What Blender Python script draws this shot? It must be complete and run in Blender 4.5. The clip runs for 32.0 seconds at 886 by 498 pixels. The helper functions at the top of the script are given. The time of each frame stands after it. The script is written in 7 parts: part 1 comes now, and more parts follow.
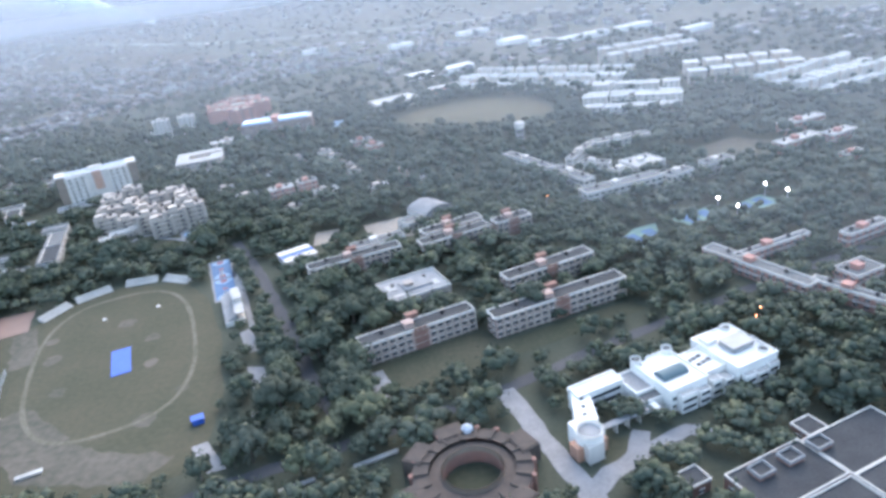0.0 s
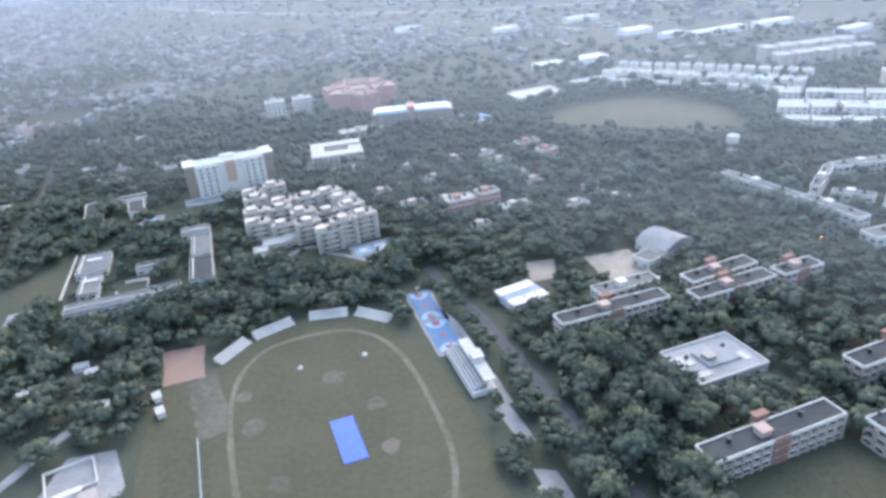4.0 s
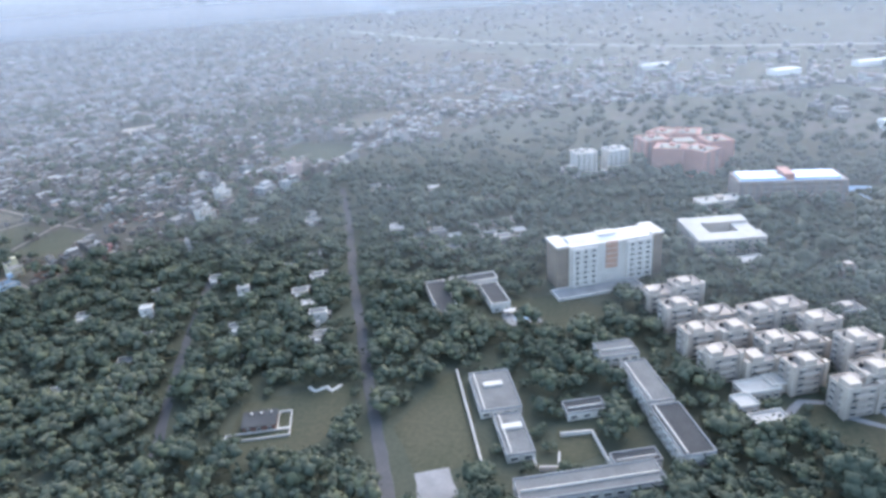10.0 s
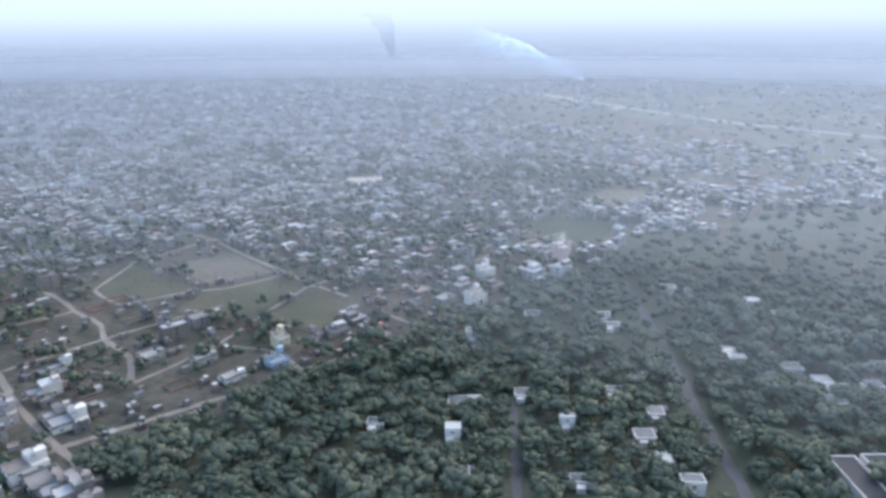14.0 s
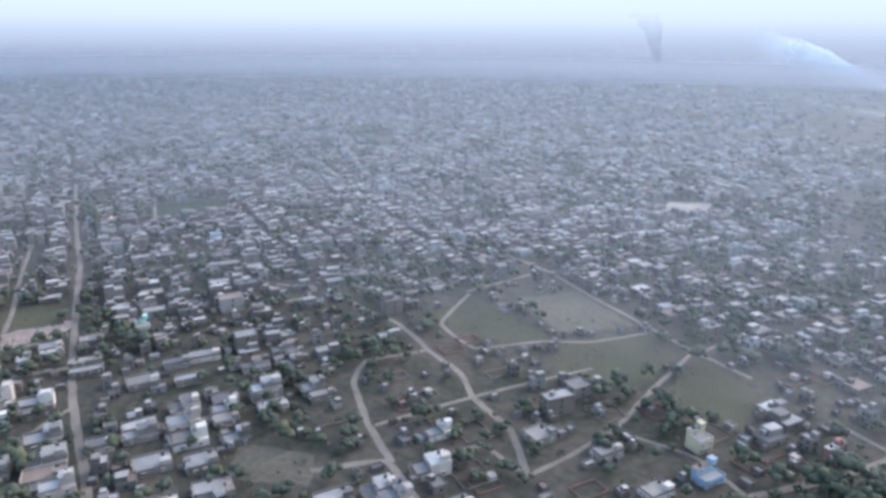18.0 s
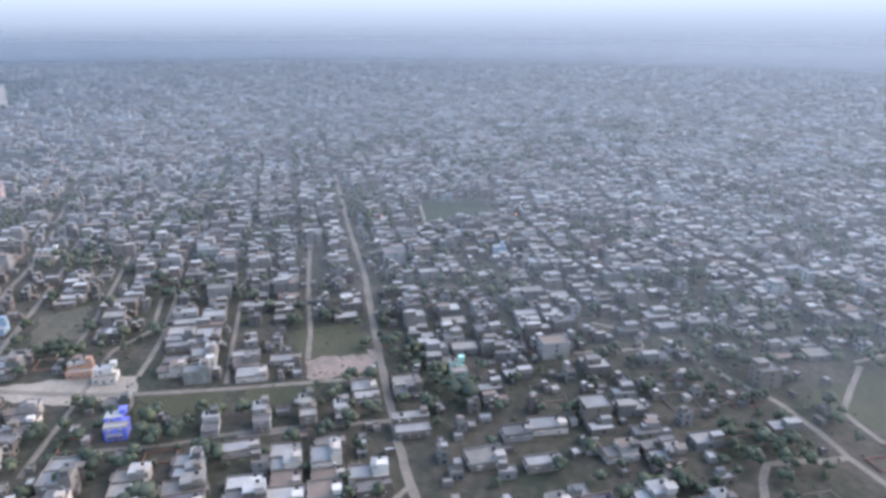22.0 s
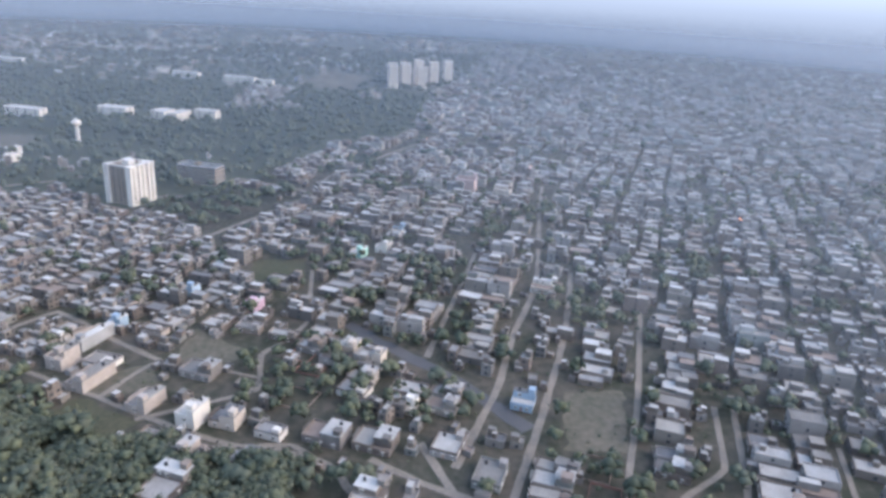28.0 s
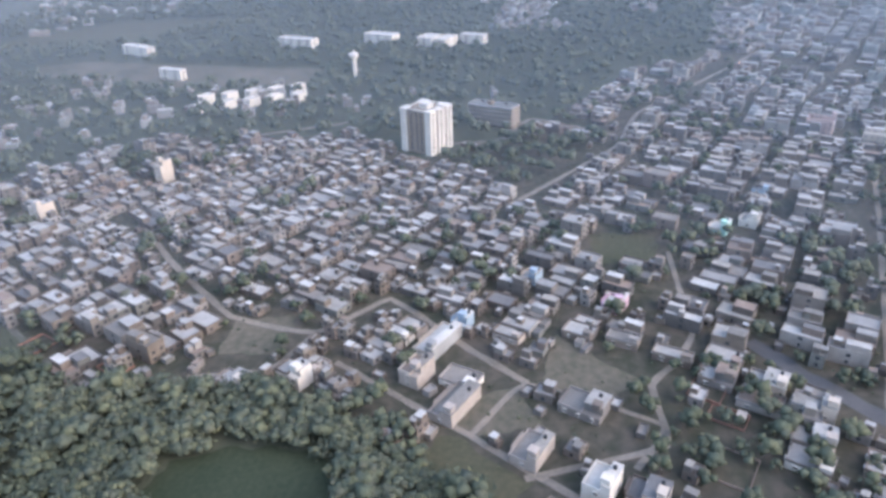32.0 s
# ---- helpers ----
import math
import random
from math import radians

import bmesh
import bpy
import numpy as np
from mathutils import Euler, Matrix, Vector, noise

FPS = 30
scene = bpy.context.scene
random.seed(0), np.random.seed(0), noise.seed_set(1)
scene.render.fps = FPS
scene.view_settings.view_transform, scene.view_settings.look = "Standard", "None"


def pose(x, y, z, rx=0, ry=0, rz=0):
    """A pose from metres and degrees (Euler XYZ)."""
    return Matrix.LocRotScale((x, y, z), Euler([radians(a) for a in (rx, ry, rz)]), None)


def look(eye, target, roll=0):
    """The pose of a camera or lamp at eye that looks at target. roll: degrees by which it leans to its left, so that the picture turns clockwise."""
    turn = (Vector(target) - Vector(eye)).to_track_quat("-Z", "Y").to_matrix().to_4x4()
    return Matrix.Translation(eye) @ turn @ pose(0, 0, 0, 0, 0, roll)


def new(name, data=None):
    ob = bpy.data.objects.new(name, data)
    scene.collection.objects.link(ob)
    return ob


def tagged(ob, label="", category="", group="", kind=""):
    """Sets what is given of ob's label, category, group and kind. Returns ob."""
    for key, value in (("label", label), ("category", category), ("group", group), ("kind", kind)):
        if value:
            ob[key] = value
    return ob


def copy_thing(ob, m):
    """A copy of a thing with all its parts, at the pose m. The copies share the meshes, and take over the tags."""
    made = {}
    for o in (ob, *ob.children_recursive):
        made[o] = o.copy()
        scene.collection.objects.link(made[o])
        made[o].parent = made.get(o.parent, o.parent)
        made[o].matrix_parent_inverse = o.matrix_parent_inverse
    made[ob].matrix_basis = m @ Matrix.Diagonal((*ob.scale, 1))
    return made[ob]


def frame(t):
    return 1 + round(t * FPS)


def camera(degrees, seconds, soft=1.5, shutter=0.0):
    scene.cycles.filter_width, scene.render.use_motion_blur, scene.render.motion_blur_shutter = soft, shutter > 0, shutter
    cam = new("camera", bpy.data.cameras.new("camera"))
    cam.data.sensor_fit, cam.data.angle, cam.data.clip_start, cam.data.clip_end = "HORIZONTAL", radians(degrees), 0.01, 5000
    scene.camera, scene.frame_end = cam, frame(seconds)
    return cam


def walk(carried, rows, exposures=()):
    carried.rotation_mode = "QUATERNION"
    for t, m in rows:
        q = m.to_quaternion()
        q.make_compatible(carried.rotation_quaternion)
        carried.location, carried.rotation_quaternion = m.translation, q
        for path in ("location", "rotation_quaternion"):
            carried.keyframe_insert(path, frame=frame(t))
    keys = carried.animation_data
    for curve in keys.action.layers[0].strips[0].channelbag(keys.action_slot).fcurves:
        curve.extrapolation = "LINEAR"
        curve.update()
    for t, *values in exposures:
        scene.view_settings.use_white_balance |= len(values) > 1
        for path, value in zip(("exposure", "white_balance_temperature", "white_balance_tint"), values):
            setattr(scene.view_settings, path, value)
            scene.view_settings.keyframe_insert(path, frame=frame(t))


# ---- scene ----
cam = camera(65.3, 32.0, soft=3.3)
PATH = [
    (0, (-0.34, 2.29, 163.40), (-0.03, 93.62, 122.68), -7.88),
    (0.5, (-13.76, 13.70, 164.10), (-13.40, 105.12, 123.57), -7.31),
    (1, (-27.78, 25.70, 164.62), (-27.52, 117.15, 124.15), -6.92),
    (1.5, (-41.00, 36.60, 165.70), (-41.15, 127.97, 125.05), -6.39),
    (2, (-55.13, 47.91, 166.41), (-55.57, 139.02, 125.20), -5.68),
    (2.5, (-68.78, 58.89, 167.25), (-69.61, 149.67, 125.32), -5.45),
    (3, (-83.42, 70.79, 167.76), (-84.77, 161.30, 125.25), -5.31),
    (3.5, (-97.20, 81.49, 167.91), (-99.51, 171.83, 125.08), -5.26),
    (5.5, (-155.38, 123.19, 168.84), (-160.56, 213.93, 127.14), -4.06),
    (6, (-170.23, 133.53, 169.34), (-176.97, 224.54, 128.45), -4.03),
    (6.5, (-185.33, 143.30, 169.76), (-194.05, 234.24, 129.08), -4.16),
    (7, (-200.88, 153.13, 170.01), (-212.11, 243.72, 129.18), -4.30),
    (7.5, (-215.71, 163.12, 170.07), (-229.23, 253.23, 128.89), -4.57),
    (8, (-231.47, 172.92, 170.78), (-246.95, 262.50, 129.13), -5.37),
    (8.5, (-246.68, 182.06, 171.02), (-263.37, 271.38, 129.26), -5.42),
    (9, (-262.43, 192.07, 171.18), (-279.90, 281.46, 129.91), -5.33),
    (9.5, (-277.95, 201.31, 171.49), (-296.01, 291.15, 131.46), -4.86),
    (10, (-294.23, 210.44, 171.31), (-313.31, 300.83, 133.03), -4.05),
    (10.5, (-309.60, 218.98, 170.62), (-330.11, 309.84, 134.23), -3.45),
    (11, (-326.21, 227.34, 170.69), (-348.46, 318.57, 136.31), -2.61),
    (11.5, (-342.62, 234.55, 171.56), (-366.75, 325.83, 138.60), -2.12),
    (12, (-359.40, 242.19, 171.89), (-386.18, 333.07, 139.91), -1.78),
    (12.5, (-376.24, 249.18, 171.39), (-405.46, 339.50, 139.95), -1.33),
    (13, (-393.37, 256.09, 171.11), (-425.37, 345.63, 140.13), -0.81),
    (13.5, (-409.87, 261.74, 171.21), (-444.52, 350.46, 140.74), -0.38),
    (15.5, (-477.36, 278.83, 173.01), (-525.17, 362.18, 145.31), -0.10),
    (16, (-494.79, 282.48, 173.55), (-545.92, 364.02, 146.39), 0.40),
    (16.5, (-512.28, 285.07, 174.17), (-566.57, 364.52, 146.95), 0.70),
    (17, (-529.79, 287.27, 174.14), (-587.60, 363.90, 146.08), 0.61),
    (17.5, (-546.67, 288.98, 174.18), (-607.32, 362.97, 145.08), 0.71),
    (18, (-563.75, 290.19, 174.12), (-627.16, 361.51, 144.23), 0.44),
    (18.5, (-580.68, 290.94, 173.28), (-646.38, 359.97, 142.99), 0.41),
    (19, (-598.14, 291.18, 173.48), (-665.97, 357.80, 142.49), 0.36),
    (19.5, (-614.45, 290.59, 173.47), (-683.93, 355.21, 141.90), 0.49),
    (20, (-631.15, 289.52, 173.71), (-702.54, 351.73, 141.56), 0.31),
    (20.5, (-647.61, 287.97, 173.50), (-721.00, 347.72, 141.22), 0.72),
    (21, (-665.04, 286.12, 173.43), (-740.65, 343.00, 141.06), 0.72),
    (21.5, (-681.03, 283.43, 173.47), (-758.60, 337.69, 141.24), 0.52),
    (22, (-697.23, 280.41, 173.55), (-776.73, 331.92, 141.52), 0.22),
    (22.5, (-712.87, 277.24, 173.50), (-794.10, 326.00, 141.49), 0.03),
    (23, (-729.07, 272.77, 173.61), (-811.82, 318.79, 141.45), 0.52),
    (23.5, (-744.60, 267.95, 173.70), (-828.68, 311.31, 141.29), 1.08),
    (24, (-760.37, 262.48, 174.22), (-846.02, 302.63, 141.79), 1.50),
    (24.5, (-775.13, 257.00, 174.66), (-864.07, 293.82, 147.59), 1.84),
    (26.5, (-834.37, 228.37, 174.62), (-927.34, 253.15, 147.37), 3.79),
    (27, (-848.24, 218.96, 173.48), (-941.73, 238.31, 143.73), 4.57),
    (27.5, (-861.09, 210.31, 173.21), (-954.58, 224.00, 140.49), 4.04),
    (28, (-873.31, 200.93, 173.39), (-966.73, 208.24, 138.46), 3.52),
    (28.5, (-885.35, 191.89, 173.21), (-978.42, 195.13, 136.78), 2.62),
    (29, (-897.41, 181.69, 173.07), (-990.01, 180.86, 135.34), 1.53),
    (29.5, (-908.60, 171.31, 173.05), (-1001.44, 168.85, 135.99), 1.48),
    (30, (-919.51, 159.81, 172.86), (-1012.71, 156.35, 136.80), 1.98),
    (30.5, (-929.88, 148.59, 172.57), (-1023.06, 143.25, 136.67), 2.57),
    (31, (-940.58, 136.08, 171.37), (-1032.93, 126.62, 134.19), 1.75),
    (31.5, (-950.38, 124.60, 170.63), (-1039.92, 109.72, 128.66), -0.26),
    (32, (-960.45, 112.35, 169.75), (-1046.35, 91.29, 123.08), -1.89),
]
walk(cam, [(t, look(eye, target, roll)) for t, eye, target, roll in PATH], [(0, 2.64, 6360, 12), (12, 2.58, 6400, 12), (16, 2.3, 6470, 13), (20, 2.34, 6510, 15), (25, 2.3, 6510, 15), (27, 2.26, 6480, 15), (29, 2.38, 6470, 16), (32, 2.44, 6500, 17)])

# ---- light ----
world = bpy.data.worlds.new("dusk_sky")
scene.world = world
world.use_nodes = True
wn = world.node_tree.nodes
sky = wn.new("ShaderNodeTexSky")
sky.sky_type = "NISHITA"
sky.sun_disc = False
sky.sun_elevation = radians(24)
sky.sun_rotation = radians(8)
sky.air_density = 1.0
sky.dust_density = 1.0
sky.ozone_density = 1.0
world.node_tree.links.new(sky.outputs[0], wn["Background"].inputs[0])
wn["Background"].inputs[1].default_value = 0.15
sun = new("sun", bpy.data.lights.new("sun", "SUN"))
sun.data.energy = 0.4
sun.data.angle = radians(50)
sun.data.color = (1.0, 0.93, 0.86)
sun.matrix_world = look((250, 500, 700), (0, 0, 0))

# ---- materials ----


def material(name, base, other=None, rough=0.85, scale=0.5, fine=6.0, bump=0.0, rand=None, metal=0.0, amount=0.5, spec=0.3):
    """A rough surface: base and other colour mixed by stains at two scales; rand: 'object' or 'island' varies its tone piece by piece."""
    m = bpy.data.materials.new(name)
    m.use_nodes = True
    n, k = m.node_tree.nodes, m.node_tree.links
    b = n["Principled BSDF"]
    b.inputs["Roughness"].default_value = rough
    b.inputs["Metallic"].default_value = metal
    b.inputs["Specular IOR Level"].default_value = spec
    b.inputs["Sheen Weight"].default_value = 0.0 if rough < 0.6 or spec < 0.2 else 0.08
    b.inputs["Sheen Roughness"].default_value = 0.4
    other = other or tuple(c * 0.7 for c in base)
    geo = n.new("ShaderNodeNewGeometry")
    big, small = n.new("ShaderNodeTexNoise"), n.new("ShaderNodeTexNoise")
    for tex, s in ((big, scale), (small, fine)):
        tex.inputs["Scale"].default_value = s
        tex.inputs["Detail"].default_value = 4
        k.new(geo.outputs["Position"], tex.inputs["Vector"])
    add = n.new("ShaderNodeMath")
    add.operation = "ADD"
    k.new(big.outputs[0], add.inputs[0])
    k.new(small.outputs[0], add.inputs[1])
    ramp = n.new("ShaderNodeMapRange")
    ramp.inputs["From Min"].default_value = 1.0 - amount * 0.5
    ramp.inputs["From Max"].default_value = 1.0 + amount * 0.5
    k.new(add.outputs[0], ramp.inputs["Value"])
    mix = n.new("ShaderNodeMix")
    mix.data_type = "RGBA"
    k.new(ramp.outputs[0], mix.inputs[0])
    mix.inputs[6].default_value = (*base, 1)
    mix.inputs[7].default_value = (*other, 1)
    out = mix.outputs[2]
    if rand:
        source = n.new("ShaderNodeObjectInfo").outputs["Random"] if rand[0] == "object" else geo.outputs["Random Per Island"]
        pal = n.new("ShaderNodeValToRGB")
        pal.color_ramp.interpolation = "CONSTANT"
        tones = rand[1]
        for i, tone in enumerate(tones):
            e = pal.color_ramp.elements[0] if i == 0 else pal.color_ramp.elements.new(i / len(tones))
            e.position = i / len(tones)
            e.color = (*tone, 1)
        pal.color_ramp.elements.remove(pal.color_ramp.elements[-1]) if len(pal.color_ramp.elements) > len(tones) else None
        k.new(source, pal.inputs[0])
        mul = n.new("ShaderNodeMix")
        mul.data_type, mul.blend_type = "RGBA", "MULTIPLY"
        mul.inputs[0].default_value = 1.0
        k.new(out, mul.inputs[6])
        k.new(pal.outputs[0], mul.inputs[7])
        out = mul.outputs[2]
    k.new(out, b.inputs["Base Color"])
    if bump:
        bm_node = n.new("ShaderNodeBump")
        bm_node.inputs["Strength"].default_value = bump
        bm_node.inputs["Distance"].default_value = 0.2
        k.new(small.outputs[0], bm_node.inputs["Height"])
        k.new(bm_node.outputs[0], b.inputs["Normal"])
    return m


LEAVES = [(0.88, 0.94, 0.88), (1, 1, 1), (1.08, 1.1, 0.95), (0.92, 0.98, 0.96), (1.16, 1.14, 0.98), (0.86, 0.9, 0.86), (1.0, 1.04, 1.0), (0.97, 0.94, 0.9), (1.25, 1.2, 0.98), (0.75, 0.8, 0.78), (0.82, 0.84, 0.8)]
FAR_LEAVES = [(0.92, 0.95, 0.93), (1, 1, 1), (1.06, 1.05, 1.0), (0.96, 1.0, 0.98)]
HOUSES = [(0.85, 0.76, 0.69), (0.8, 0.73, 0.67), (1.42, 1.42, 1.4), (1, 1, 1), (0.85, 0.83, 0.8), (0.62, 0.6, 0.58), (0.75, 0.68, 0.6), (0.95, 0.92, 0.86), (0.55, 0.49, 0.45), (0.7, 0.7, 0.7), (0.5, 0.5, 0.5), (0.9, 0.78, 0.72), (0.8, 0.86, 0.84), (0.6, 0.54, 0.5), (1.05, 1.05, 1.05)]
ROOFS = [(1.35, 1.35, 1.33), (1, 1, 1), (1.15, 1.13, 1.1), (0.8, 0.8, 0.8), (0.6, 0.58, 0.56), (1.1, 1.07, 1.03), (0.7, 0.66, 0.62), (0.9, 0.86, 0.8), (0.5, 0.5, 0.52), (0.95, 0.93, 0.9), (0.75, 0.6, 0.52)]
M = dict(
    leaf=material("foliage", (0.05, 0.059, 0.044), (0.095, 0.099, 0.071), scale=0.018, fine=0.8, rand=("island", LEAVES), spec=0.1),
    leaf_far=material("far_foliage", (0.054, 0.063, 0.047), (0.09, 0.096, 0.071), scale=0.012, fine=0.1, rand=("island", FAR_LEAVES), spec=0.1),
    leaf_tree=material("tree_foliage", (0.05, 0.059, 0.044), (0.095, 0.099, 0.071), scale=0.06, fine=0.8, rand=("object", LEAVES), spec=0.1),
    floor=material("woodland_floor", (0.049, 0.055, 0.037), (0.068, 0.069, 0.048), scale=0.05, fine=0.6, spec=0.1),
    earth=material("town_earth", (0.080, 0.067, 0.053), (0.038, 0.041, 0.028), scale=0.035, fine=0.22, amount=0.4, spec=0.1),
    bark=material("bark", (0.13, 0.1, 0.075), (0.07, 0.055, 0.045), fine=3),
    lawn=material("dry_lawn", (0.084, 0.073, 0.046), (0.057, 0.057, 0.034), scale=0.035, fine=0.4, spec=0.1, amount=0.6),
    grass=material("grass", (0.048, 0.052, 0.031), (0.078, 0.070, 0.045), scale=0.03, fine=0.5, spec=0.1, amount=0.5),
    darkgrass=material("dark_grass", (0.024, 0.033, 0.019), (0.038, 0.046, 0.027), scale=0.03, fine=0.5, spec=0.1, amount=0.5),
    scrub=material("scrub", (0.070, 0.067, 0.047), (0.125, 0.105, 0.08), scale=0.03, fine=0.3, spec=0.1, amount=0.5),
    clay=material("red_clay", (0.235, 0.145, 0.105), (0.2, 0.125, 0.09), scale=0.1),
    sand=material("sand", (0.30, 0.245, 0.19), (0.19, 0.16, 0.125), scale=0.08, fine=0.5),
    paleclay=material("pale_clay", (0.27, 0.185, 0.15), (0.13, 0.11, 0.085), scale=0.09, fine=0.5),
    dust=material("dusty_track", (0.215, 0.18, 0.146), (0.125, 0.108, 0.088), scale=0.08, fine=0.7, spec=0.1, amount=0.6),
    asphalt=material("asphalt", (0.06, 0.06, 0.062), (0.095, 0.09, 0.086), scale=0.06, fine=1.5, spec=0.12),
    concrete=material("concrete", (0.3, 0.29, 0.275), (0.2, 0.19, 0.18), scale=0.15, fine=1.5, spec=0.12),
    paving=material("paving", (0.27, 0.255, 0.24), (0.18, 0.17, 0.16), scale=0.12, fine=1.5, spec=0.12),
    white=material("white_paint", (0.58, 0.525, 0.45), (0.41, 0.365, 0.315), scale=0.2, fine=2.5, amount=0.8),
    fresh=material("fresh_white_paint", (0.76, 0.71, 0.635), (0.62, 0.575, 0.51), scale=0.2, fine=2.5, amount=0.8),
    cream=material("cream_paint", (0.48, 0.40, 0.325), (0.34, 0.28, 0.225), scale=0.2, fine=2.0, amount=0.7),
    greige=material("weathered_plaster", (0.37, 0.31, 0.262), (0.24, 0.2, 0.17), scale=0.25, fine=2.0, amount=0.7),
    brick=material("red_brick", (0.26, 0.14, 0.105), (0.19, 0.11, 0.085), scale=0.3, fine=4.0, spec=0.12),
    pinkbrick=material("pink_sandstone", (0.40, 0.20, 0.15), (0.31, 0.16, 0.125), scale=0.2, fine=3.0),
    orange=material("orange_paint", (0.43, 0.225, 0.14), (0.34, 0.19, 0.125), scale=0.2),
    taupe=material("taupe_paint", (0.23, 0.175, 0.13), (0.18, 0.14, 0.105), scale=0.2, spec=0.12),
    darkroof=material("weathered_roof", (0.034, 0.034, 0.034), (0.066, 0.065, 0.063), scale=0.12, fine=1.2, amount=0.8, spec=0.12),
    greyroof=material("grey_roof", (0.18, 0.173, 0.16), (0.095, 0.092, 0.086), scale=0.12, fine=1.2, amount=0.8, spec=0.12),
    paleroof=material("pale_roof", (0.46, 0.425, 0.375), (0.29, 0.265, 0.235), scale=0.15, fine=1.5, amount=0.8),
    glass=material("dark_window_glass", (0.03, 0.035, 0.04), (0.05, 0.055, 0.06), rough=0.15, spec=0.6),
    blueglass=material("blue_skylight_glass", (0.06, 0.10, 0.12), (0.08, 0.13, 0.14), rough=0.5, spec=0.3),
    blue=material("blue_sheet", (0.025, 0.08, 0.33), (0.035, 0.1, 0.36), rough=0.5, scale=0.3),
    courtblue=material("court_blue", (0.07, 0.125, 0.215), (0.09, 0.15, 0.235), scale=0.15),
    courtpale=material("court_pale_blue", (0.24, 0.33, 0.40), (0.2, 0.28, 0.35), scale=0.15),
    courtgreen=material("court_green", (0.125, 0.195, 0.155), (0.15, 0.22, 0.175), scale=0.15),
    courtred=material("court_red", (0.25, 0.1, 0.105), (0.21, 0.09, 0.1), scale=0.2),
    metal=material("galvanised_sheet", (0.42, 0.43, 0.44), (0.33, 0.34, 0.35), rough=0.5, metal=0.2, scale=0.2),
    bluemetal=material("blue_roof_sheet", (0.36, 0.48, 0.62), (0.30, 0.42, 0.56), rough=0.5, scale=0.2),
    water=material("still_water", (0.10, 0.20, 0.30), (0.12, 0.24, 0.34), rough=0.1, spec=0.6),
    house=material("house_plaster", (0.26, 0.23, 0.205), (0.155, 0.135, 0.12), scale=0.2, fine=1.5, rand=("object", HOUSES), amount=0.8),
    houses=material("town_plaster", (0.215, 0.19, 0.17), (0.125, 0.11, 0.098), scale=0.2, fine=1.5, rand=("island", HOUSES), amount=0.8),
    roof=material("house_roof", (0.32, 0.305, 0.285), (0.19, 0.18, 0.168), scale=0.2, fine=1.5, rand=("object", ROOFS), amount=0.8, spec=0.12),
    roofs=material("town_roof", (0.32, 0.305, 0.285), (0.19, 0.18, 0.168), scale=0.2, fine=1.5, rand=("island", ROOFS), amount=0.8, spec=0.12),
    # Walls for far houses, lightened in base colour in place of distance haze.
    haze_wall=material("haze_paled_walls", (0.27, 0.258, 0.242), (0.165, 0.157, 0.147), scale=0.15, fine=1.0, rand=("island", HOUSES), amount=0.8),
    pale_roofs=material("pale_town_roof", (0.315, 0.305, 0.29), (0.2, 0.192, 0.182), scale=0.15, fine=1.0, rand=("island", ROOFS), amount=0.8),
    blush=material("blush_render", (0.42, 0.30, 0.245), (0.31, 0.215, 0.175), scale=0.2, fine=2.0, spec=0.12),
    wornpath=material("worn_path", (0.15, 0.13, 0.095), (0.088, 0.083, 0.053), scale=0.05, fine=0.5, spec=0.1),
    hostel=material("hostel_render", (0.27, 0.205, 0.165), (0.2, 0.15, 0.125), scale=0.2, fine=2.0, spec=0.12),
    bluepaint=material("violet_blue_paint", (0.18, 0.20, 0.62), (0.14, 0.16, 0.5), scale=0.3),
    skypaint=material("sky_blue_paint", (0.25, 0.31, 0.36), (0.2, 0.25, 0.29), scale=0.3),
    pink=material("pink_paint", (0.46, 0.30, 0.34), (0.38, 0.25, 0.29), scale=0.3),
    salmon=material("salmon_paint", (0.46, 0.32, 0.28), (0.36, 0.26, 0.23), scale=0.3),
    brownroof=material("brown_weathered_roof", (0.105, 0.08, 0.063), (0.07, 0.056, 0.047), scale=0.3, fine=2.0, spec=0.12),
    courtgrey=material("faded_court", (0.085, 0.105, 0.14), (0.12, 0.13, 0.15), scale=0.12, fine=0.8, spec=0.12),
    yellow=material("yellow_paint", (0.44, 0.38, 0.24), (0.35, 0.3, 0.2), scale=0.3),
    red=material("red_paint", (0.27, 0.12, 0.1), (0.22, 0.1, 0.085), scale=0.3),
    green=material("mint_paint", (0.32, 0.52, 0.42), (0.28, 0.45, 0.37), scale=0.3),
    black=material("black_plastic", (0.02, 0.02, 0.022), (0.03, 0.03, 0.03), rough=0.5),
)



def lit(name, colour, power):
    m = bpy.data.materials.new(name)
    m.use_nodes = True
    n = m.node_tree.nodes
    b = n["Principled BSDF"]
    b.inputs["Emission Color"].default_value = (*colour, 1)
    b.inputs["Emission Strength"].default_value = power
    return m


# ---- shapes ----
GRID = radians(21.0)
CELL, X0, Y0, NX, NY = 2.0, -2700.0, -900.0, 1800, 1700
busy = np.zeros((NX, NY), np.uint8)


def inside(poly, xs, ys):
    """Which of the points lie in the polygon."""
    hit = np.zeros(np.shape(xs), bool)
    for (ax, ay), (bx, by) in zip(poly, poly[1:] + poly[:1]):
        cross = ((ay > ys) != (by > ys)) & (xs < (bx - ax) * (ys - ay) / ((by - ay) or 1e-9) + ax)
        hit ^= cross
    return hit


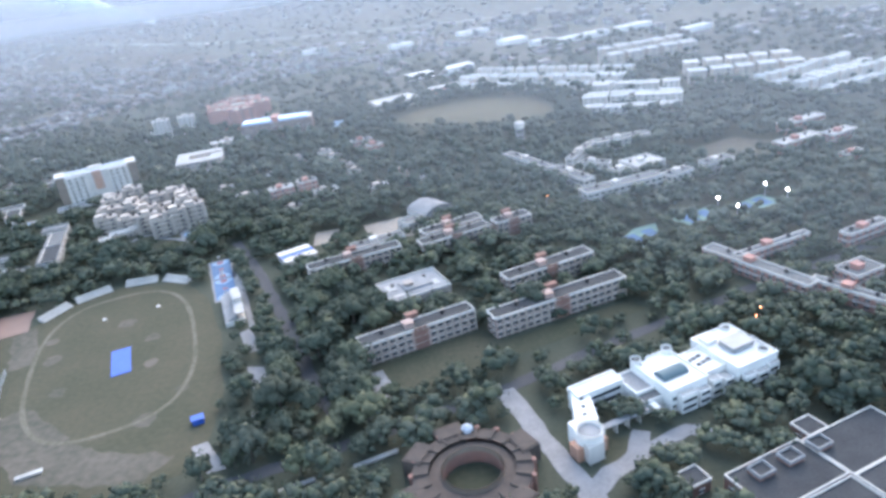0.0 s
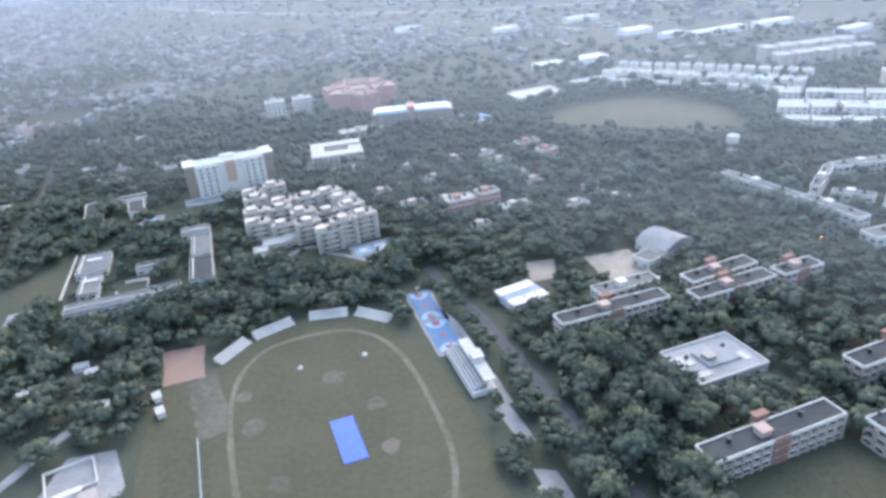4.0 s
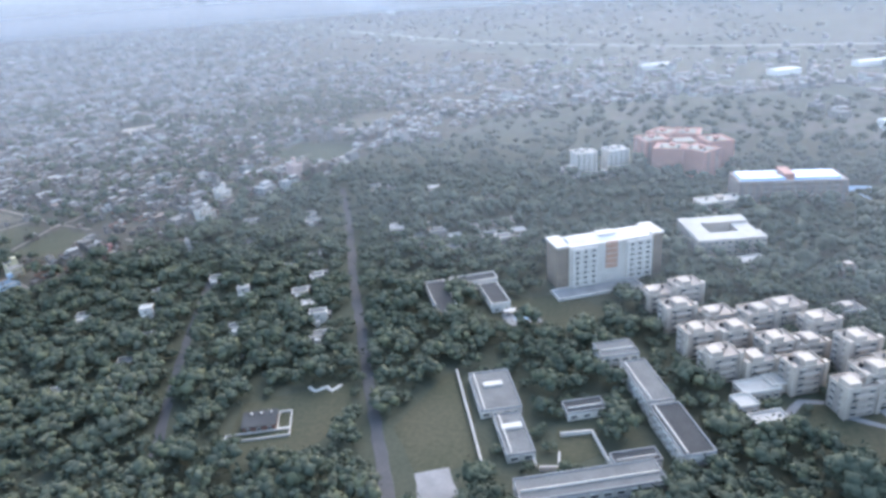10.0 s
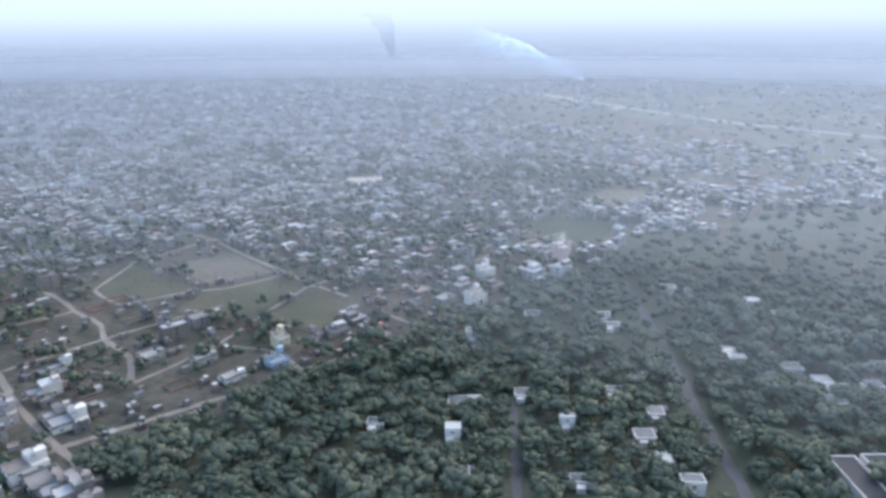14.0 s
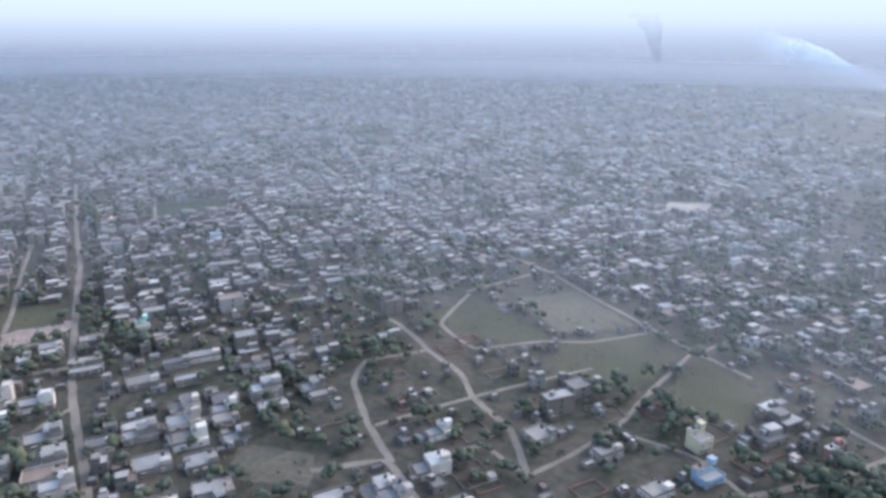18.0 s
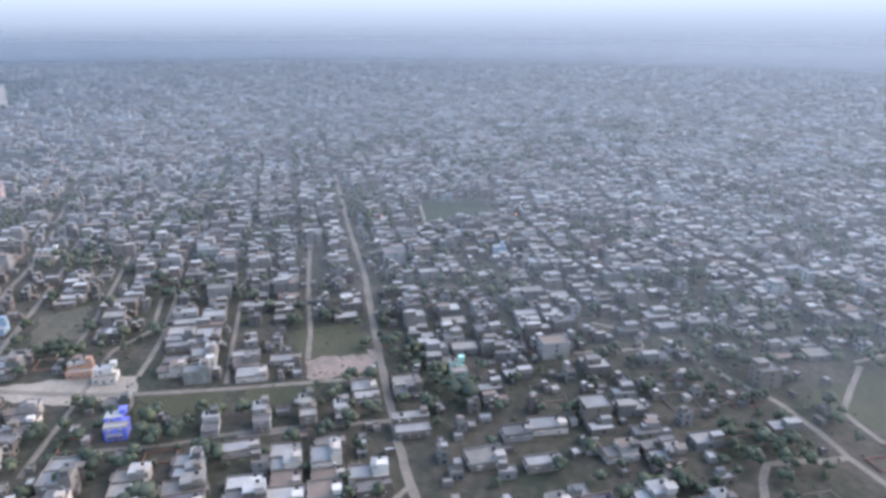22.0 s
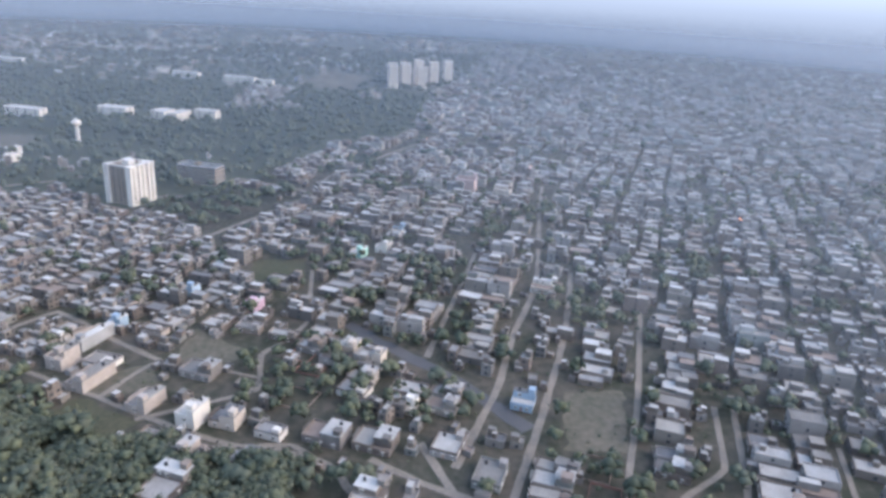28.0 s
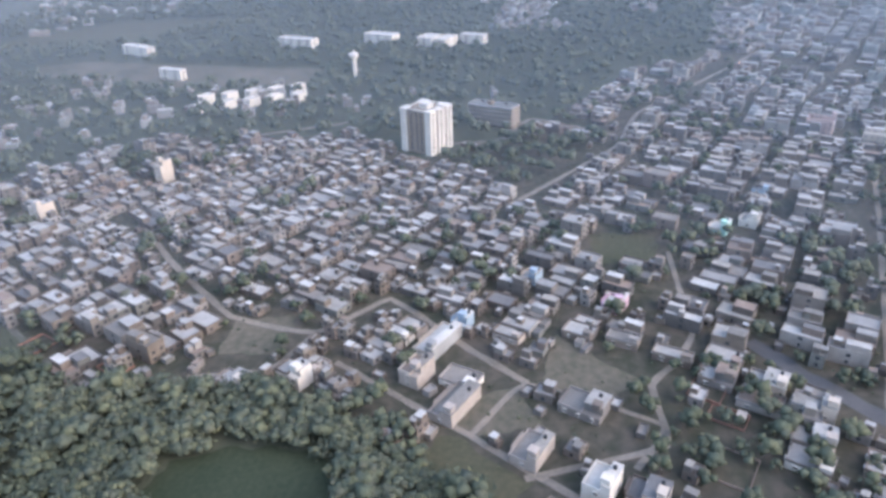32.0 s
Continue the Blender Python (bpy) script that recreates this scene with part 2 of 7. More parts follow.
def claim(poly, code=1, grow=0.0):
    """Marks the ground under a polygon as taken."""
    px, py = np.array(poly).T
    c = np.array([px.mean(), py.mean()])
    if grow:
        d = np.array(poly) - c
        far = np.linalg.norm(d, axis=1, keepdims=True)
        poly = [tuple(p) for p in c + d * (1 + grow / np.maximum(far, 1))]
        px, py = np.array(poly).T
    i0, i1 = int(max(0, (px.min() - X0) / CELL - 1)), int(min(NX, (px.max() - X0) / CELL + 2))
    j0, j1 = int(max(0, (py.min() - Y0) / CELL - 1)), int(min(NY, (py.max() - Y0) / CELL + 2))
    gx, gy = np.meshgrid(X0 + (np.arange(i0, i1) + 0.5) * CELL, Y0 + (np.arange(j0, j1) + 0.5) * CELL, indexing="ij")
    view = busy[i0:i1, j0:j1]
    view[inside(poly, gx, gy)] = code


def taken(xs, ys):
    i = np.clip(((np.asarray(xs) - X0) / CELL).astype(int), 0, NX - 1)
    j = np.clip(((np.asarray(ys) - Y0) / CELL).astype(int), 0, NY - 1)
    return busy[i, j]


def rect(cx, cy, length, width, angle):
    c, s = math.cos(angle), math.sin(angle)
    return [(cx + u * c - v * s, cy + u * s + v * c) for u, v in ((-length / 2, -width / 2), (length / 2, -width / 2), (length / 2, width / 2), (-length / 2, width / 2))]


def add_box(bm, x0, y0, z0, x1, y1, z1, skip_bottom=True):
    v = [bm.verts.new(p) for p in ((x0, y0, z0), (x1, y0, z0), (x1, y1, z0), (x0, y1, z0), (x0, y0, z1), (x1, y0, z1), (x1, y1, z1), (x0, y1, z1))]
    for f in ((4, 5, 6, 7), (0, 1, 5, 4), (1, 2, 6, 5), (2, 3, 7, 6), (3, 0, 4, 7)) + (() if skip_bottom else ((3, 2, 1, 0),)):
        bm.faces.new([v[i] for i in f])
    return bm


def boxes(*some):
    bm = bmesh.new()
    for b in some:
        add_box(bm, *b, skip_bottom=False)
    return bm


def ring(x0, y0, x1, y1, z0, z1, thick):
    """An upstand round a flat roof."""
    return boxes((x0, y0, z0, x1, y0 + thick, z1), (x0, y1 - thick, z0, x1, y1, z1), (x0, y0 + thick, z0, x0 + thick, y1 - thick, z1), (x1 - thick, y0 + thick, z0, x1, y1 - thick, z1))


def drum(bm, cx, cy, z0, z1, r0, r1, n=16, cap=True):
    lo = [bm.verts.new((cx + r0 * math.cos(2 * math.pi * i / n), cy + r0 * math.sin(2 * math.pi * i / n), z0)) for i in range(n)]
    hi = [bm.verts.new((cx + r1 * math.cos(2 * math.pi * i / n), cy + r1 * math.sin(2 * math.pi * i / n), z1)) for i in range(n)]
    for i in range(n):
        bm.faces.new((lo[i], lo[(i + 1) % n], hi[(i + 1) % n], hi[i]))
    if cap:
        bm.faces.new(hi)
    return bm


def mesh_of(name, bm, mat):
    me = bpy.data.meshes.new(name)
    bm.to_mesh(me)
    bm.free()
    for one in mat if isinstance(mat, (list, tuple)) else (mat,):
        me.materials.append(one)
    return me


def part(name, bm, mat, parent, label="", at=None, turn=0.0):
    """Links a bmesh or a ready mesh as one part of a thing."""
    me = bm if isinstance(bm, bpy.types.Mesh) else mesh_of(name, bm, mat)
    ob = new(name, me)
    ob.parent = parent
    if at:
        ob.location = at
        ob.rotation_euler.z = turn
    if label:
        ob["label"] = label
    return ob


def thing(name, x, y, angle=0.0, label="", category="", group="", z=0.0, kind=""):
    ob = new(name)
    ob.location = (x, y, z)
    ob.rotation_euler.z = angle
    return tagged(ob, label, category, group, kind)


def patch(name, poly, mat, z, label="", category="ground", code=1, kind="structure", grow=0.0, rough=0.9):
    """A flat area of ground, cut fine enough to look soft at its rim."""
    bm = bmesh.new()
    n = len(poly)
    pts = []
    for i in range(n):
        a, b = Vector(poly[i]), Vector(poly[(i + 1) % n])
        steps = max(1, int((b - a).length / (6 if rough < 1 else 3)))
        for s in range(steps):
            p = a.lerp(b, s / steps)
            w = rough * (noise.noise((p.x * 0.13, p.y * 0.13, z)) + (0.5 * noise.noise((p.x * 0.4, p.y * 0.4, z)) if rough > 1 else 0))
            side = Vector((b.y - a.y, a.x - b.x)).normalized()
            pts.append(p + side * w)
    top = [bm.verts.new((p.x, p.y, z)) for p in pts]
    f = bm.faces.new(top)
    if f.calc_area() and f.normal.z < 0:
        f.normal_flip()
    f.normal_update()
    if f.normal.z < 0:
        f.normal_flip()
    low = [bm.verts.new((p.x, p.y, -0.3)) for p in pts]
    for i in range(len(pts)):
        bm.faces.new((top[i], low[i], low[(i + 1) % len(pts)], top[(i + 1) % len(pts)]))
    bmesh.ops.triangulate(bm, faces=[f])
    ob = new(name, mesh_of(name, bm, mat))
    if code:
        claim(poly, code, grow)
    return tagged(ob, label, category, kind=kind)


def ribbon(name, pts, width, mat, z, label="", category="road", code=2, bendy=0.35):
    """A road or track along a line, with an uneven verge."""
    line = []
    p = [Vector(q) for q in pts]
    ext = [2 * p[0] - p[1]] + p + [2 * p[-1] - p[-2]]
    for i in range(1, len(ext) - 2):
        steps = max(2, int((ext[i + 1] - ext[i]).length / 5))
        for s in range(steps):
            t = s / steps
            a, b, c, d = ext[i - 1 : i + 3]
            curve = 0.5 * (2 * b + (c - a) * t + (2 * a - 5 * b + 4 * c - d) * t * t + (3 * b - a - 3 * c + d) * t**3)
            line.append(b.lerp(c, t).lerp(curve, bendy))
    line.append(p[-1])
    bm = bmesh.new()
    last = None
    for i, q in enumerate(line):
        way = (line[min(i + 1, len(line) - 1)] - line[max(i - 1, 0)]).normalized()
        side = Vector((-way.y, way.x))
        w = width / 2 * (1 + 0.45 * noise.noise((q.x * 0.12, q.y * 0.12, 3)))
        w2 = width / 2 * (1 + 0.45 * noise.noise((q.x * 0.12, q.y * 0.12, 9)))
        row = [bm.verts.new((*(q + side * w), z)), bm.verts.new((*(q - side * w2), z))]
        low = [bm.verts.new((*(q + side * (w + 0.3)), -0.2)), bm.verts.new((*(q - side * (w2 + 0.3)), -0.2))]
        if last:
            bm.faces.new((last[0], last[1], row[1], row[0]))
            bm.faces.new((last[2], last[0], row[0], low[0]))
            bm.faces.new((last[1], last[3], low[1], row[1]))
        last = row + low
    for a, b in zip(line, line[1:]):
        mid, d = (a + b) / 2, b - a
        claim(rect(mid.x, mid.y, d.length + 2, width + 1.5, math.atan2(d.y, d.x)), code)
    ob = new(name, mesh_of(name, bm, mat))
    return tagged(ob, label, category, kind="structure")


# ---- ground, sky rim ----


def ground_material():
    m = bpy.data.materials.new("open_ground")
    m.use_nodes = True
    n, k = m.node_tree.nodes, m.node_tree.links
    b = n["Principled BSDF"]
    b.inputs["Roughness"].default_value = 0.95
    b.inputs["Specular IOR Level"].default_value = 0.1
    geo = n.new("ShaderNodeNewGeometry")
    cells = n.new("ShaderNodeTexVoronoi")
    cells.inputs["Scale"].default_value = 0.006
    k.new(geo.outputs["Position"], cells.inputs["Vector"])
    pal = n.new("ShaderNodeValToRGB")
    pal.color_ramp.interpolation = "CONSTANT"
    tones = [(0.072, 0.075, 0.06), (0.086, 0.083, 0.07), (0.06, 0.067, 0.05), (0.1, 0.094, 0.08), (0.066, 0.071, 0.057)]
    for i, tone in enumerate(tones):
        e = pal.color_ramp.elements[i] if i < 2 else pal.color_ramp.elements.new(i / 5)
        e.position, e.color = i / 5, (*tone, 1)
    sep = n.new("ShaderNodeSeparateColor")
    k.new(cells.outputs["Color"], sep.inputs[0])
    k.new(sep.outputs[0], pal.inputs[0])
    last = pal.outputs[0]
    for scale, tone, lo, hi in ((0.012, (0.096, 0.092, 0.078), 0.48, 0.62), (0.05, (0.07, 0.078, 0.056), 0.46, 0.62), (0.7, (0.19, 0.17, 0.14), 0.55, 0.75)):
        tex = n.new("ShaderNodeTexNoise")
        tex.inputs["Scale"].default_value = scale
        tex.inputs["Detail"].default_value = 5
        k.new(geo.outputs["Position"], tex.inputs["Vector"])
        ramp = n.new("ShaderNodeMapRange")
        ramp.inputs["From Min"].default_value, ramp.inputs["From Max"].default_value = lo, hi
        k.new(tex.outputs[0], ramp.inputs["Value"])
        mix = n.new("ShaderNodeMix")
        mix.data_type = "RGBA"
        mix.inputs[7].default_value = (*tone, 1)
        k.new(ramp.outputs[0], mix.inputs[0])
        k.new(last, mix.inputs[6])
        last = mix.outputs[2]
    k.new(last, b.inputs["Base Color"])
    return m


bm = bmesh.new()
CENTRE, RIM = Vector((-560, 380, 0)), 3500
rim = [bm.verts.new((CENTRE.x + (RIM + 40) * math.cos(a), CENTRE.y + (RIM + 40) * math.sin(a), 0)) for a in np.linspace(0, 2 * math.pi, 96, endpoint=False)]
bm.faces.new(rim)
ground = tagged(new("ground", mesh_of("ground", bm, ground_material())), "dry grey-brown earth with scrub and fields", "ground", kind="structure")


def backdrop_material():
    m = bpy.data.materials.new("hazy_distance")
    m.use_nodes = True
    n, k = m.node_tree.nodes, m.node_tree.links
    n.remove(n["Principled BSDF"])
    geo = n.new("ShaderNodeNewGeometry")
    sep = n.new("ShaderNodeSeparateXYZ")
    k.new(geo.outputs["Position"], sep.inputs[0])
    rise = n.new("ShaderNodeMapRange")
    rise.inputs["From Min"].default_value, rise.inputs["From Max"].default_value = 0, 560
    k.new(sep.outputs[2], rise.inputs["Value"])
    pal = n.new("ShaderNodeValToRGB")
    for i, (p, tone) in enumerate(((0.0, (0.28, 0.345, 0.465)), (0.12, (0.33, 0.41, 0.545)), (0.28, (0.43, 0.535, 0.705)), (0.42, (0.56, 0.69, 0.89)), (1.0, (0.78, 0.91, 1.06)))):
        e = pal.color_ramp.elements[i] if i < 2 else pal.color_ramp.elements.new(p)
        e.position, e.color = p, (*tone, 1)
    k.new(rise.outputs[0], pal.inputs[0])
    glow = n.new("ShaderNodeEmission")
    glow.inputs[1].default_value = SKY_RIM
    k.new(pal.outputs[0], glow.inputs[0])
    k.new(glow.outputs[0], n["Material Output"].inputs[0])
    return m


SKY_RIM = 0.26
bm = bmesh.new()
drum(bm, CENTRE.x, CENTRE.y, -5, 620, RIM, RIM, n=96, cap=False)
tagged(new("backdrop", mesh_of("backdrop", bm, backdrop_material())), "pale blue evening haze along the horizon", "sky", kind="structure")



# ---- evening haze, as added see-through sheets ----
def haze_material(dense, rise, thin):
    """Added haze sheets: see-through, lit by the sky from both sides, thinning out upwards."""
    m = bpy.data.materials.new("haze_sheet")
    m.use_nodes = True
    n, k = m.node_tree.nodes, m.node_tree.links
    n.remove(n["Principled BSDF"])
    geo, sep = n.new("ShaderNodeNewGeometry"), n.new("ShaderNodeSeparateXYZ")
    k.new(geo.outputs["Position"], sep.inputs[0])
    # Alpha also fades in from the ground, so the veil grows with distance.
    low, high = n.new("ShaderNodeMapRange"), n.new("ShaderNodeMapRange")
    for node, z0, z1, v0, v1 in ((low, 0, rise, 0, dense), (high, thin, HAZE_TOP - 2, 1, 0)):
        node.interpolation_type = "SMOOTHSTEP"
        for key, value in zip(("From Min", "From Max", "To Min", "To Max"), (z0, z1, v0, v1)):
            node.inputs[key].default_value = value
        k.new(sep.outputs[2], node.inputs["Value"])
    wisps, vary, mul, mul2 = n.new("ShaderNodeTexNoise"), n.new("ShaderNodeMapRange"), n.new("ShaderNodeMath"), n.new("ShaderNodeMath")
    wisps.inputs["Scale"].default_value = 0.003
    k.new(geo.outputs["Position"], wisps.inputs["Vector"])
    vary.inputs["To Min"].default_value, vary.inputs["To Max"].default_value = 0.85, 1.15
    k.new(wisps.outputs[0], vary.inputs["Value"])
    for node, a, b in ((mul, low, high), (mul2, mul, vary)):
        node.operation = "MULTIPLY"
        k.new(a.outputs[0], node.inputs[0])
        k.new(b.outputs[0], node.inputs[1])
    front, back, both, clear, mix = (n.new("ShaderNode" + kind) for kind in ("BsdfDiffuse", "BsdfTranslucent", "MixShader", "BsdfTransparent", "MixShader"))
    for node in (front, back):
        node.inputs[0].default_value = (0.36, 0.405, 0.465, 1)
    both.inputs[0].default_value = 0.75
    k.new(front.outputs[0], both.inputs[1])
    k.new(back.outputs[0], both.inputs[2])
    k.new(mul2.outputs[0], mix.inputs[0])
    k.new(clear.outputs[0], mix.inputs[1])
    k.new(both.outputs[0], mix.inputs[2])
    k.new(mix.outputs[0], n["Material Output"].inputs[0])
    return m


HAZE_TOP = 160
ROUND = [(0, 0), (-160, 130), (-330, 230), (-480, 280), (-620, 291), (-760, 262), (-880, 200), (-960, 115)]
# Upright sheets added round the path; each one crossed pales what lies behind.
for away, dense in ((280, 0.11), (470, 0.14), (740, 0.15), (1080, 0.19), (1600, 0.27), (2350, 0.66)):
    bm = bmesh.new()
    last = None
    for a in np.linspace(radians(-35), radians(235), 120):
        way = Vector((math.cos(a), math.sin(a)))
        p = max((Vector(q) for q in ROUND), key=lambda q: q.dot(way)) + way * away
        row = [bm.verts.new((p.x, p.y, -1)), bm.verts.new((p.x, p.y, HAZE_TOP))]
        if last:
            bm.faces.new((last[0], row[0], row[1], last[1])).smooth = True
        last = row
    tagged(new("haze", mesh_of("haze", bm, haze_material(dense, 60 if away < 2000 else 42, 80 if away < 2000 else 50))), "see-through blue-grey sheet added as evening haze over the far land", "haze", kind="stuff")

# ---- roads and open ground of the campus ----
ribbon("road", [(-132, 425), (-101, 357), (-75, 288), (-58, 240), (-50, 225)], 6, M["asphalt"], 0.12, "narrow grey campus road between trees")
ribbon("road", [(-110, 184), (-86, 194), (-39, 208), (16, 226), (60, 246), (160, 285), (300, 330)], 6, M["asphalt"], 0.13, "asphalt road lined by trees")
ribbon("road", [(17, 226), (21, 211), (29, 187), (36, 165), (46, 130), (60, 90)], 7.5, M["paving"], 0.14, "pale driveway to the white building")
ribbon("road", [(-320, 280), (-335, 321), (-361, 399), (-388, 468), (-427, 572), (-458, 661), (-490, 745)], 5, M["asphalt"], 0.12, "long straight avenue through the woods")
ribbon("road", [(-455, 400), (-480, 460), (-499, 512), (-515, 560)], 4, M["asphalt"], 0.12, "narrow lane between bungalows")
patch("cricket_field", [(-245, 325), (-222, 345), (-211, 364), (-190, 377), (-149, 371), (-130, 345), (-112, 300), (-100, 250), (-98, 205), (-130, 195), (-175, 205), (-225, 250)], M["lawn"], 0.08, "worn oval cricket field of dry grass", "field")
patch("lawn", [(-40, 258), (-22, 233), (13, 245), (50, 258), (88, 272), (84, 281), (22, 262), (11, 272)], M["grass"], 0.08, "green lawn before the hostels", "lawn")
patch("parking_area", [(-41, 250), (-32, 230), (-25, 233), (-32, 252)], M["paving"], 0.12, "small concrete yard", "yard")
patch("clay_court", [(-252, 358), (-234, 362), (-226, 337), (-242, 331)], M["clay"], 0.16, "square red clay pitch", "court")
patch("sand_court", [(-79, 422), (-64, 424), (-64, 403), (-79, 400)], M["sand"], 0.15, "sand volleyball court", "court")
patch("sand_court", [(-48, 423), (-23, 429), (-14, 396), (-33, 388), (-44, 404)], M["sand"], 0.15, "wide yard of pale sand", "court")
patch("sports_oval", [(-34, 706), (-14, 660), (40, 640), (117, 617), (128, 670), (110, 730), (60, 760), (0, 740)], M["lawn"], 0.08, "far green sports oval", "field")
patch("lawn", [(-201, 462), (-182, 466), (-158, 445), (-165, 428), (-192, 420), (-210, 440)], M["grass"], 0.08, "round lawn before the flats", "lawn")
patch("lawn", [(-352, 470), (-345, 472), (-328, 414), (-350, 402), (-366, 430)], M["grass"], 0.08, "strip of lawn beside the school wall", "lawn")
patch("lawn", [(-340, 540), (-300, 555), (-270, 530), (-300, 515), (-345, 520)], M["grass"], 0.08, "lawn at the foot of the tower block", "lawn")
patch("garden", [(-436, 440), (-392, 462), (-385, 430), (-404, 405), (-430, 408)], M["grass"], 0.08, "garden lawn among trees", "lawn")
patch("playground", [(175, 480), (230, 500), (260, 470), (210, 455)], M["scrub"], 0.08, "open patch of rough grass", "field")

# ---- woods and town, plan ----
TOWN_EDGE = [(-560, 400), (-666, 436), (-641, 493), (-627, 539), (-600, 582), (-580, 622), (-556, 669), (-553, 713), (-524, 740), (-515, 801), (-496, 882), (-431, 902), (-398, 1005), (-330, 1053), (-150, 1090), (150, 1180), (150, 3600), (-2600, 3600), (-4000, 2000), (-3600, 600), (-2050, 260), (-1742, 214), (-1659, 136), (-1530, 75), (-1470, 60), (-1400, -10), (-1440, -75), (-1420, -200), (-1250, -320), (-1174, -151), (-1134, -80), (-1148, 0), (-1125, 64), (-1086, 125), (-1040, 190), (-960, 260), (-860, 340), (-760, 400)]


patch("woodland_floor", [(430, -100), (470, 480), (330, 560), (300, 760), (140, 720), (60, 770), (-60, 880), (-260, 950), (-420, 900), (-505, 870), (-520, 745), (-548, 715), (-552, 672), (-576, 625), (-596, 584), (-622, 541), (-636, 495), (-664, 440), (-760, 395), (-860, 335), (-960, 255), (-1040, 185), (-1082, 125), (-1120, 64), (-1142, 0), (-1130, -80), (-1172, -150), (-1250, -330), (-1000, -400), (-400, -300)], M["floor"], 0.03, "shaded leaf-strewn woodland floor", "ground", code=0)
patch("town_ground", [(-664, 436), (-638, 496), (-624, 542), (-597, 586), (-577, 627), (-553, 674), (-549, 717), (-521, 746), (-512, 802), (-493, 884), (-428, 904), (-394, 1008), (-320, 1060), (-400, 1500), (-900, 2100), (-2000, 2300), (-3000, 1700), (-3100, 700), (-2050, 262), (-1742, 216), (-1659, 138), (-1530, 77), (-1470, 62), (-1402, -8), (-1442, -73), (-1422, -200), (-1252, -322), (-1176, -152), (-1136, -80), (-1150, 0), (-1127, 66), (-1088, 127), (-1042, 192), (-962, 262), (-862, 342), (-762, 402)], M["earth"], 0.045, "trodden grey-brown earth of the town", "ground", code=0)
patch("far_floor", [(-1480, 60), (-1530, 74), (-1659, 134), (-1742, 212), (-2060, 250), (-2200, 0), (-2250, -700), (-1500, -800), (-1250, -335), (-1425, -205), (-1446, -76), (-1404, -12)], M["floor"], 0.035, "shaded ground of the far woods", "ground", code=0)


# ---- buildings ----
def window_mesh(w, h, glass="glass", frame="white"):
    bm = bmesh.new()
    add_box(bm, -w / 2, -0.04, 0, w / 2, 0.06, h, False)
    for f in bm.faces:
        f.material_index = 0
    n = len(bm.faces)
    add_box(bm, -w / 2 - 0.25, -0.45, h, w / 2 + 0.25, 0.05, h + 0.14, False)
    add_box(bm, -w / 2 - 0.15, -0.2, -0.15, w / 2 + 0.15, 0.05, 0, False)
    add_box(bm, -0.05, -0.08, 0, 0.05, 0.05, h, False)
    bm.faces.ensure_lookup_table()
    for f in bm.faces[n:]:
        f.material_index = 1
    return mesh_of("window", bm, [M[glass], M[frame]])


WINDOWS = {}


def windows(parent, L, W, storeys, storey, bay, size=(1.8, 1.5), sides="sew", z0=0.0, frame="white", cx=0.0, cy=0.0):
    key = (*size, frame)
    if key not in WINDOWS:
        WINDOWS[key] = window_mesh(*size, frame=frame)
    for side, run, off, turn in (("s", L, W, 0), ("n", L, W, math.pi), ("e", W, L, math.pi / 2), ("w", W, L, -math.pi / 2)):
        if side not in sides:
            continue
        count = max(1, int(run / bay))
        for s in range(storeys):
            for i in range(count):
                u = (i + 0.5) / count * run - run / 2
                x, y = u, -off / 2
                c, sn = math.cos(turn), math.sin(turn)
                part("window", WINDOWS[key], None, parent, at=(cx + x * c - y * sn, cy + x * sn + y * c, z0 + s * storey + 1.0), turn=turn)


def block(name, cx, cy, L, W, storeys, angle=GRID, wall="cream", roof="greyroof", trim="white", label="", category="building", storey=3.3, bay=4.5, size=(1.8, 1.5), sides="sew", group="", bands=True, up=0.9, extra=True, claim_grow=3.0, code=3):
    """A flat-roofed block: walls, floor bands, roof, upstand, windows, stair head and tanks."""
    t = thing(name, cx, cy, angle, label, category, group)
    H = storeys * storey
    x, y = L / 2, W / 2
    part("wall", boxes((-x, -y, -0.3, x, y, H)), M[wall], t)
    part("roof", boxes((-x + 0.3, -y + 0.3, H, x - 0.3, y - 0.3, H + 0.12)), M[roof], t)
    part("parapet", ring(-x - 0.15, -y - 0.15, x + 0.15, y + 0.15, H - 0.25, H + up, 0.4), M[trim], t)
    if bands:
        for s in range(1, storeys):
            part("floor_band", ring(-x - 0.3, -y - 0.3, x + 0.3, y + 0.3, s * storey - 0.25, s * storey + 0.15, 0.5), M[trim], t)
    if bay:
        windows(t, L, W, storeys, storey, bay, size, sides)
    if extra:
        part("stair_head", boxes((-x * 0.15 - 2, -2, H, -x * 0.15 + 2, 2, H + 2.6), (-x * 0.15 - 2.3, -2.3, H + 2.6, -x * 0.15 + 2.3, 2.3, H + 2.8)), M[wall], t)
        for u in (0.5, -0.6):
            part("water_tank", drum(bmesh.new(), u * x, y * 0.35, H, H + 1.8, 0.9, 0.85, 10), M["black"], t)
    claim(rect(cx, cy, L + claim_grow, W + claim_grow, angle), code)
    return t


def between(p, q, W, **kw):
    """A block whose front face runs from p to q, on the left of which it stands."""
    a, b = Vector(p), Vector(q)
    d = b - a
    n = Vector((-d.y, d.x)).normalized()
    mid = (a + b) / 2 + n * W / 2
    return block(cx=mid.x, cy=mid.y, L=d.length, W=W, angle=math.atan2(d.y, d.x), **kw)


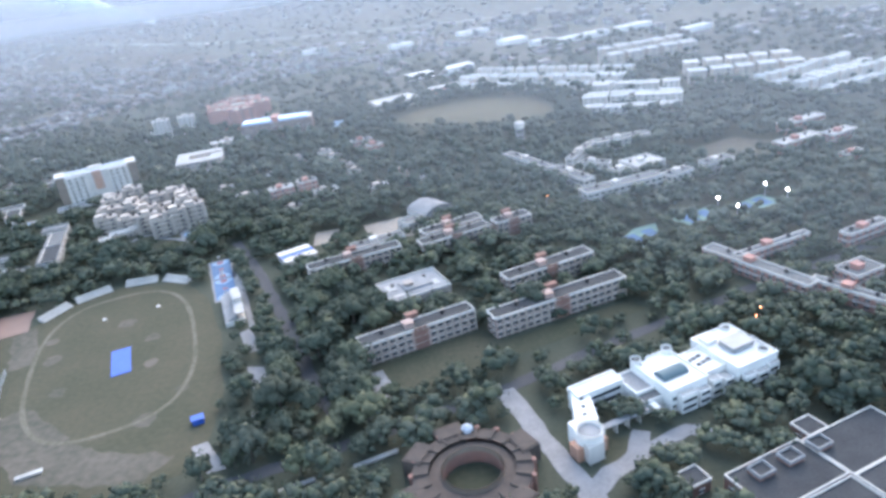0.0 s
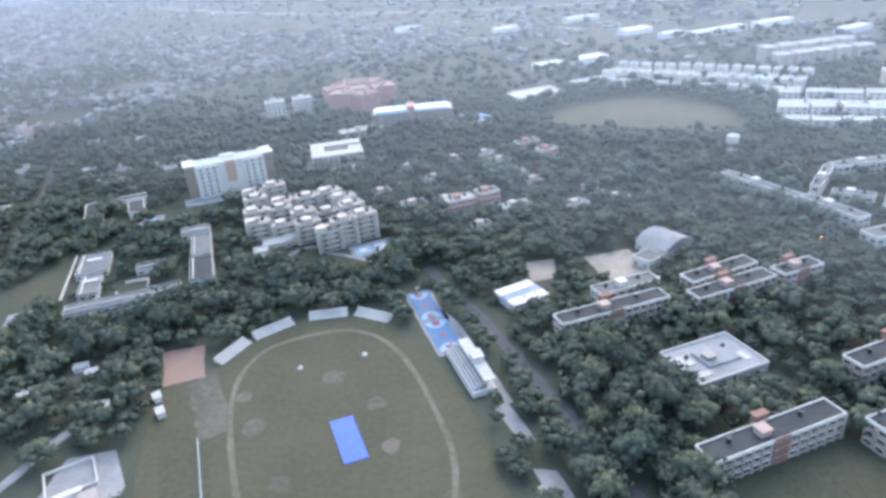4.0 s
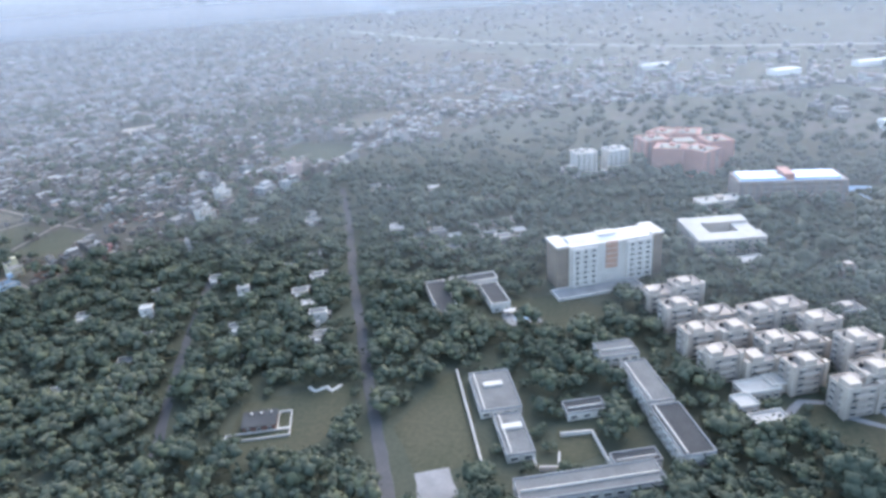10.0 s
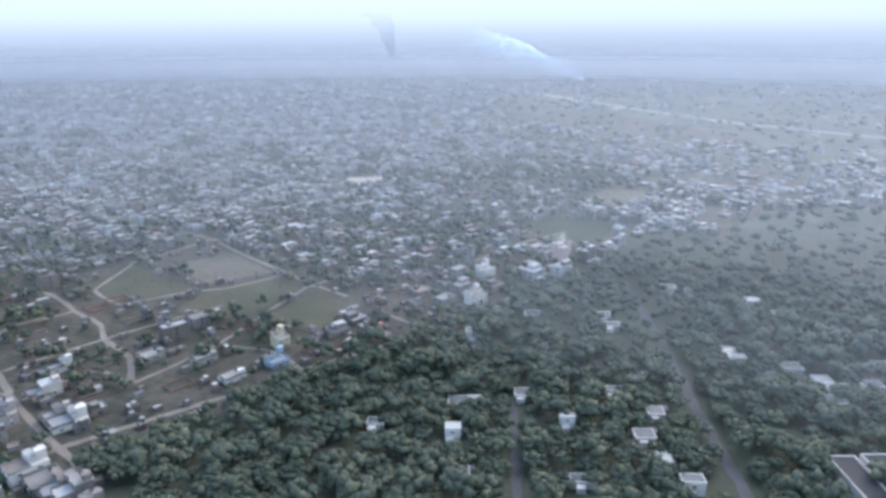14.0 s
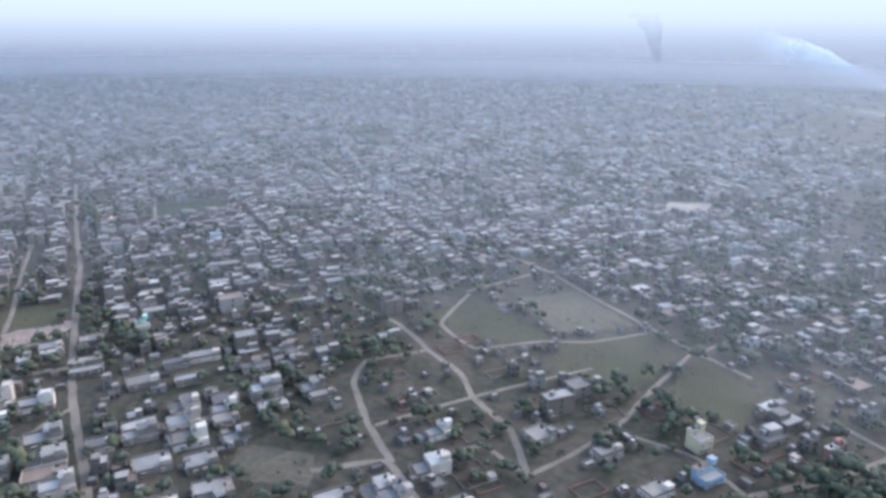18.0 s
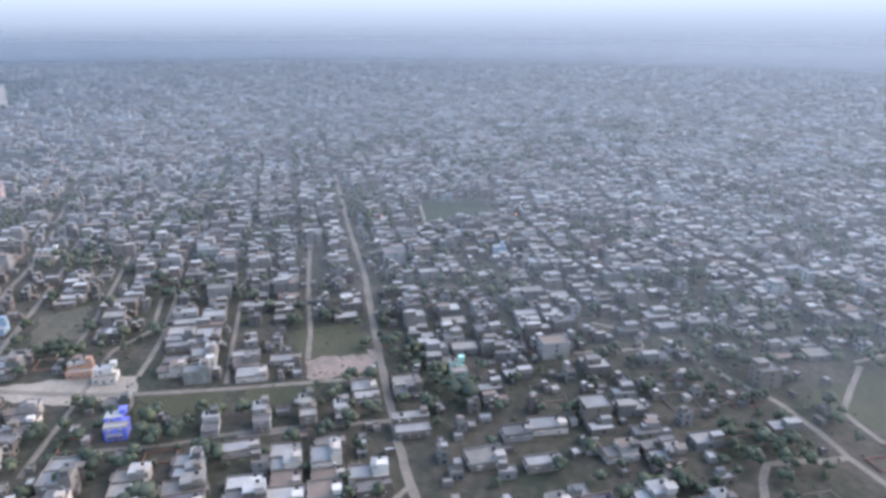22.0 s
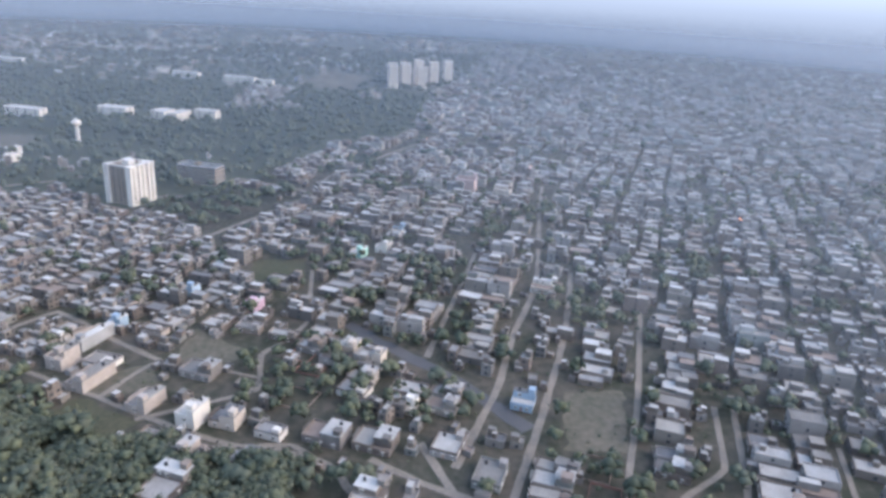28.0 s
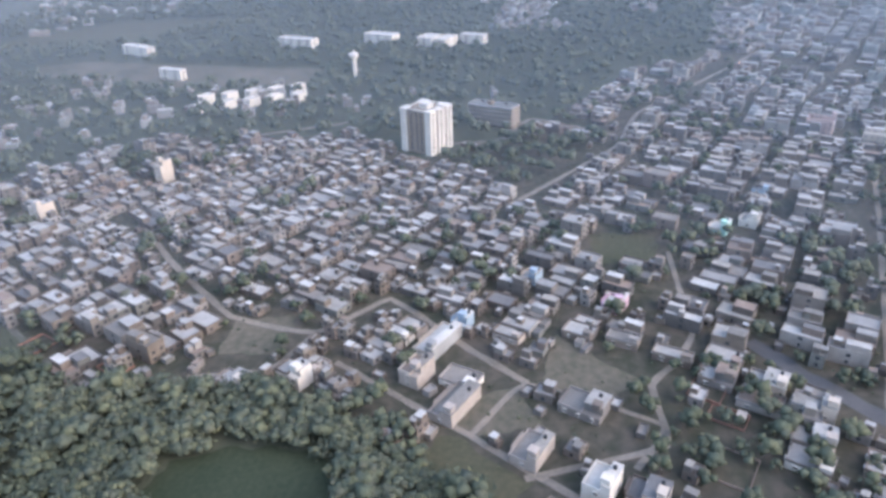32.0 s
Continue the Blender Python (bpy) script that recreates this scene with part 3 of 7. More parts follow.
HOSTEL = dict(name="hostel_block", wall="blush", roof="darkroof", label="three-storey hostel block with white bays and dark flat roof", category="hostel", group="hostel blocks", bay=3.6, size=(2.3, 1.9), bands=False, claim_grow=0.5, up=0.7, code=6)
for p, q in (((-39, 256), (11, 275)), ((19, 264), (83, 286)), ((30, 299), (76, 317)), ((-10, 355), (30, 371)), ((34, 371), (55, 379)), ((-8, 370), (27, 385)), ((-72, 342), (-22, 359))):
    h = between(p, q, 9, storeys=3, **HOSTEL)
    n = (Vector(q) - Vector(p)).length
    part("brick_bay", boxes((-3.2, -4.9, 0, 3.2, -4.4, 10.6)), M["brick"], h, "red brick centre bay")
    part("stair_tower", boxes((-2.6, 4.4, 0, 2.6, 7.0, 12.6), (-3.0, 4.3, 12.6, 3.0, 7.3, 12.9)), M["brick"], h, "red brick stair tower")
    for s in range(3):
        for i in range(int(n / 3.6)):
            u = (i + 0.5) / int(n / 3.6) * n - n / 2 + 1.75
            if abs(u) > 4 and s == 0:
                part("pilaster", boxes((u - 0.28, -5.1, 0, u + 0.28, -4.4, 10.1)), M["cream"], h)
between((-50, 370), (-20, 381), 9, name="hostel_block", storeys=2, wall="white", roof="greyroof", label="white two-storey block beside the sand yard", category="hostel", bay=4, size=(2, 1.6))
canteen = block("canteen", -17, 318, 32, 24, 1, wall="greige", roof="concrete", storey=5, label="low dining hall with a stained pale roof", category="hall", bay=6)
part("roof_step", boxes((-6, -5, 5, 9, 6, 6.0)), M["concrete"], canteen)
for u, v, L, W in ((-11, 3, 5, 7), (11, -4, 3, 6), (-10, -7, 6, 3)):
    part("roof_slab", boxes((u - L / 2, v - W / 2, 5.1, u + L / 2, v + W / 2, 5.5)), M["paleroof"], canteen)
part("porch", boxes((-22, 2, 0, -16.2, 9, 3.4)), M["white"], canteen)

COLLEGE = dict(name="college_wing", storeys=2, wall="white", roof="greyroof", label="long white college wing with dark window rows", category="college", group="college wings", bay=4.4, size=(2.8, 1.7), storey=3.6)
for p, q, w in (((95, 405), (148, 420), 11), ((57, 514), (82, 464), 8), ((84, 466), (99, 430), 9), ((128, 508), (172, 514), 10), ((152, 415), (170, 424), 9), ((181, 427), (201, 434), 10), ((104, 468), (123, 457), 7), ((103, 478), (128, 512), 6)):
    between(p, q, w, **COLLEGE)
block("college_hall", 146, 456, 24, 20, 2, wall="white", roof="paleroof", label="white college hall between the wings", category="college", bay=5)
block("college_hall", 128, 445, 10, 9, 2, wall="white", roof="white", label="small white rooftop hall of the college", category="college", bay=5)
WING = dict(name="brick_wing", storeys=2, wall="pinkbrick", roof="greyroof", label="narrow brick wing with a pale roof edge", category="college", group="brick wings", bay=4, size=(2, 1.5))
for p, q, w in (((129, 310), (155, 260), 8), ((141, 296), (184, 311), 4), ((159, 266), (178, 236), 5), ((199, 302), (225, 312), 6), ((178, 262), (194, 268), 12)):
    between(p, q, w, **WING)
for x, y, L, W, n in ((256, 458, 36, 10, 2), (287, 461, 24, 10, 2), (275, 424, 16, 9, 1), (281, 500, 40, 9, 2)):
    block("staff_block", x, y, L, W, n, wall="pinkbrick", roof="paleroof", label="brick staff block with a pale roof", category="building", bay=5, group="staff blocks")

# the large white building with a round end
arts = thing("white_institute", 0, 0, 0, "white institute with terraces, round stair end and glass skylight", "institute")


def spin(cx, cy, *some):
    bm = boxes(*some)
    bm.transform(Matrix.Translation((cx, cy, 0)) @ Matrix.Rotation(GRID, 4, "Z"))
    return bm


def arts_part(name, mat, *some, label=""):
    return part(name, spin(79, 207, *some), M[mat], arts, label)


def arts_round(bm, u, v):
    c, s = math.cos(GRID), math.sin(GRID)
    bm.transform(Matrix.Translation((79 + u * c - v * s, 207 + u * s + v * c, 0)))
    return bm


for name, u0, v0, u1, v1, h in (("main", -9, -5.3, 8, 16, 9), ("middle", 8, -3, 18.5, 11, 8.4), ("east", 18.5, -9, 37.5, 15, 10), ("west", -36.5, 11, -17, 17.6, 8), ("link", -17, 3, -9, 16.2, 6.2)):
    arts_part(name + "_body", "fresh", (u0, v0, 0, u1, v1, h))
    arts_part(name + "_roof", "fresh" if name != "link" else "concrete", (u0 + 0.5, v0 + 0.5, h, u1 - 0.5, v1 - 0.5, h + 0.12))
    arts_part(name + "_parapet", "fresh", (u0 - 0.15, v0 - 0.15, h - 0.2, u1 + 0.15, v0 + 0.35, h + 0.8), (u0 - 0.15, v1 - 0.35, h - 0.2, u1 + 0.15, v1 + 0.15, h + 0.8), (u0 - 0.15, v0 + 0.35, h - 0.2, u0 + 0.35, v1 - 0.35, h + 0.8), (u1 - 0.35, v0 + 0.35, h - 0.2, u1 + 0.15, v1 - 0.35, h + 0.8))
    for z in (1.5, 4.7):
        if z + 2 < h:
            arts_part("window_band", "glass", (u0 + 1, v0 - 0.05, z, u1 - 1, v0 + 0.1, z + 1.4), label="dark ribbon window")
            arts_part("window_band", "glass", (u0 + 1, v1 - 0.1, z, u1 - 1, v1 + 0.05, z + 1.4), label="dark ribbon window")
# slanting wing towards the round tower
bm = bmesh.new()
foot = [(-44, 1.8), (-37, -1.8), (-31.4, 11), (-36.5, 16)]
low, high = [bm.verts.new((u, v, 0)) for u, v in foot], [bm.verts.new((u, v, 7.6)) for u, v in foot]
bm.faces.new(high)
for i in range(4):
    bm.faces.new((low[i], low[(i + 1) % 4], high[(i + 1) % 4], high[i]))
bm.transform(Matrix.Translation((79, 207, 0)) @ Matrix.Rotation(GRID, 4, "Z"))
part("slanting_body", bm, M["fresh"], arts)
for k, (u, v) in enumerate(((-39.6, 2.5), (-37.5, 6.5), (-35.5, 10.5))):
    arts_part("roof_vent", "greyroof", (u - 0.6, v - 0.5, 7.6, u + 0.6, v + 0.5, 8.2))
# round tower with a sunk roof, square front and terracotta flanks
part("round_tower", arts_round(drum(bmesh.new(), 0, 0, 0, 8.6, 4.7, 4.7, 28), -44, -6.4), M["fresh"], arts)
part("tower_rim", arts_round(drum(drum(bmesh.new(), 0, 0, 8.6, 9.6, 5.0, 5.0, 28, cap=False), 0, 0, 8.6, 9.6, 4.0, 4.0, 28, cap=False), -44, -6.4), M["fresh"], arts)
part("tower_roof", arts_round(drum(bmesh.new(), 0, 0, 8.6, 8.7, 3.9, 3.9, 28), -44, -6.4), M["concrete"], arts)
arts_part("tower_front", "white", (-48, -12, 0, -42, -8, 7.2))
arts_part("tower_neck", "fresh", (-47, -5, 0, -39.5, 2, 7.9))
for u0, u1 in ((-50.5, -48), (-40.5, -38.6)):
    arts_part("tower_flank", "orange", (u0, -9, 0, u1, -4, 5.4), label="terracotta flank wall")
arts_part("walkway_roof", "concrete", (-38, -4.2, 4.0, -17, -1.6, 4.4), label="flat grey roof of a covered walk")
for u in (-36, -31, -26, -21):
    arts_part("walkway_post", "white", (u - 0.2, -3.9, 0, u + 0.2, -3.5, 4.0), (u - 0.2, -2.3, 0, u + 0.2, -1.9, 4.0))
arts_part("entrance", "fresh", (-17, -1, 0, -9, 3, 5.4))
arts_part("entrance_roof", "greyroof", (-16.6, -0.6, 5.4, -9, 3, 5.5))
arts_part("canopy", "fresh", (-15, -5, 3.8, -12.5, -1, 4.2))
# barrel skylight
bm = bmesh.new()
rows = []
for u in (-6.8, 4.2):
    rows.append([bm.verts.new((u, 3.2 - 3.1 * math.cos(math.pi * i / 10), 9.3 + 2.0 * math.sin(math.pi * i / 10))) for i in range(11)])
    bm.faces.new(rows[-1])
for i in range(10):
    bm.faces.new((rows[0][i], rows[0][i + 1], rows[1][i + 1], rows[1][i])).smooth = True
bm.transform(Matrix.Translation((79, 207, 0)) @ Matrix.Rotation(GRID, 4, "Z"))
part("skylight", bm, M["blueglass"], arts, "blue-green barrel glass skylight")
for i in range(1, 6):
    arts_part("skylight_rib", "fresh", (-6.8 + i * 1.83 - 0.07, 0.1, 9.1, -6.8 + i * 1.83 + 0.07, 6.3, 9.5))
arts_part("roof_house", "concrete", (24, -1, 10, 34, 6.4, 12.4), label="grey raised roof house")
arts_part("roof_house_cap", "paleroof", (23.7, -1.3, 12.4, 34.3, 6.7, 12.6))
arts_part("stair_house", "fresh", (20, 8, 10, 25, 13, 12))
for u, v in ((9.5, 6), (12, 6.4), (14.5, 6.8), (11, 2.5), (13.5, 2.8), (16, 3.2)):
    arts_part("roof_light", "greyroof", (u - 0.8, v - 0.8, 8.5, u + 0.8, v + 0.8, 9.0))
for u, v in ((-7.5, 15.6), (6.6, 15), (34.3, 13.6), (34.4, -5), (35.6, 2.2)):
    part("corner_turret", arts_round(drum(drum(bmesh.new(), 0, 0, 0, 10.6, 2.0, 2.0, 16), 0, 0, 10.6, 11.4, 2.15, 2.15, 16, cap=False), u, v), M["fresh"], arts)
    part("turret_roof", arts_round(drum(bmesh.new(), 0, 0, 10.6, 10.7, 1.7, 1.7, 16), u, v), M["greyroof"], arts)
for u0, v0, u1, v1, h in ((-6, -8.2, 1, -5.3, 7.6), (2, -8.2, 7, -5.3, 6.4), (9, -7, 13, -3, 7.4), (14, -8, 18, -3, 6.6), (20, -11.6, 25, -9, 7.6), (26, -11.6, 31, -9, 6.8), (32, -10.8, 36.6, -9, 7.6), (37.5, -4, 39.4, 2, 7), (37.5, 6, 39, 12, 7)):
    arts_part("bay", "fresh", (u0, v0, 0, u1, v1, h))
    arts_part("bay_roof", "paleroof", (u0 + 0.3, v0 + 0.3, h, u1 - 0.3, v1 - 0.3, h + 0.1))
    for z in (1.4, 4.4):
        arts_part("bay_window", "glass", (u0 + 0.5, v0 - 0.05, z, u1 - 0.5, v0 + 0.1, z + 1.3), label="dark ribbon window")
for u, v, L, W in ((14, 3, 50, 26), (-27, 14, 24, 10), (-13, 8, 10, 20), (-38, 6, 14, 20), (-44, -6, 14, 14)):
    c, d = math.cos(GRID), math.sin(GRID)
    claim(rect(79 + u * c - v * d, 207 + u * d + v * c, L, W, GRID), 3)

# low brick building with slate-grey roofs
for x, y, L, W, h in ((92.7, 158.1, 30, 18, 5), (122.2, 168.2, 31, 18, 5), (66.6, 163, 7.5, 7, 4.5), (110.6, 178, 8, 7.5, 4.5), (99.2, 141, 30, 17, 4.6), (128.6, 151.4, 31, 17, 5.2)):
    block("brick_faculty", x, y, L, W, 1, storey=h, wall="brick", roof="darkroof", trim="white", label="low red brick faculty wing with dark roof and white edge", category="faculty", group="faculty wings", bay=5, up=0.6, extra=False)
for u in (0, 1, 2):
    t = block("roof_house", 86 + u * 11, 160 + u * 4, 6, 5, 1, storey=6.4, wall="brick", roof="darkroof", trim="concrete", label="small plant room among the faculty roofs", category="building", bay=0, extra=False, bands=False)

# round brick theatre
theatre = thing("round_theatre", 0, 178, 0, "ring-shaped brown brick theatre round an open court", "theatre")
for name, r0, z0, z1, mat in (("outer_wall", 20, 0, 6.2, "brick"), ("inner_wall", 10.2, 0, 5.2, "brick")):
    part(name, drum(bmesh.new(), 0, 0, z0, z1, r0, r0, 40, cap=False), M[mat], theatre)
bm = bmesh.new()
for r0, r1, z0, z1 in ((20, 14.5, 6.1, 6.6), (14.5, 10.0, 5.2, 5.4)):
    lo = [bm.verts.new((r0 * math.cos(a), r0 * math.sin(a), z0)) for a in np.linspace(0, 2 * math.pi, 40, endpoint=False)]
    hi = [bm.verts.new((r1 * math.cos(a), r1 * math.sin(a), z1)) for a in np.linspace(0, 2 * math.pi, 40, endpoint=False)]
    for i in range(40):
        bm.faces.new((lo[i], lo[(i + 1) % 40], hi[(i + 1) % 40], hi[i]))
part("ring_roof", bm, M["brownroof"], theatre, "brown weathered ring roof")
pillar = mesh_of("pillar", boxes((-0.7, -0.9, 0, 0.7, 0.9, 7.0)), M["brick"])
stub = mesh_of("roof_rib", boxes((-2.6, -0.35, 6.3, 2.6, 0.35, 7.2)), M["brownroof"])
for i in range(18):
    a = 2 * math.pi * i / 18
    part("pillar", pillar, None, theatre, at=(20.2 * math.cos(a), 20.2 * math.sin(a), 0), turn=a)
    part("roof_rib", stub, None, theatre, at=(17 * math.cos(a), 17 * math.sin(a), 0), turn=a)
part("rim", drum(drum(bmesh.new(), 0, 0, 5.2, 6.6, 10.4, 10.4, 40, cap=False), 0, 0, 5.2, 6.6, 9.6, 9.6, 40, cap=False), M["taupe"], theatre)
part("dome", drum(drum(bmesh.new(), 0, 19.5, 6, 7.6, 2.3, 2.0, 14), 0, 19.5, 7.6, 8.6, 2.0, 0.7, 14), M["metal"], theatre)
for k, a in enumerate((0.5, 1.9, 2.6, 3.6, 5.4)):
    wing = boxes((-5, -3.5, 0, 5, 3.5, 6.8), (-4.4, -2.9, 6.8, 4.4, 2.9, 7.1))
    wing.transform(Matrix.Translation((20.5 * math.cos(a), 20.5 * math.sin(a), 0)) @ Matrix.Rotation(a + math.pi / 2, 4, "Z"))
    part("corner_room", wing, M["brownroof"], theatre)
claim([(24 * math.cos(a), 178 + 22 * math.sin(a)) for a in np.linspace(0, 6.2, 24)], 3)
patch("court", [(9 * math.cos(a), 178 + 9 * math.sin(a)) for a in np.linspace(0, 6.0, 20)], M["grass"], 0.1, "round green court of the theatre", "lawn", code=3)
ribbon("path", [(36, 167), (44, 174), (55, 180.5), (60, 192)], 6.5, M["paving"], 0.15, "pale paved forecourt path", "path")
ribbon("path", [(50, 178), (60, 183), (75, 189), (84, 186)], 5.5, M["paving"], 0.16, "pale paved path below the white institute", "path")
patch("island", [(46, 190), (56, 190), (53, 183), (46, 178), (42, 178)], M["grass"], 0.1, "small grass island in the forecourt", "lawn")

# sports ground
for x, y, L, a in ((-217.5, 353.5, 19, 62), (-203, 370, 20, 37), (-179, 379.5, 18.5, 6), (-157.5, 376, 19.5, -28)):
    st = thing("spectator_stand", x, y, radians(a), "low white stepped stand along the field", "stand", "spectator stands")
    for i in range(4):
        part("step", boxes((-L / 2, -1.6 + i * 1.15, 0, L / 2, -0.45 + i * 1.15, 0.45 * (i + 1))), M["paleroof"], st)
    part("back_wall", boxes((-L / 2, 3, 0, L / 2, 3.3, 2.6)), M["white"], st)
    claim(rect(x, y, L + 4, 9, radians(a)), 3)
cover = thing("pitch_cover", -158.5, 290.5, radians(-70), "bright blue plastic sheet over the cricket pitch", "pitch cover")
part("sheet", boxes((-12.5, -4.2, 0.1, 12.5, 4.2, 0.3)), M["blue"], cover)
for s in (-1, 1):
    part("hem", boxes((-12.7, s * 4.2 - 0.25, 0.1, 12.7, s * 4.2 + 0.25, 0.38)), M["blue"], cover)
loop = []
for a in np.linspace(0.2, 2 * math.pi + 0.2, 30):
    u, v = (math.copysign(abs(f) ** 0.72, f) for f in (math.cos(a), math.sin(a)))
    loop.append((-165 + 38 * u * 0.95 - 68 * v * 0.31, 299 + 38 * u * 0.31 + 68 * v * 0.95))
ribbon("boundary_track", loop, 2.2, M["wornpath"], 0.14, "worn pale boundary track round the field", "track", bendy=1.0)
for i, (x, y, r) in enumerate(((-150, 310, 7), (-142, 285, 6), (-170, 330, 8), (-196, 300, 8), (-130, 240, 9), (-205, 320, 6), (-180, 270, 7), (-120, 260, 5))):
    patch("bare_patch", [(x + r * (0.6 + 0.4 * noise.noise((i, k, 0.3))) * math.cos(k * 0.785), y + r * (0.6 + 0.4 * noise.noise((k, i, 0.7))) * math.sin(k * 0.785)) for k in range(8)], M["scrub"], 0.11 + 0.004 * i, "worn bare patch in the grass", "ground")
strip = rect(-128, 370, 60, 13.5, radians(-72.5))
patch("court_apron", strip, M["paving"], 0.10, "paved apron round the ball courts", "court")
for k, d in enumerate((-14.5, 14.5)):
    cx, cy, a = -128 - d * math.cos(radians(-72.5)) * -1, 370 + d * math.sin(radians(-72.5)), radians(-72.5)
    court = thing("basketball_court", cx, cy, a, "blue basketball court with pale arcs and red keys", "court", "basketball courts")
    part("surface", boxes((-13.6, -5.6, 0, 13.6, 5.6, 0.2)), M["courtblue"], court)
    for s in (-1, 1):
        bm = bmesh.new()
        fan = [bm.verts.new((s * 12.9, 0, 0.23))] + [bm.verts.new((s * (12.9 - 6.2 * math.cos(b)), 5.1 * math.sin(b), 0.23)) for b in np.linspace(-math.pi / 2, math.pi / 2, 15)]
        for i in range(1, 15):
            f = bm.faces.new((fan[0], fan[i], fan[i + 1]))
            f.normal_update()
            if f.normal.z < 0:
                f.normal_flip()
        part("arc", bm, M["courtpale"], court)
        part("key", boxes((min(s * 12.8, s * 8.6), -1.8, 0.2, max(s * 12.8, s * 8.6), 1.8, 0.26)), M["courtred"], court)
        hoop = part("hoop_stand", boxes((s * 13.9 - 0.15, -0.15, 0, s * 13.9 + 0.15, 0.15, 3.2), (min(s * 13.9, s * 12.8), -0.08, 3.0, max(s * 13.9, s * 12.8), 0.08, 3.15)), M["metal"], court)
        part("backboard", boxes((s * 12.75 - 0.05, -0.9, 2.9, s * 12.75 + 0.05, 0.9, 4.0)), M["white"], hoop)
    part("centre_circle", drum(bmesh.new(), 0, 0, 0.2, 0.25, 1.6, 1.6, 18), M["courtred"], court)
pav = thing("pavilion", -112.5, 327, radians(-72), "white sports pavilion with stepped seats and a flat canopy", "pavilion")
part("base", boxes((-17, -5, 0, 17, 5, 2.4)), M["white"], pav)
for i in range(5):
    part("bench", boxes((-16, -5 + i * 1.3, 2.4, 16, -3.9 + i * 1.3, 2.7 + i * 0.5)), M["concrete"], pav)
part("canopy", boxes((-16, 0.5, 5.6, 16, 5.4, 5.9)), M["paleroof"], pav)
part("tower", boxes((-3, 1, 2.4, 3, 5.2, 8)), M["white"], pav)
part("tower_roof", boxes((-3.4, 0.6, 8, 3.4, 5.6, 8.3)), M["paleroof"], pav)
for u in np.arange(-15, 16, 6):
    part("post", boxes((u - 0.15, 0.6, 2.4, u + 0.15, 0.9, 5.6)), M["white"], pav)
claim(rect(-112.5, 327, 38, 14, radians(-72)), 3)
ribbon("path", [(-138, 398), (-118, 366), (-106, 330), (-98, 305)], 3, M["paving"], 0.1, "paved path beside the courts", "path")
hallb = thing("sports_shed", -85.5, 382, radians(28), "white sports shed with one blue roof bay", "shed")
part("wall", boxes((-9.5, -8.5, 0, 9.5, 8.5, 4.4)), M["white"], hallb)
for i, (v0, v1, mat) in enumerate(((-9, -2.6, "white"), (-2.6, 2.6, "blue"), (2.6, 9, "white"))):
    part("roof_bay", boxes((-10, v0, 4.4, 10, v1, 4.75 + 0.1 * (i == 1))), M[mat], hallb)
part("gate", boxes((9.5, -2, 0, 9.7, 2, 3.2)), M["metal"], hallb)
claim(rect(-85.5, 382, 24, 22, radians(28)), 3)
dome = thing("sports_hall", -4, 428, radians(35), "sports hall with a curved grey metal roof", "hall")
part("wall", boxes((-11, -10, 0, 11, 10, 5)), M["white"], dome)
bm = bmesh.new()
arc = [(-11.6 + 23.2 * i / 14, 5 + 3.6 * math.sin(math.pi * i / 14)) for i in range(15)]
for v in (-10.4, 10.4):
    row = [bm.verts.new((u, v, z)) for u, z in arc]
    bm.faces.new(row)
bm.verts.ensure_lookup_table()
for i in range(14):
    bm.faces.new((bm.verts[i], bm.verts[i + 1], bm.verts[16 + i], bm.verts[15 + i]))
part("vaulted_roof", bm, M["paving"], dome)
windows(dome, 22, 20, 1, 4, 4.5, (2, 1.4))
claim(rect(-4, 428, 27, 25, radians(35)), 3)
block("hall_annex", -17, 411, 12, 11, 1, angle=radians(35), wall="white", roof="greyroof", storey=4.2, label="white annex with a grey roof beside the hall", category="building", bay=4, extra=False)
for pts, mat in (([(99, 347), (110, 360), (124, 363), (118, 341), (107, 334)], "courtgreen"), ([(132, 365), (158, 376), (165, 362), (141, 353)], "courtgreen"), ([(169, 371), (194, 384), (201, 370), (176, 359)], "courtgreen")):
    patch("tennis_court", pts, M[mat], 0.12, "green hard court lit by floodlights", "court")
    c = np.mean(pts, axis=0)
    for d in (-6, 6):
        patch("playing_area", rect(c[0] + d * 0.9, c[1] + d * 0.36, 7, 11, GRID), M["courtblue"], 0.18, "blue tennis playing area", "court", code=0)
for x, y in ((193, 376), (199, 362), (160, 364), (165, 350)):
    lamp = thing("floodlight", x, y, GRID, "lit white floodlight on a tall mast", "floodlight", "floodlights")
    part("mast", drum(bmesh.new(), 0, 0, 0, 10, 0.16, 0.1, 8), M["metal"], lamp)
    part("lamp_head", drum(drum(bmesh.new(), 0, 0, 9.5, 10, 0.4, 0.65, 12), 0, 0, 10, 10.4, 0.65, 0.4, 12), None or bpy.data.materials.get("lit_lamp") or lit("lit_lamp", (1.0, 1.0, 0.93), 6), lamp, "glowing lamp head")

# tall slab behind the flats
slab = thing("tower_block", -279, 578, radians(24), "white eight-storey slab with taupe ends and an orange core", "tower block")
slab.scale = (0.95, 0.95, 1.0)
part("main_wall", boxes((-26, -8.5, 0, 26, 8, 24)), M["white"], slab)
for s in (-1, 1):
    part("end_wall", boxes((min(s * 26, s * 33), -7.2, 0, max(s * 26, s * 33), 9.5, 24.3)), M["taupe"], slab, "taupe end bay")
    part("bay", boxes((min(s * 9, s * 25), -10.6, 0, max(s * 9, s * 25), -8.5, 23.4)), M["white"], slab)
    part("roof_edge", boxes((min(s * 25.4, s * 33.6), -8, 24.3, max(s * 25.4, s * 33.6), 10, 25.3)), M["white"], slab)
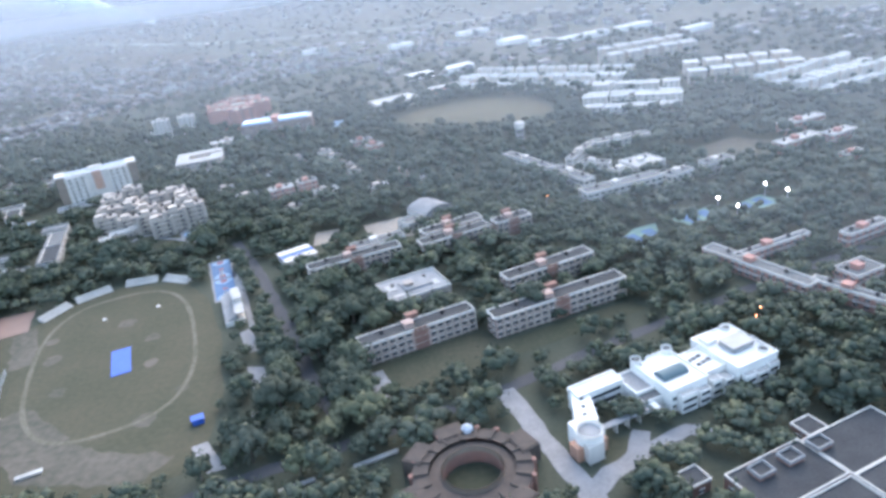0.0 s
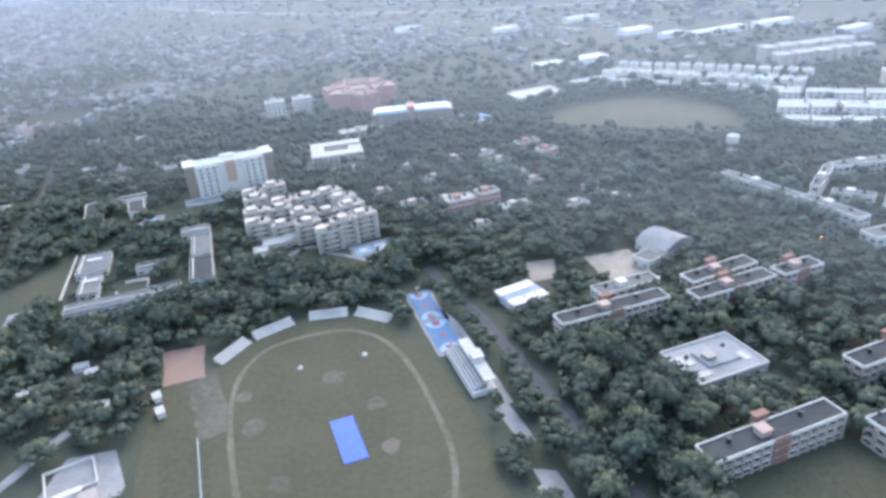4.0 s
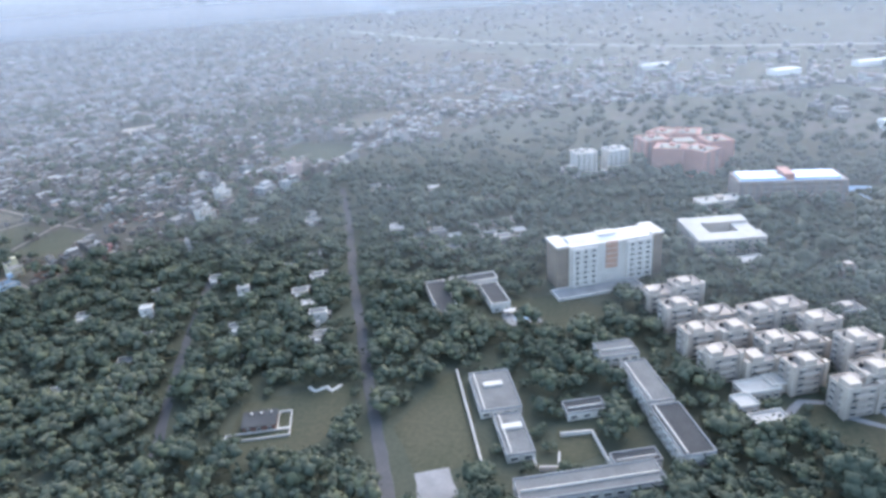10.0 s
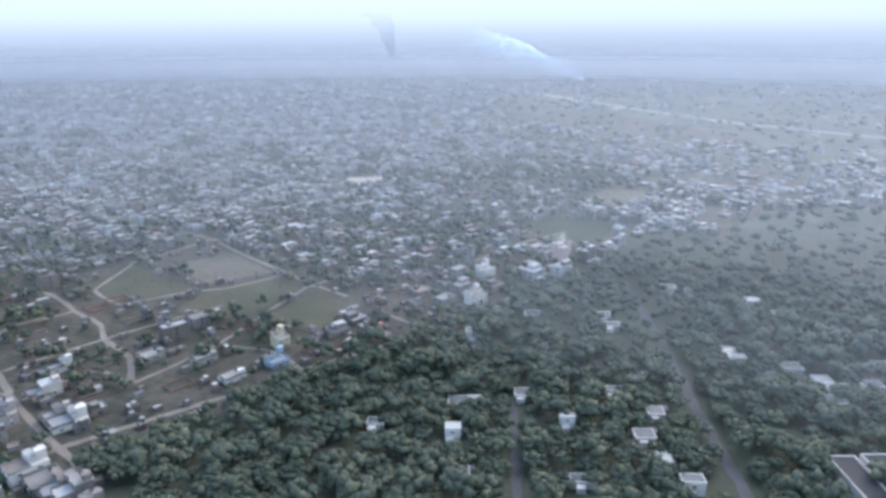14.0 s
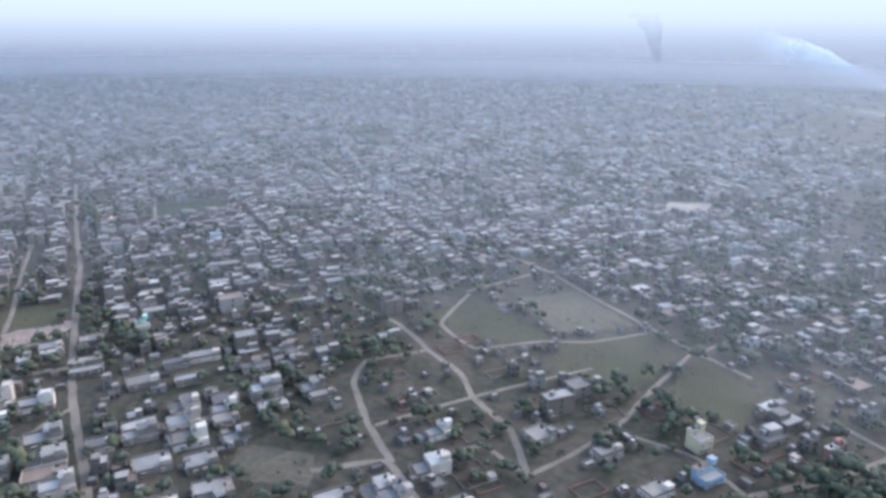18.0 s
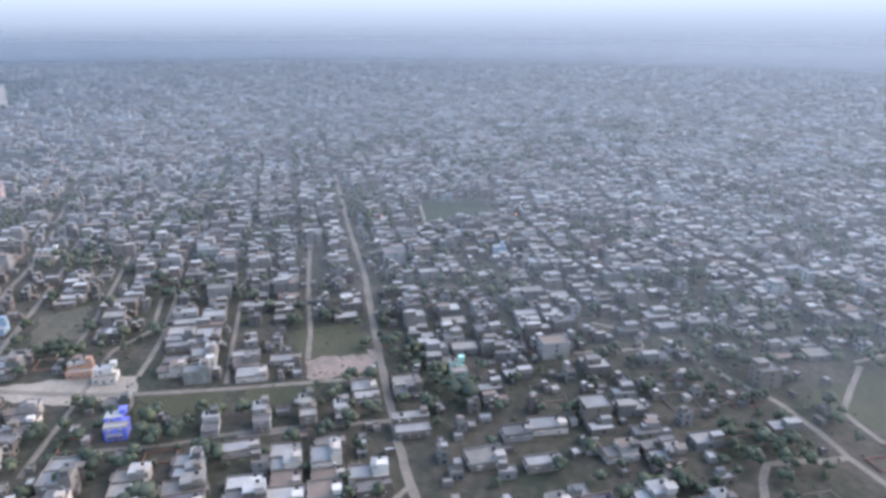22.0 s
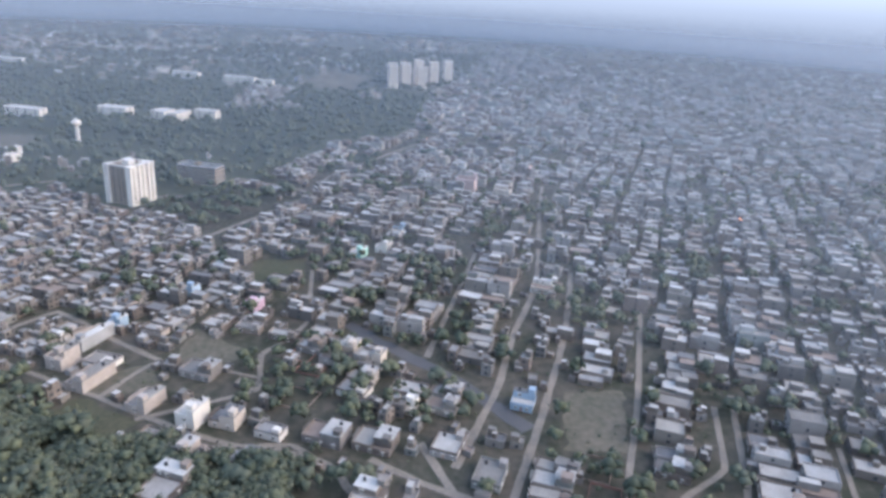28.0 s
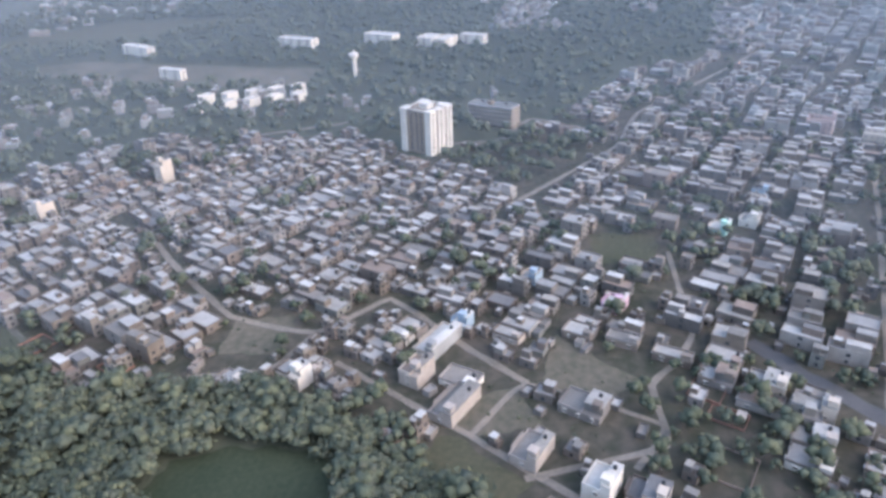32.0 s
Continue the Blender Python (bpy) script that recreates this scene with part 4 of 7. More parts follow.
part("core", boxes((-3.6, -9.2, 9, 3.6, -8.5, 24.6)), M["orange"], slab, "orange stair core")
part("roof", boxes((-26.5, -9, 24, 26.5, 8.6, 24.5)), M["white"], slab)
bm = bmesh.new()
for u in (-25, 25):
    for v, z in ((-7, 24.5), (0, 26.6), (7, 24.5)):
        bm.verts.new((u, v, z))
bm.verts.ensure_lookup_table()
for f in ((0, 1, 4, 3), (1, 2, 5, 4), (0, 2, 1), (3, 4, 5)):
    bm.faces.new([bm.verts[i] for i in f])
part("ridge_roof", bm, M["metal"], slab)
part("lift_house", boxes((-5, -2, 24.5, 5, 4, 26.6), (-5.5, -2.5, 26.6, 5.5, 4.5, 26.9)), M["white"], slab)
for s in range(8):
    part("floor_band", boxes((-5.6, -9.5, s * 3 + 2.5, 5.6, -9.15, s * 3 + 2.75)), M["white"], slab)
for cx in (-17, 17):
    windows(slab, 15, 21.2, 7, 3.05, 5, (2.0, 1.5), "s", 1.6, cx=cx, cy=0)
windows(slab, 50, 16.2, 7, 3.05, 7, (2.0, 1.5), "n", 1.6, cy=-0.1)
part("terrace_wall", ring(-38, -22, 14, -9, 0, 1.6, 0.6), M["white"], slab)
part("terrace", boxes((-37.4, -21.4, 0, 13.4, -9.6, 1.0)), M["paving"], slab)
claim(rect(-279, 578, 72, 24, radians(24)), 3)
claim(rect(-284, 563, 54, 16, radians(24)), 3)

# flats
FLATS = dict(name="flat_block", wall="greige", roof="greige", trim="cream", label="weathered cream block of terraced flats", category="flats", group="terraced flats", storey=3.1, bay=4.7, size=(2.0, 1.6))
for i, (x, y, n) in enumerate(((-254, 541, 3), (-240, 545, 4), (-247, 521, 4), (-229, 520, 3), (-241, 497, 4), (-226, 500, 4), (-235, 478, 4), (-220, 480, 3), (-212, 517, 4), (-198, 524, 4), (-210, 491, 4), (-204, 473, 4), (-187, 511, 4), (-179, 489, 5), (-196, 496, 3), (-189, 459, 4), (-170, 472, 5), (-181, 465, 5))):
    f = block(cx=x, cy=y, L=14, W=10.5, storeys=n, bands=False, **FLATS)
    H = n * 3.1
    part("terrace_room", boxes((-6.8 + (i % 3) * 2, -5, H, -1.5 + (i % 3) * 2, 1, H + 3.2)), M["cream"], f)
    for s in (-1, 1):
        part("corner_shaft", boxes((min(s * 6, s * 7.8), -5.8, 0, max(s * 6, s * 7.8), -3, H + 1.6)), M["cream"], f)
    for s in range(1, n):
        part("balcony", boxes((-3.6, -6.6, s * 3.1 - 0.2, 3.6, -5.25, s * 3.1 + 0.9)), M["cream"], f)
for x, y, L, W, h, mat in ((-222, 466, 16, 9, 4, "cream"), (-229, 455, 8, 8, 4, "pinkbrick"), (-213, 471, 10, 8, 4.4, "pinkbrick"), (-222, 446, 14, 7, 3, "greige")):
    block("gate_house", x, y, L, W, 1, storey=h, wall="cream", roof="paleroof", label="low gate house with a pinkish roof", category="building", bay=4, extra=False)
pool = thing("skating_rink", -164, 455, GRID, "blue and white rink beside the flats", "rink")
part("slab", boxes((-13, -9, 0, 13, 9, 0.25)), M["paving"], pool)
for u in (-6, 6):
    part("painted_panel", boxes((u - 4.6, -5, 0.25, u + 4.6, 5, 0.3)), M["courtpale"], pool)
    part("painted_oval", drum(bmesh.new(), u, 0, 0.3, 0.34, 2.6, 2.6, 16), M["white"], pool)
claim(rect(-164, 455, 28, 20, GRID), 3)
ribbon("path", [(-214, 452), (-206, 462), (-196, 462), (-192, 454), (-180, 448), (-160, 436), (-150, 430)], 3, M["paving"], 0.13, "curving paved path before the flats", "path")

# behind: residences and institute
for i, (x, y) in enumerate(((-232, 812), (-220, 836), (-201, 834), (-183, 806), (-199, 776), (-221, 784), (-208, 806))):
    f = block("brick_residence", x, y, 24, 22, 7 if i < 6 else 6, wall="pinkbrick", roof="pinkbrick", trim="pinkbrick", storey=3.0, label="pink sandstone residence tower of a clustered group", category="residence", group="sandstone residence", bay=8, size=(2.0, 1.6), bands=False, sides="sw" if i in (0, 4, 5) else "s", angle=GRID + i * 0.5)
    part("roof_terrace", boxes((-8, -7, 21, 8, 7, 21.6 - 2.9 * (i == 6))), M["sand"], f)
for x, y in ((-290, 782), (-264, 790)):
    f = block("white_flats", x, y, 18, 15, 6, wall="white", roof="paleroof", storey=3.0, label="white six-storey block of flats", category="flats", group="white twin flats", bay=4, size=(1.6, 1.5), sides="sw", bands=False)
    for s in range(1, 6):
        part("balcony", boxes((-4, -8.8, s * 3 - 0.2, 4, -7.6, s * 3 + 0.8)), M["white"], f)
block("white_annex", -300, 772, 16, 12, 2, wall="white", roof="paleroof", label="low white annex beside the twin flats", category="building", bay=4)
block("white_annex", -272, 770, 30, 9, 1, wall="white", roof="paleroof", label="low white arcade before the twin flats", category="building", bay=4)
inst = block("institute", -149, 716, 72, 26, 5, wall="hostel", trim="hostel", roof="paleroof", storey=3.1, label="long brown institute with pale blue roofs", category="institute", bay=5, size=(2.6, 1.4), sides="sw", angle=radians(4))
for u in (-19, 17):
    part("metal_roof", boxes((u - 15, -9, 15.5, u + 15, 9, 17.6)), M["bluemetal"], inst, "pale blue metal roof")
part("roof_house", boxes((-5, -8, 15.5, 2, 10, 20)), M["pinkbrick"], inst)
block("institute_annex", -195, 694, 38, 12, 2, wall="cream", roof="paleroof", label="low cream annex before the institute", category="building", bay=5)
patch("blue_court", [(-108, 742), (-84, 740), (-70, 718), (-95, 712)], M["courtpale"], 0.3, "pale blue sports court", "court")
quad = thing("courtyard_block", -208, 630, radians(12), "cream courtyard block with stepped pale roofs", "residence")
for x0, y0, x1, y1, h in ((-20, -19, 20, -8, 9.6), (-20, 9, 20, 19, 9.6), (-20, -8, -10, 9, 9.6), (10, -8, 20, 9, 8)):
    part("wing", boxes((x0, y0, 0, x1, y1, h)), M["cream"], quad)
    part("wing_roof", boxes((x0 - 0.4, y0 - 0.4, h, x1 + 0.4, y1 + 0.4, h + 0.5)), M["paleroof"], quad)
windows(quad, 40, 38.2, 3, 3.1, 4, (1.8, 1.5), "sw")
claim(rect(-208, 630, 44, 42, radians(12)), 3)
block("low_house", -198, 596, 18, 9, 1, wall="white", roof="paleroof", label="low white house beneath trees", category="house", bay=4, extra=False)

# school
SCHOOL = dict(name="school_wing", roof="greyroof", wall="white", trim="concrete", label="low white school wing with a stained grey roof", category="school", group="school wings", bay=4.2, size=(2.4, 1.5), storey=3.6, up=0.6, extra=False, angle=radians(18))
for x, y, L, W, n, roof in ((-328, 455, 17, 28, 1, "greyroof"), (-317.5, 427, 10.5, 25, 1, "greyroof"), (-277, 486, 17, 12, 2, "greyroof"), (-266, 462, 11, 30, 2, "greyroof"), (-256, 431, 12, 30, 2, "darkroof"), (-289.5, 399.5, 50, 11, 2, "greyroof"), (-273, 417.5, 17, 7, 1, "darkroof"), (-291, 447, 16, 8, 1, "darkroof")):
    w = dict(SCHOOL)
    w["roof"] = roof
    wing = block(cx=x, cy=y, L=L, W=W, storeys=n, **w)
    H = n * 3.6
    part("roof_kerb", boxes((-L / 2 + 1.6, -W / 2 + 1, H, -L / 2 + 2.1, W / 2 - 1, H + 0.9)) if W > L else boxes((-L / 2 + 1, -1.2, H, L / 2 - 1, -0.8, H + 0.9)), M["white"], wing, "white upstand along the roof")
    if W > 20 and n == 1:
        part("roof_light", boxes((-4, 2, H, 4, 5, H + 1.0)), M["white"], wing, "pale raised roof light")
for p, q in (((-347, 472), (-328, 412)), ((-300, 431), (-288, 434)), ((-288, 434), (-282, 416)), ((-281, 421), (-266, 425)), ((-313, 429), (-308, 412)), ((-307, 411), (-300, 412)), ((-300, 412), (-300, 420))):
    a, b = Vector(p), Vector(q)
    w = thing("boundary_wall", *((a + b) / 2), math.atan2((b - a).y, (b - a).x), "long low white wall round the school court", "wall")
    n = (b - a).length
    part("wall", boxes((-n / 2, -0.25, 0, n / 2, 0.25, 1.7)), M["white"], w)
    part("coping", boxes((-n / 2, -0.4, 1.7, n / 2, 0.4, 1.85)), M["paleroof"], w)
    claim(rect(*((a + b) / 2), n, 3, math.atan2((b - a).y, (b - a).x)), 3)
patch("yard", [(-352, 405), (-340, 409), (-330, 388), (-338, 378), (-346, 386)], M["paving"], 0.1, "pale concrete yard by the avenue", "yard")
patch("court", [(-302, 436), (-286, 436), (-285, 422), (-299, 412)], M["grass"], 0.1, "green court inside the school", "lawn")
for x, y, L, W in ((-366, 538, 11, 38), (-352, 561, 26, 9), (-338, 543, 10, 26)):
    block("u_shaped_house", x, y, L, W, 1, storey=4.8, angle=radians(23), wall="white", roof="darkroof", label="white walled house round three sides of a court", category="house", group="court house wings", bay=4, extra=False, bands=False)
basin = thing("swimming_pool", -322, 525, radians(20), "small pale blue pool in a paved terrace", "pool")
part("paving", boxes((-9, -7, 0, 9, 7, 0.4)), M["paving"], basin)
part("water", boxes((-3.5, -2.5, 0.4, 4.5, 3, 0.45)), M["courtpale"], basin)
part("awning", boxes((-8, 3.5, 2.6, -1, 7, 2.9), (-7.8, 3.7, 0, -7.5, 4, 2.6), (-1.5, 6.5, 0, -1.2, 6.8, 2.6)), M["white"], basin)
claim(rect(-322, 525, 22, 18, radians(20)), 3)
hut = thing("garden_house", -421, 426, radians(18), "low brown garden house with white terrace walls", "house")
part("wall", boxes((-7, -4, 0, 6, 6, 3)), M["brick"], hut)
part("roof", boxes((-7.6, -4.6, 3, 6.6, 6.6, 3.3)), M["darkroof"], hut)
part("terrace_wall", ring(-14, -9, 12, -4.2, 0, 0.9, 0.4), M["white"], hut)
part("step_wall", ring(6.5, -4, 12, 8, 0, 0.9, 0.4), M["white"], hut)
for u in (-4, 0, 4):
    part("urn", drum(drum(bmesh.new(), u, 4, 3.3, 4.1, 0.35, 0.6, 10), u, 4, 4.1, 4.3, 0.6, 0.4, 10), M["white"], hut)
windows(hut, 13, 8.4, 1, 3, 4, (1.6, 1.3), "s", 0, cx=-0.5, cy=0.2)
claim(rect(-421, 426, 30, 22, radians(18)), 3)
hedge = [(-411, 455), (-407, 452), (-403, 456), (-400, 453), (-397, 458)]
ribbon("hedge_border", hedge, 1.6, M["white"], 0.5, "wavy white kerb of a flower bed", "kerb")

# houses among the trees
BUNGALOW = dict(name="bungalow", storey=3.1, label="small white bungalow half hidden by trees", category="bungalow", group="bungalows in the woods", bay=6, size=(1.4, 1.3), up=0.5, bands=False, extra=False, claim_grow=0, code=6)
for i, (x, y) in enumerate(((-528, 514), (-509, 465), (-515, 488), (-468, 503), (-455, 481), (-448, 567), (-428, 515), (-421, 497), (-488, 632), (-492, 675), (-534, 659), (-526, 437), (-491, 437), (-461, 599), (-450, 545), (-470, 580), (-529, 545), (-510, 560), (-556, 614), (-485, 660), (-440, 530), (-564, 509), (-554, 467), (-536, 541), (-484, 543), (-552, 603), (-516, 614))):
    b = block(cx=x, cy=y, L=6.5 + i % 4 * 1.2, W=5.5 + i % 3, storeys=1 + (i % 6 == 0), wall="white" if i % 3 == 0 else "greige", roof="greyroof" if i % 4 else "paleroof", **BUNGALOW)
    if i % 3 == 0:
        claim(rect(x + 2, y - 8, 6, 7, GRID), 3)
    part("porch", boxes((-3, -6, 0, 0.5, -2.6, 2.6)), M["white"], b)
    part("side_wing", boxes((2.2, 2, 0, 6.5, 5.6, 2.7), (2.0, 1.8, 2.7, 6.7, 5.8, 2.85)), M["greyroof"], b)
for i, (x, y) in enumerate(((-415, 636), (-401, 631), (-388, 640), (-395, 614), (-380, 609), (-368, 617), (-362, 649), (-350, 655), (-343, 660), (-333, 642), (-341, 622), (-352, 634), (-374, 630), (-460, 740), (-444, 742), (-407, 726), (-390, 717), (-360, 714), (-419, 648), (-400, 650), (-372, 603), (-329, 628))):
    b = block("court_cottage", x, y, 8.5 + i % 3, 8 - i % 2, 1 + (i % 5 == 0), storey=3.3, wall="cream" if i % 2 else "greige", roof="paleroof" if i % 3 == 0 else "greyroof", label="low cottage with a walled court among trees", category="cottage", group="court cottages", bay=9, size=(1.4, 1.3), up=0.7, bands=False, extra=False, claim_grow=0, code=6)
    part("court_wall", ring(-4, -10, 4, -4.7, 0, 2.0, 0.3), M["cream"], b)
for i, (x, y, L, n) in enumerate(((-148, 588, 15, 1), (-113, 601, 18, 1), (-80, 579, 14, 2), (-57, 608, 18, 3), (-45, 586, 14, 3), (-90, 598, 12, 2), (-112, 499, 18, 3), (-94, 508, 14, 3), (-78, 489, 18, 2), (-142, 513, 16, 1), (-121, 516, 14, 1), (-165, 539, 13, 1), (-40, 492, 15, 1), (-14, 498, 16, 1), (-128, 560, 13, 1), (-100, 470, 12, 1), (-60, 540, 12, 1), (-24, 520, 12, 1), (-70, 560, 14, 1))):
    b = block("staff_house", x, y, L, 9, n, wall="cream" if n < 3 else "pinkbrick", roof="greyroof" if i % 2 else "paleroof", label="staff houses of one to three storeys among trees", category="house", group="staff houses", bay=6, size=(1.6, 1.4), claim_grow=0, bands=n > 1, code=6)

# far estates
def estate(name, x0, y0, x1, y1, rows, cols, L, W, n, wall, label, bay=6):
    a, b = Vector((x0, y0)), Vector((x1, y1))
    d = (b - a).normalized()
    side = Vector((d.y, -d.x))
    for r in range(rows):
        for c in range(cols):
            p = a.lerp(b, (c + 0.5) / cols) + side * (r * (W + 14)) + side * 5 * noise.noise((c * 1.7, r * 2.3, L)) + d * 3 * noise.noise((r * 1.9, c * 2.7, W))
            block(name, p.x, p.y, L * (0.8 + 0.15 * ((c + r) % 3)), W, n - (c * 2 + r) % 2, angle=math.atan2(d.y, d.x), wall=wall, roof="paleroof", trim="fresh", label=label, category="flats", group=name + "s", bay=bay, size=(1.8, 1.6), sides="s", extra=False, bands=False)


estate("estate_block", 172, 700, 256, 668, 4, 4, 20, 11, 3, "white", "white estate block of three storeys", 5)
estate("row_house", 76, 880, 240, 768, 4, 15, 8.5, 9, 3, "white", "white row house of a far estate", 0)
estate("cream_tower", 222, 862, 336, 882, 2, 5, 17, 14, 5, "cream", "cream tower of a far estate", 9)
estate("cream_tower", 270, 716, 380, 700, 2, 5, 17, 14, 5, "cream", "cream tower of a far estate", 9)
estate("row_house", 312, 640, 430, 684, 4, 10, 8.5, 9, 3, "white", "white row house of a far estate", 0)
for x, y, L, W in ((3, 924, 36, 14), (56, 942, 40, 20), (-20, 1240, 40, 18), (156, 1122, 44, 22), (192, 1066, 34, 14), (252, 1064, 90, 16), (340, 1096, 60, 16), (110, 1290, 60, 16), (-180, 1330, 46, 16), (400, 1000, 50, 14)):
    t = block("far_shed", x, y, L, W, 2, wall="fresh", roof="fresh", trim="fresh", label="far white shed with a metal roof", category="shed", group="far sheds", bay=0, extra=False, bands=False)
for x, y, L, W, wall, roof, label in ((-30, 780, 50, 30, "greige", "paleroof", "low sports hall with a pale sheet roof"), (42, 822, 62, 12, "pinkbrick", "paleroof", "low pinkish row beyond the oval")):
    block("oval_hall", x, y, L, W, 2, wall=wall, roof=roof, label=label, category="hall", bay=0, extra=False, bands=False)
lattice = thing("water_tower", 76, 547, 0, "concrete water tower on open legs above trees", "water tower")
for i in range(8):
    a = i * math.pi / 4
    part("leg", boxes((3 * math.cos(a) - 0.25, 3 * math.sin(a) - 0.25, 0, 3 * math.cos(a) + 0.25, 3 * math.sin(a) + 0.25, 17)), M["concrete"], lattice)
for z in (6, 11, 16):
    part("ring_beam", drum(drum(bmesh.new(), 0, 0, z, z + 0.5, 3.4, 3.4, 16), 0, 0, z - 0.02, z, 3.4, 3.4, 16), M["concrete"], lattice)
part("tank", drum(drum(bmesh.new(), 0, 0, 17, 21.5, 4.2, 4.2, 20), 0, 0, 21.5, 22.6, 4.2, 1, 20), M["white"], lattice)

# towers beyond the town
tower = thing("white_tower", -1424, -10, radians(-24), "white twelve-storey tower with grey recesses", "tower block")
tower.scale.z = 0.88
part("core_wall", boxes((-12, -11, 0, 11.5, 11, 35)), M["taupe"], tower)
for u0, v0, u1, v1 in ((6, -13.5, 13, -9), (6, 8, 12.6, 13), (-13, 4, -6, 13), (-3, 9, 4, 13.4), (-13, -13, -6, -8)):
    part("corner_bay", boxes((u0, v0, 0, u1, v1, 35.6)), M["white"], tower)
    part("bay_roof", boxes((u0 - 0.3, v0 - 0.3, 35.6, u1 + 0.3, v1 + 0.3, 36.2)), M["white"], tower)
part("lift_house", boxes((-3, -3, 35, 4, 4, 39)), M["white"], tower)
part("roof_ring", ring(-12.2, -11.2, 11.7, 11.2, 34.8, 36, 0.4), M["white"], tower)
for s in range(11):
    z = 2 + s * 3
    for u in (-4.8, 5):
        part("balcony", boxes((u - 1.7, 11, z, u + 1.7, 12.6, z + 1)), M["white"], tower)
        part("opening", boxes((u - 1.6, 10.9, z + 1, u + 1.6, 11.08, z + 2.5)), M["glass"], tower)
    for u in (0.5, 9.3, -9.5):
        part("opening", boxes((u - 1.3, 13.3 if abs(u) < 1 else 12.9, z + 0.9, u + 1.3, 13.46 if abs(u) < 1 else 13.06, z + 2.1)), M["glass"], tower)
    for v in (-5, 0, 4):
        part("opening", boxes((11.4, v - 1.1, z + 0.8, 11.56, v + 1.1, z + 2.1)), M["glass"], tower)
claim(rect(-1424, -10, 50, 44, radians(10)), 3)
dark = block("unfinished_block", -1488, 28, 38, 15, 5, wall="taupe", roof="greyroof", trim="concrete", angle=radians(72), storey=3.1, label="grey unfinished five-storey concrete frame", category="building", bay=4, size=(2.4, 1.9))
mush = thing("water_tower", -1617, -133, 0, "white mushroom water tower on one shaft", "water tower")
part("shaft", drum(bmesh.new(), 0, 0, 0, 20, 2.2, 2.2, 18), M["white"], mush)
part("bowl", drum(drum(drum(bmesh.new(), 0, 0, 19, 21.5, 2.4, 5, 24), 0, 0, 21.5, 24, 5, 4.9, 24), 0, 0, 24, 26, 4.9, 1.2, 24), M["white"], mush)
part("finial", drum(bmesh.new(), 0, 0, 26, 28, 0.7, 0.6, 10), M["white"], mush)
for i, (x, y, h) in enumerate(((-2168, 192, 13), (-2190, 215, 14), (-2195, 245, 13), (-2225, 214, 14), (-2250, 240, 15), (-2262, 270, 14), (-2300, 300, 14), (-2230, 190, 13))):
    t = block("apartment_tower", x, y, 20, 17, h, storey=3.0, angle=radians(8), wall="cream", roof="paleroof", label="cream apartment tower with white ribs", category="tower block", group="far apartment towers", bay=0, bands=False)
    for v in (-7, -2.5, 2.5, 7):
        part("rib", boxes((10, v - 1.1, 0, 10.6, v + 1.1, h * 3 + 1)), M["white"], t)
for x, y, L, W in ((-1758, -255, 50, 14), (-1792, -160, 40, 18), (-1782, -98, 20, 26), (-1797, -46, 30, 14), (-1775, -75, 14, 34), (-1700, -440, 30, 12), (-1690, -420, 20, 12), (-1592, -322, 30, 8), (-2178, -180, 50, 14), (-2150, -80, 60, 14), (-2120, -30, 30, 12), (-2258, -525, 60, 14)):
    claim(rect(x + 16, y + 6, L * 0.8, 22, radians(75)), 1)
    block("school_block", x, y, L, W, 3, angle=radians(75), wall="white", roof="paleroof", label="white school block in the far woods", category="school", group="far school blocks", bay=12, size=(3, 1.6), sides="se", extra=False)
for i in range(10):
    a = Vector((-1515, -240)).lerp(Vector((-1560, -170)), i % 5 / 4) + Vector((26 * (i // 5), 12 * (i // 5)))
    block("row_house", a.x, a.y, 13, 8, 2, angle=radians(-20), wall="white", roof="paleroof", label="small white row house beyond the town", category="house", group="row houses", bay=5, extra=False, bands=False)

# ---- small grounds round the field ----
for i, (mat, pts, label, cat) in enumerate((
    ("grass", [(-229, 288), (-212, 293), (-200, 261), (-217, 260)], "fenced practice ground beside the field", "field"),
    ("sand", [(-208, 253), (-198, 256), (-189, 239), (-199, 238)], "sandy long-jump pit", "court"),
    ("paving", [(-94, 270), (-86, 268), (-82, 256), (-88, 250)], "pale paved corner among trees", "yard"),
    ("paving", [(-99, 306), (-91, 283), (-96, 282), (-104, 302)], "pale path end by the pavilion", "yard"),
    ("paving", [(-105, 218), (-99, 220), (-88, 203), (-95, 201)], "concrete ramp by the field", "yard"),
    ("courtgrey", [(-400, 357), (-386, 358), (-378, 337), (-393, 337)], "faded violet-blue court under trees", "court"),
    ("courtgrey", [(-379, 366), (-366, 368), (-355, 339), (-368, 338)], "blue and white court under trees", "court"),
    ("scrub", [(-291, 355), (-277, 355), (-272, 340), (-290, 338)], "bare patch with small sheds", "yard"),
    ("scrub", [(-232, 330), (-222, 340), (-205, 300), (-215, 296)], "bare brown strip beside the field", "field"),
    ("scrub", [(-205, 250), (-190, 262), (-150, 226), (-110, 214), (-120, 200), (-170, 210)], "bare brown lower end of the field", "field"),
)):
    patch("ground_patch", pts, M[mat], 0.085 + 0.003 * i, label, cat, code=1, rough=2.4 if mat == "scrub" else 0.9)
patch("yard", [(-263, 290), (-246, 293), (-235, 274), (-234, 259), (-256, 257), (-264, 270)], M["paving"], 0.12, "pale paved yard of a half-cleared plot", "yard")
ribbon("path", [(-292, 250), (-281, 276), (-272, 302), (-262, 322)], 4.5, M["paving"], 0.125, "pale lane between trees", "path")
ruin = thing("ruined_house", -249, 271, radians(30), "half-demolished house with white walls and rubble", "house")
part("yard_wall", ring(-11, 2, 6, 18, 0, 1.3, 0.5), M["white"], ruin)
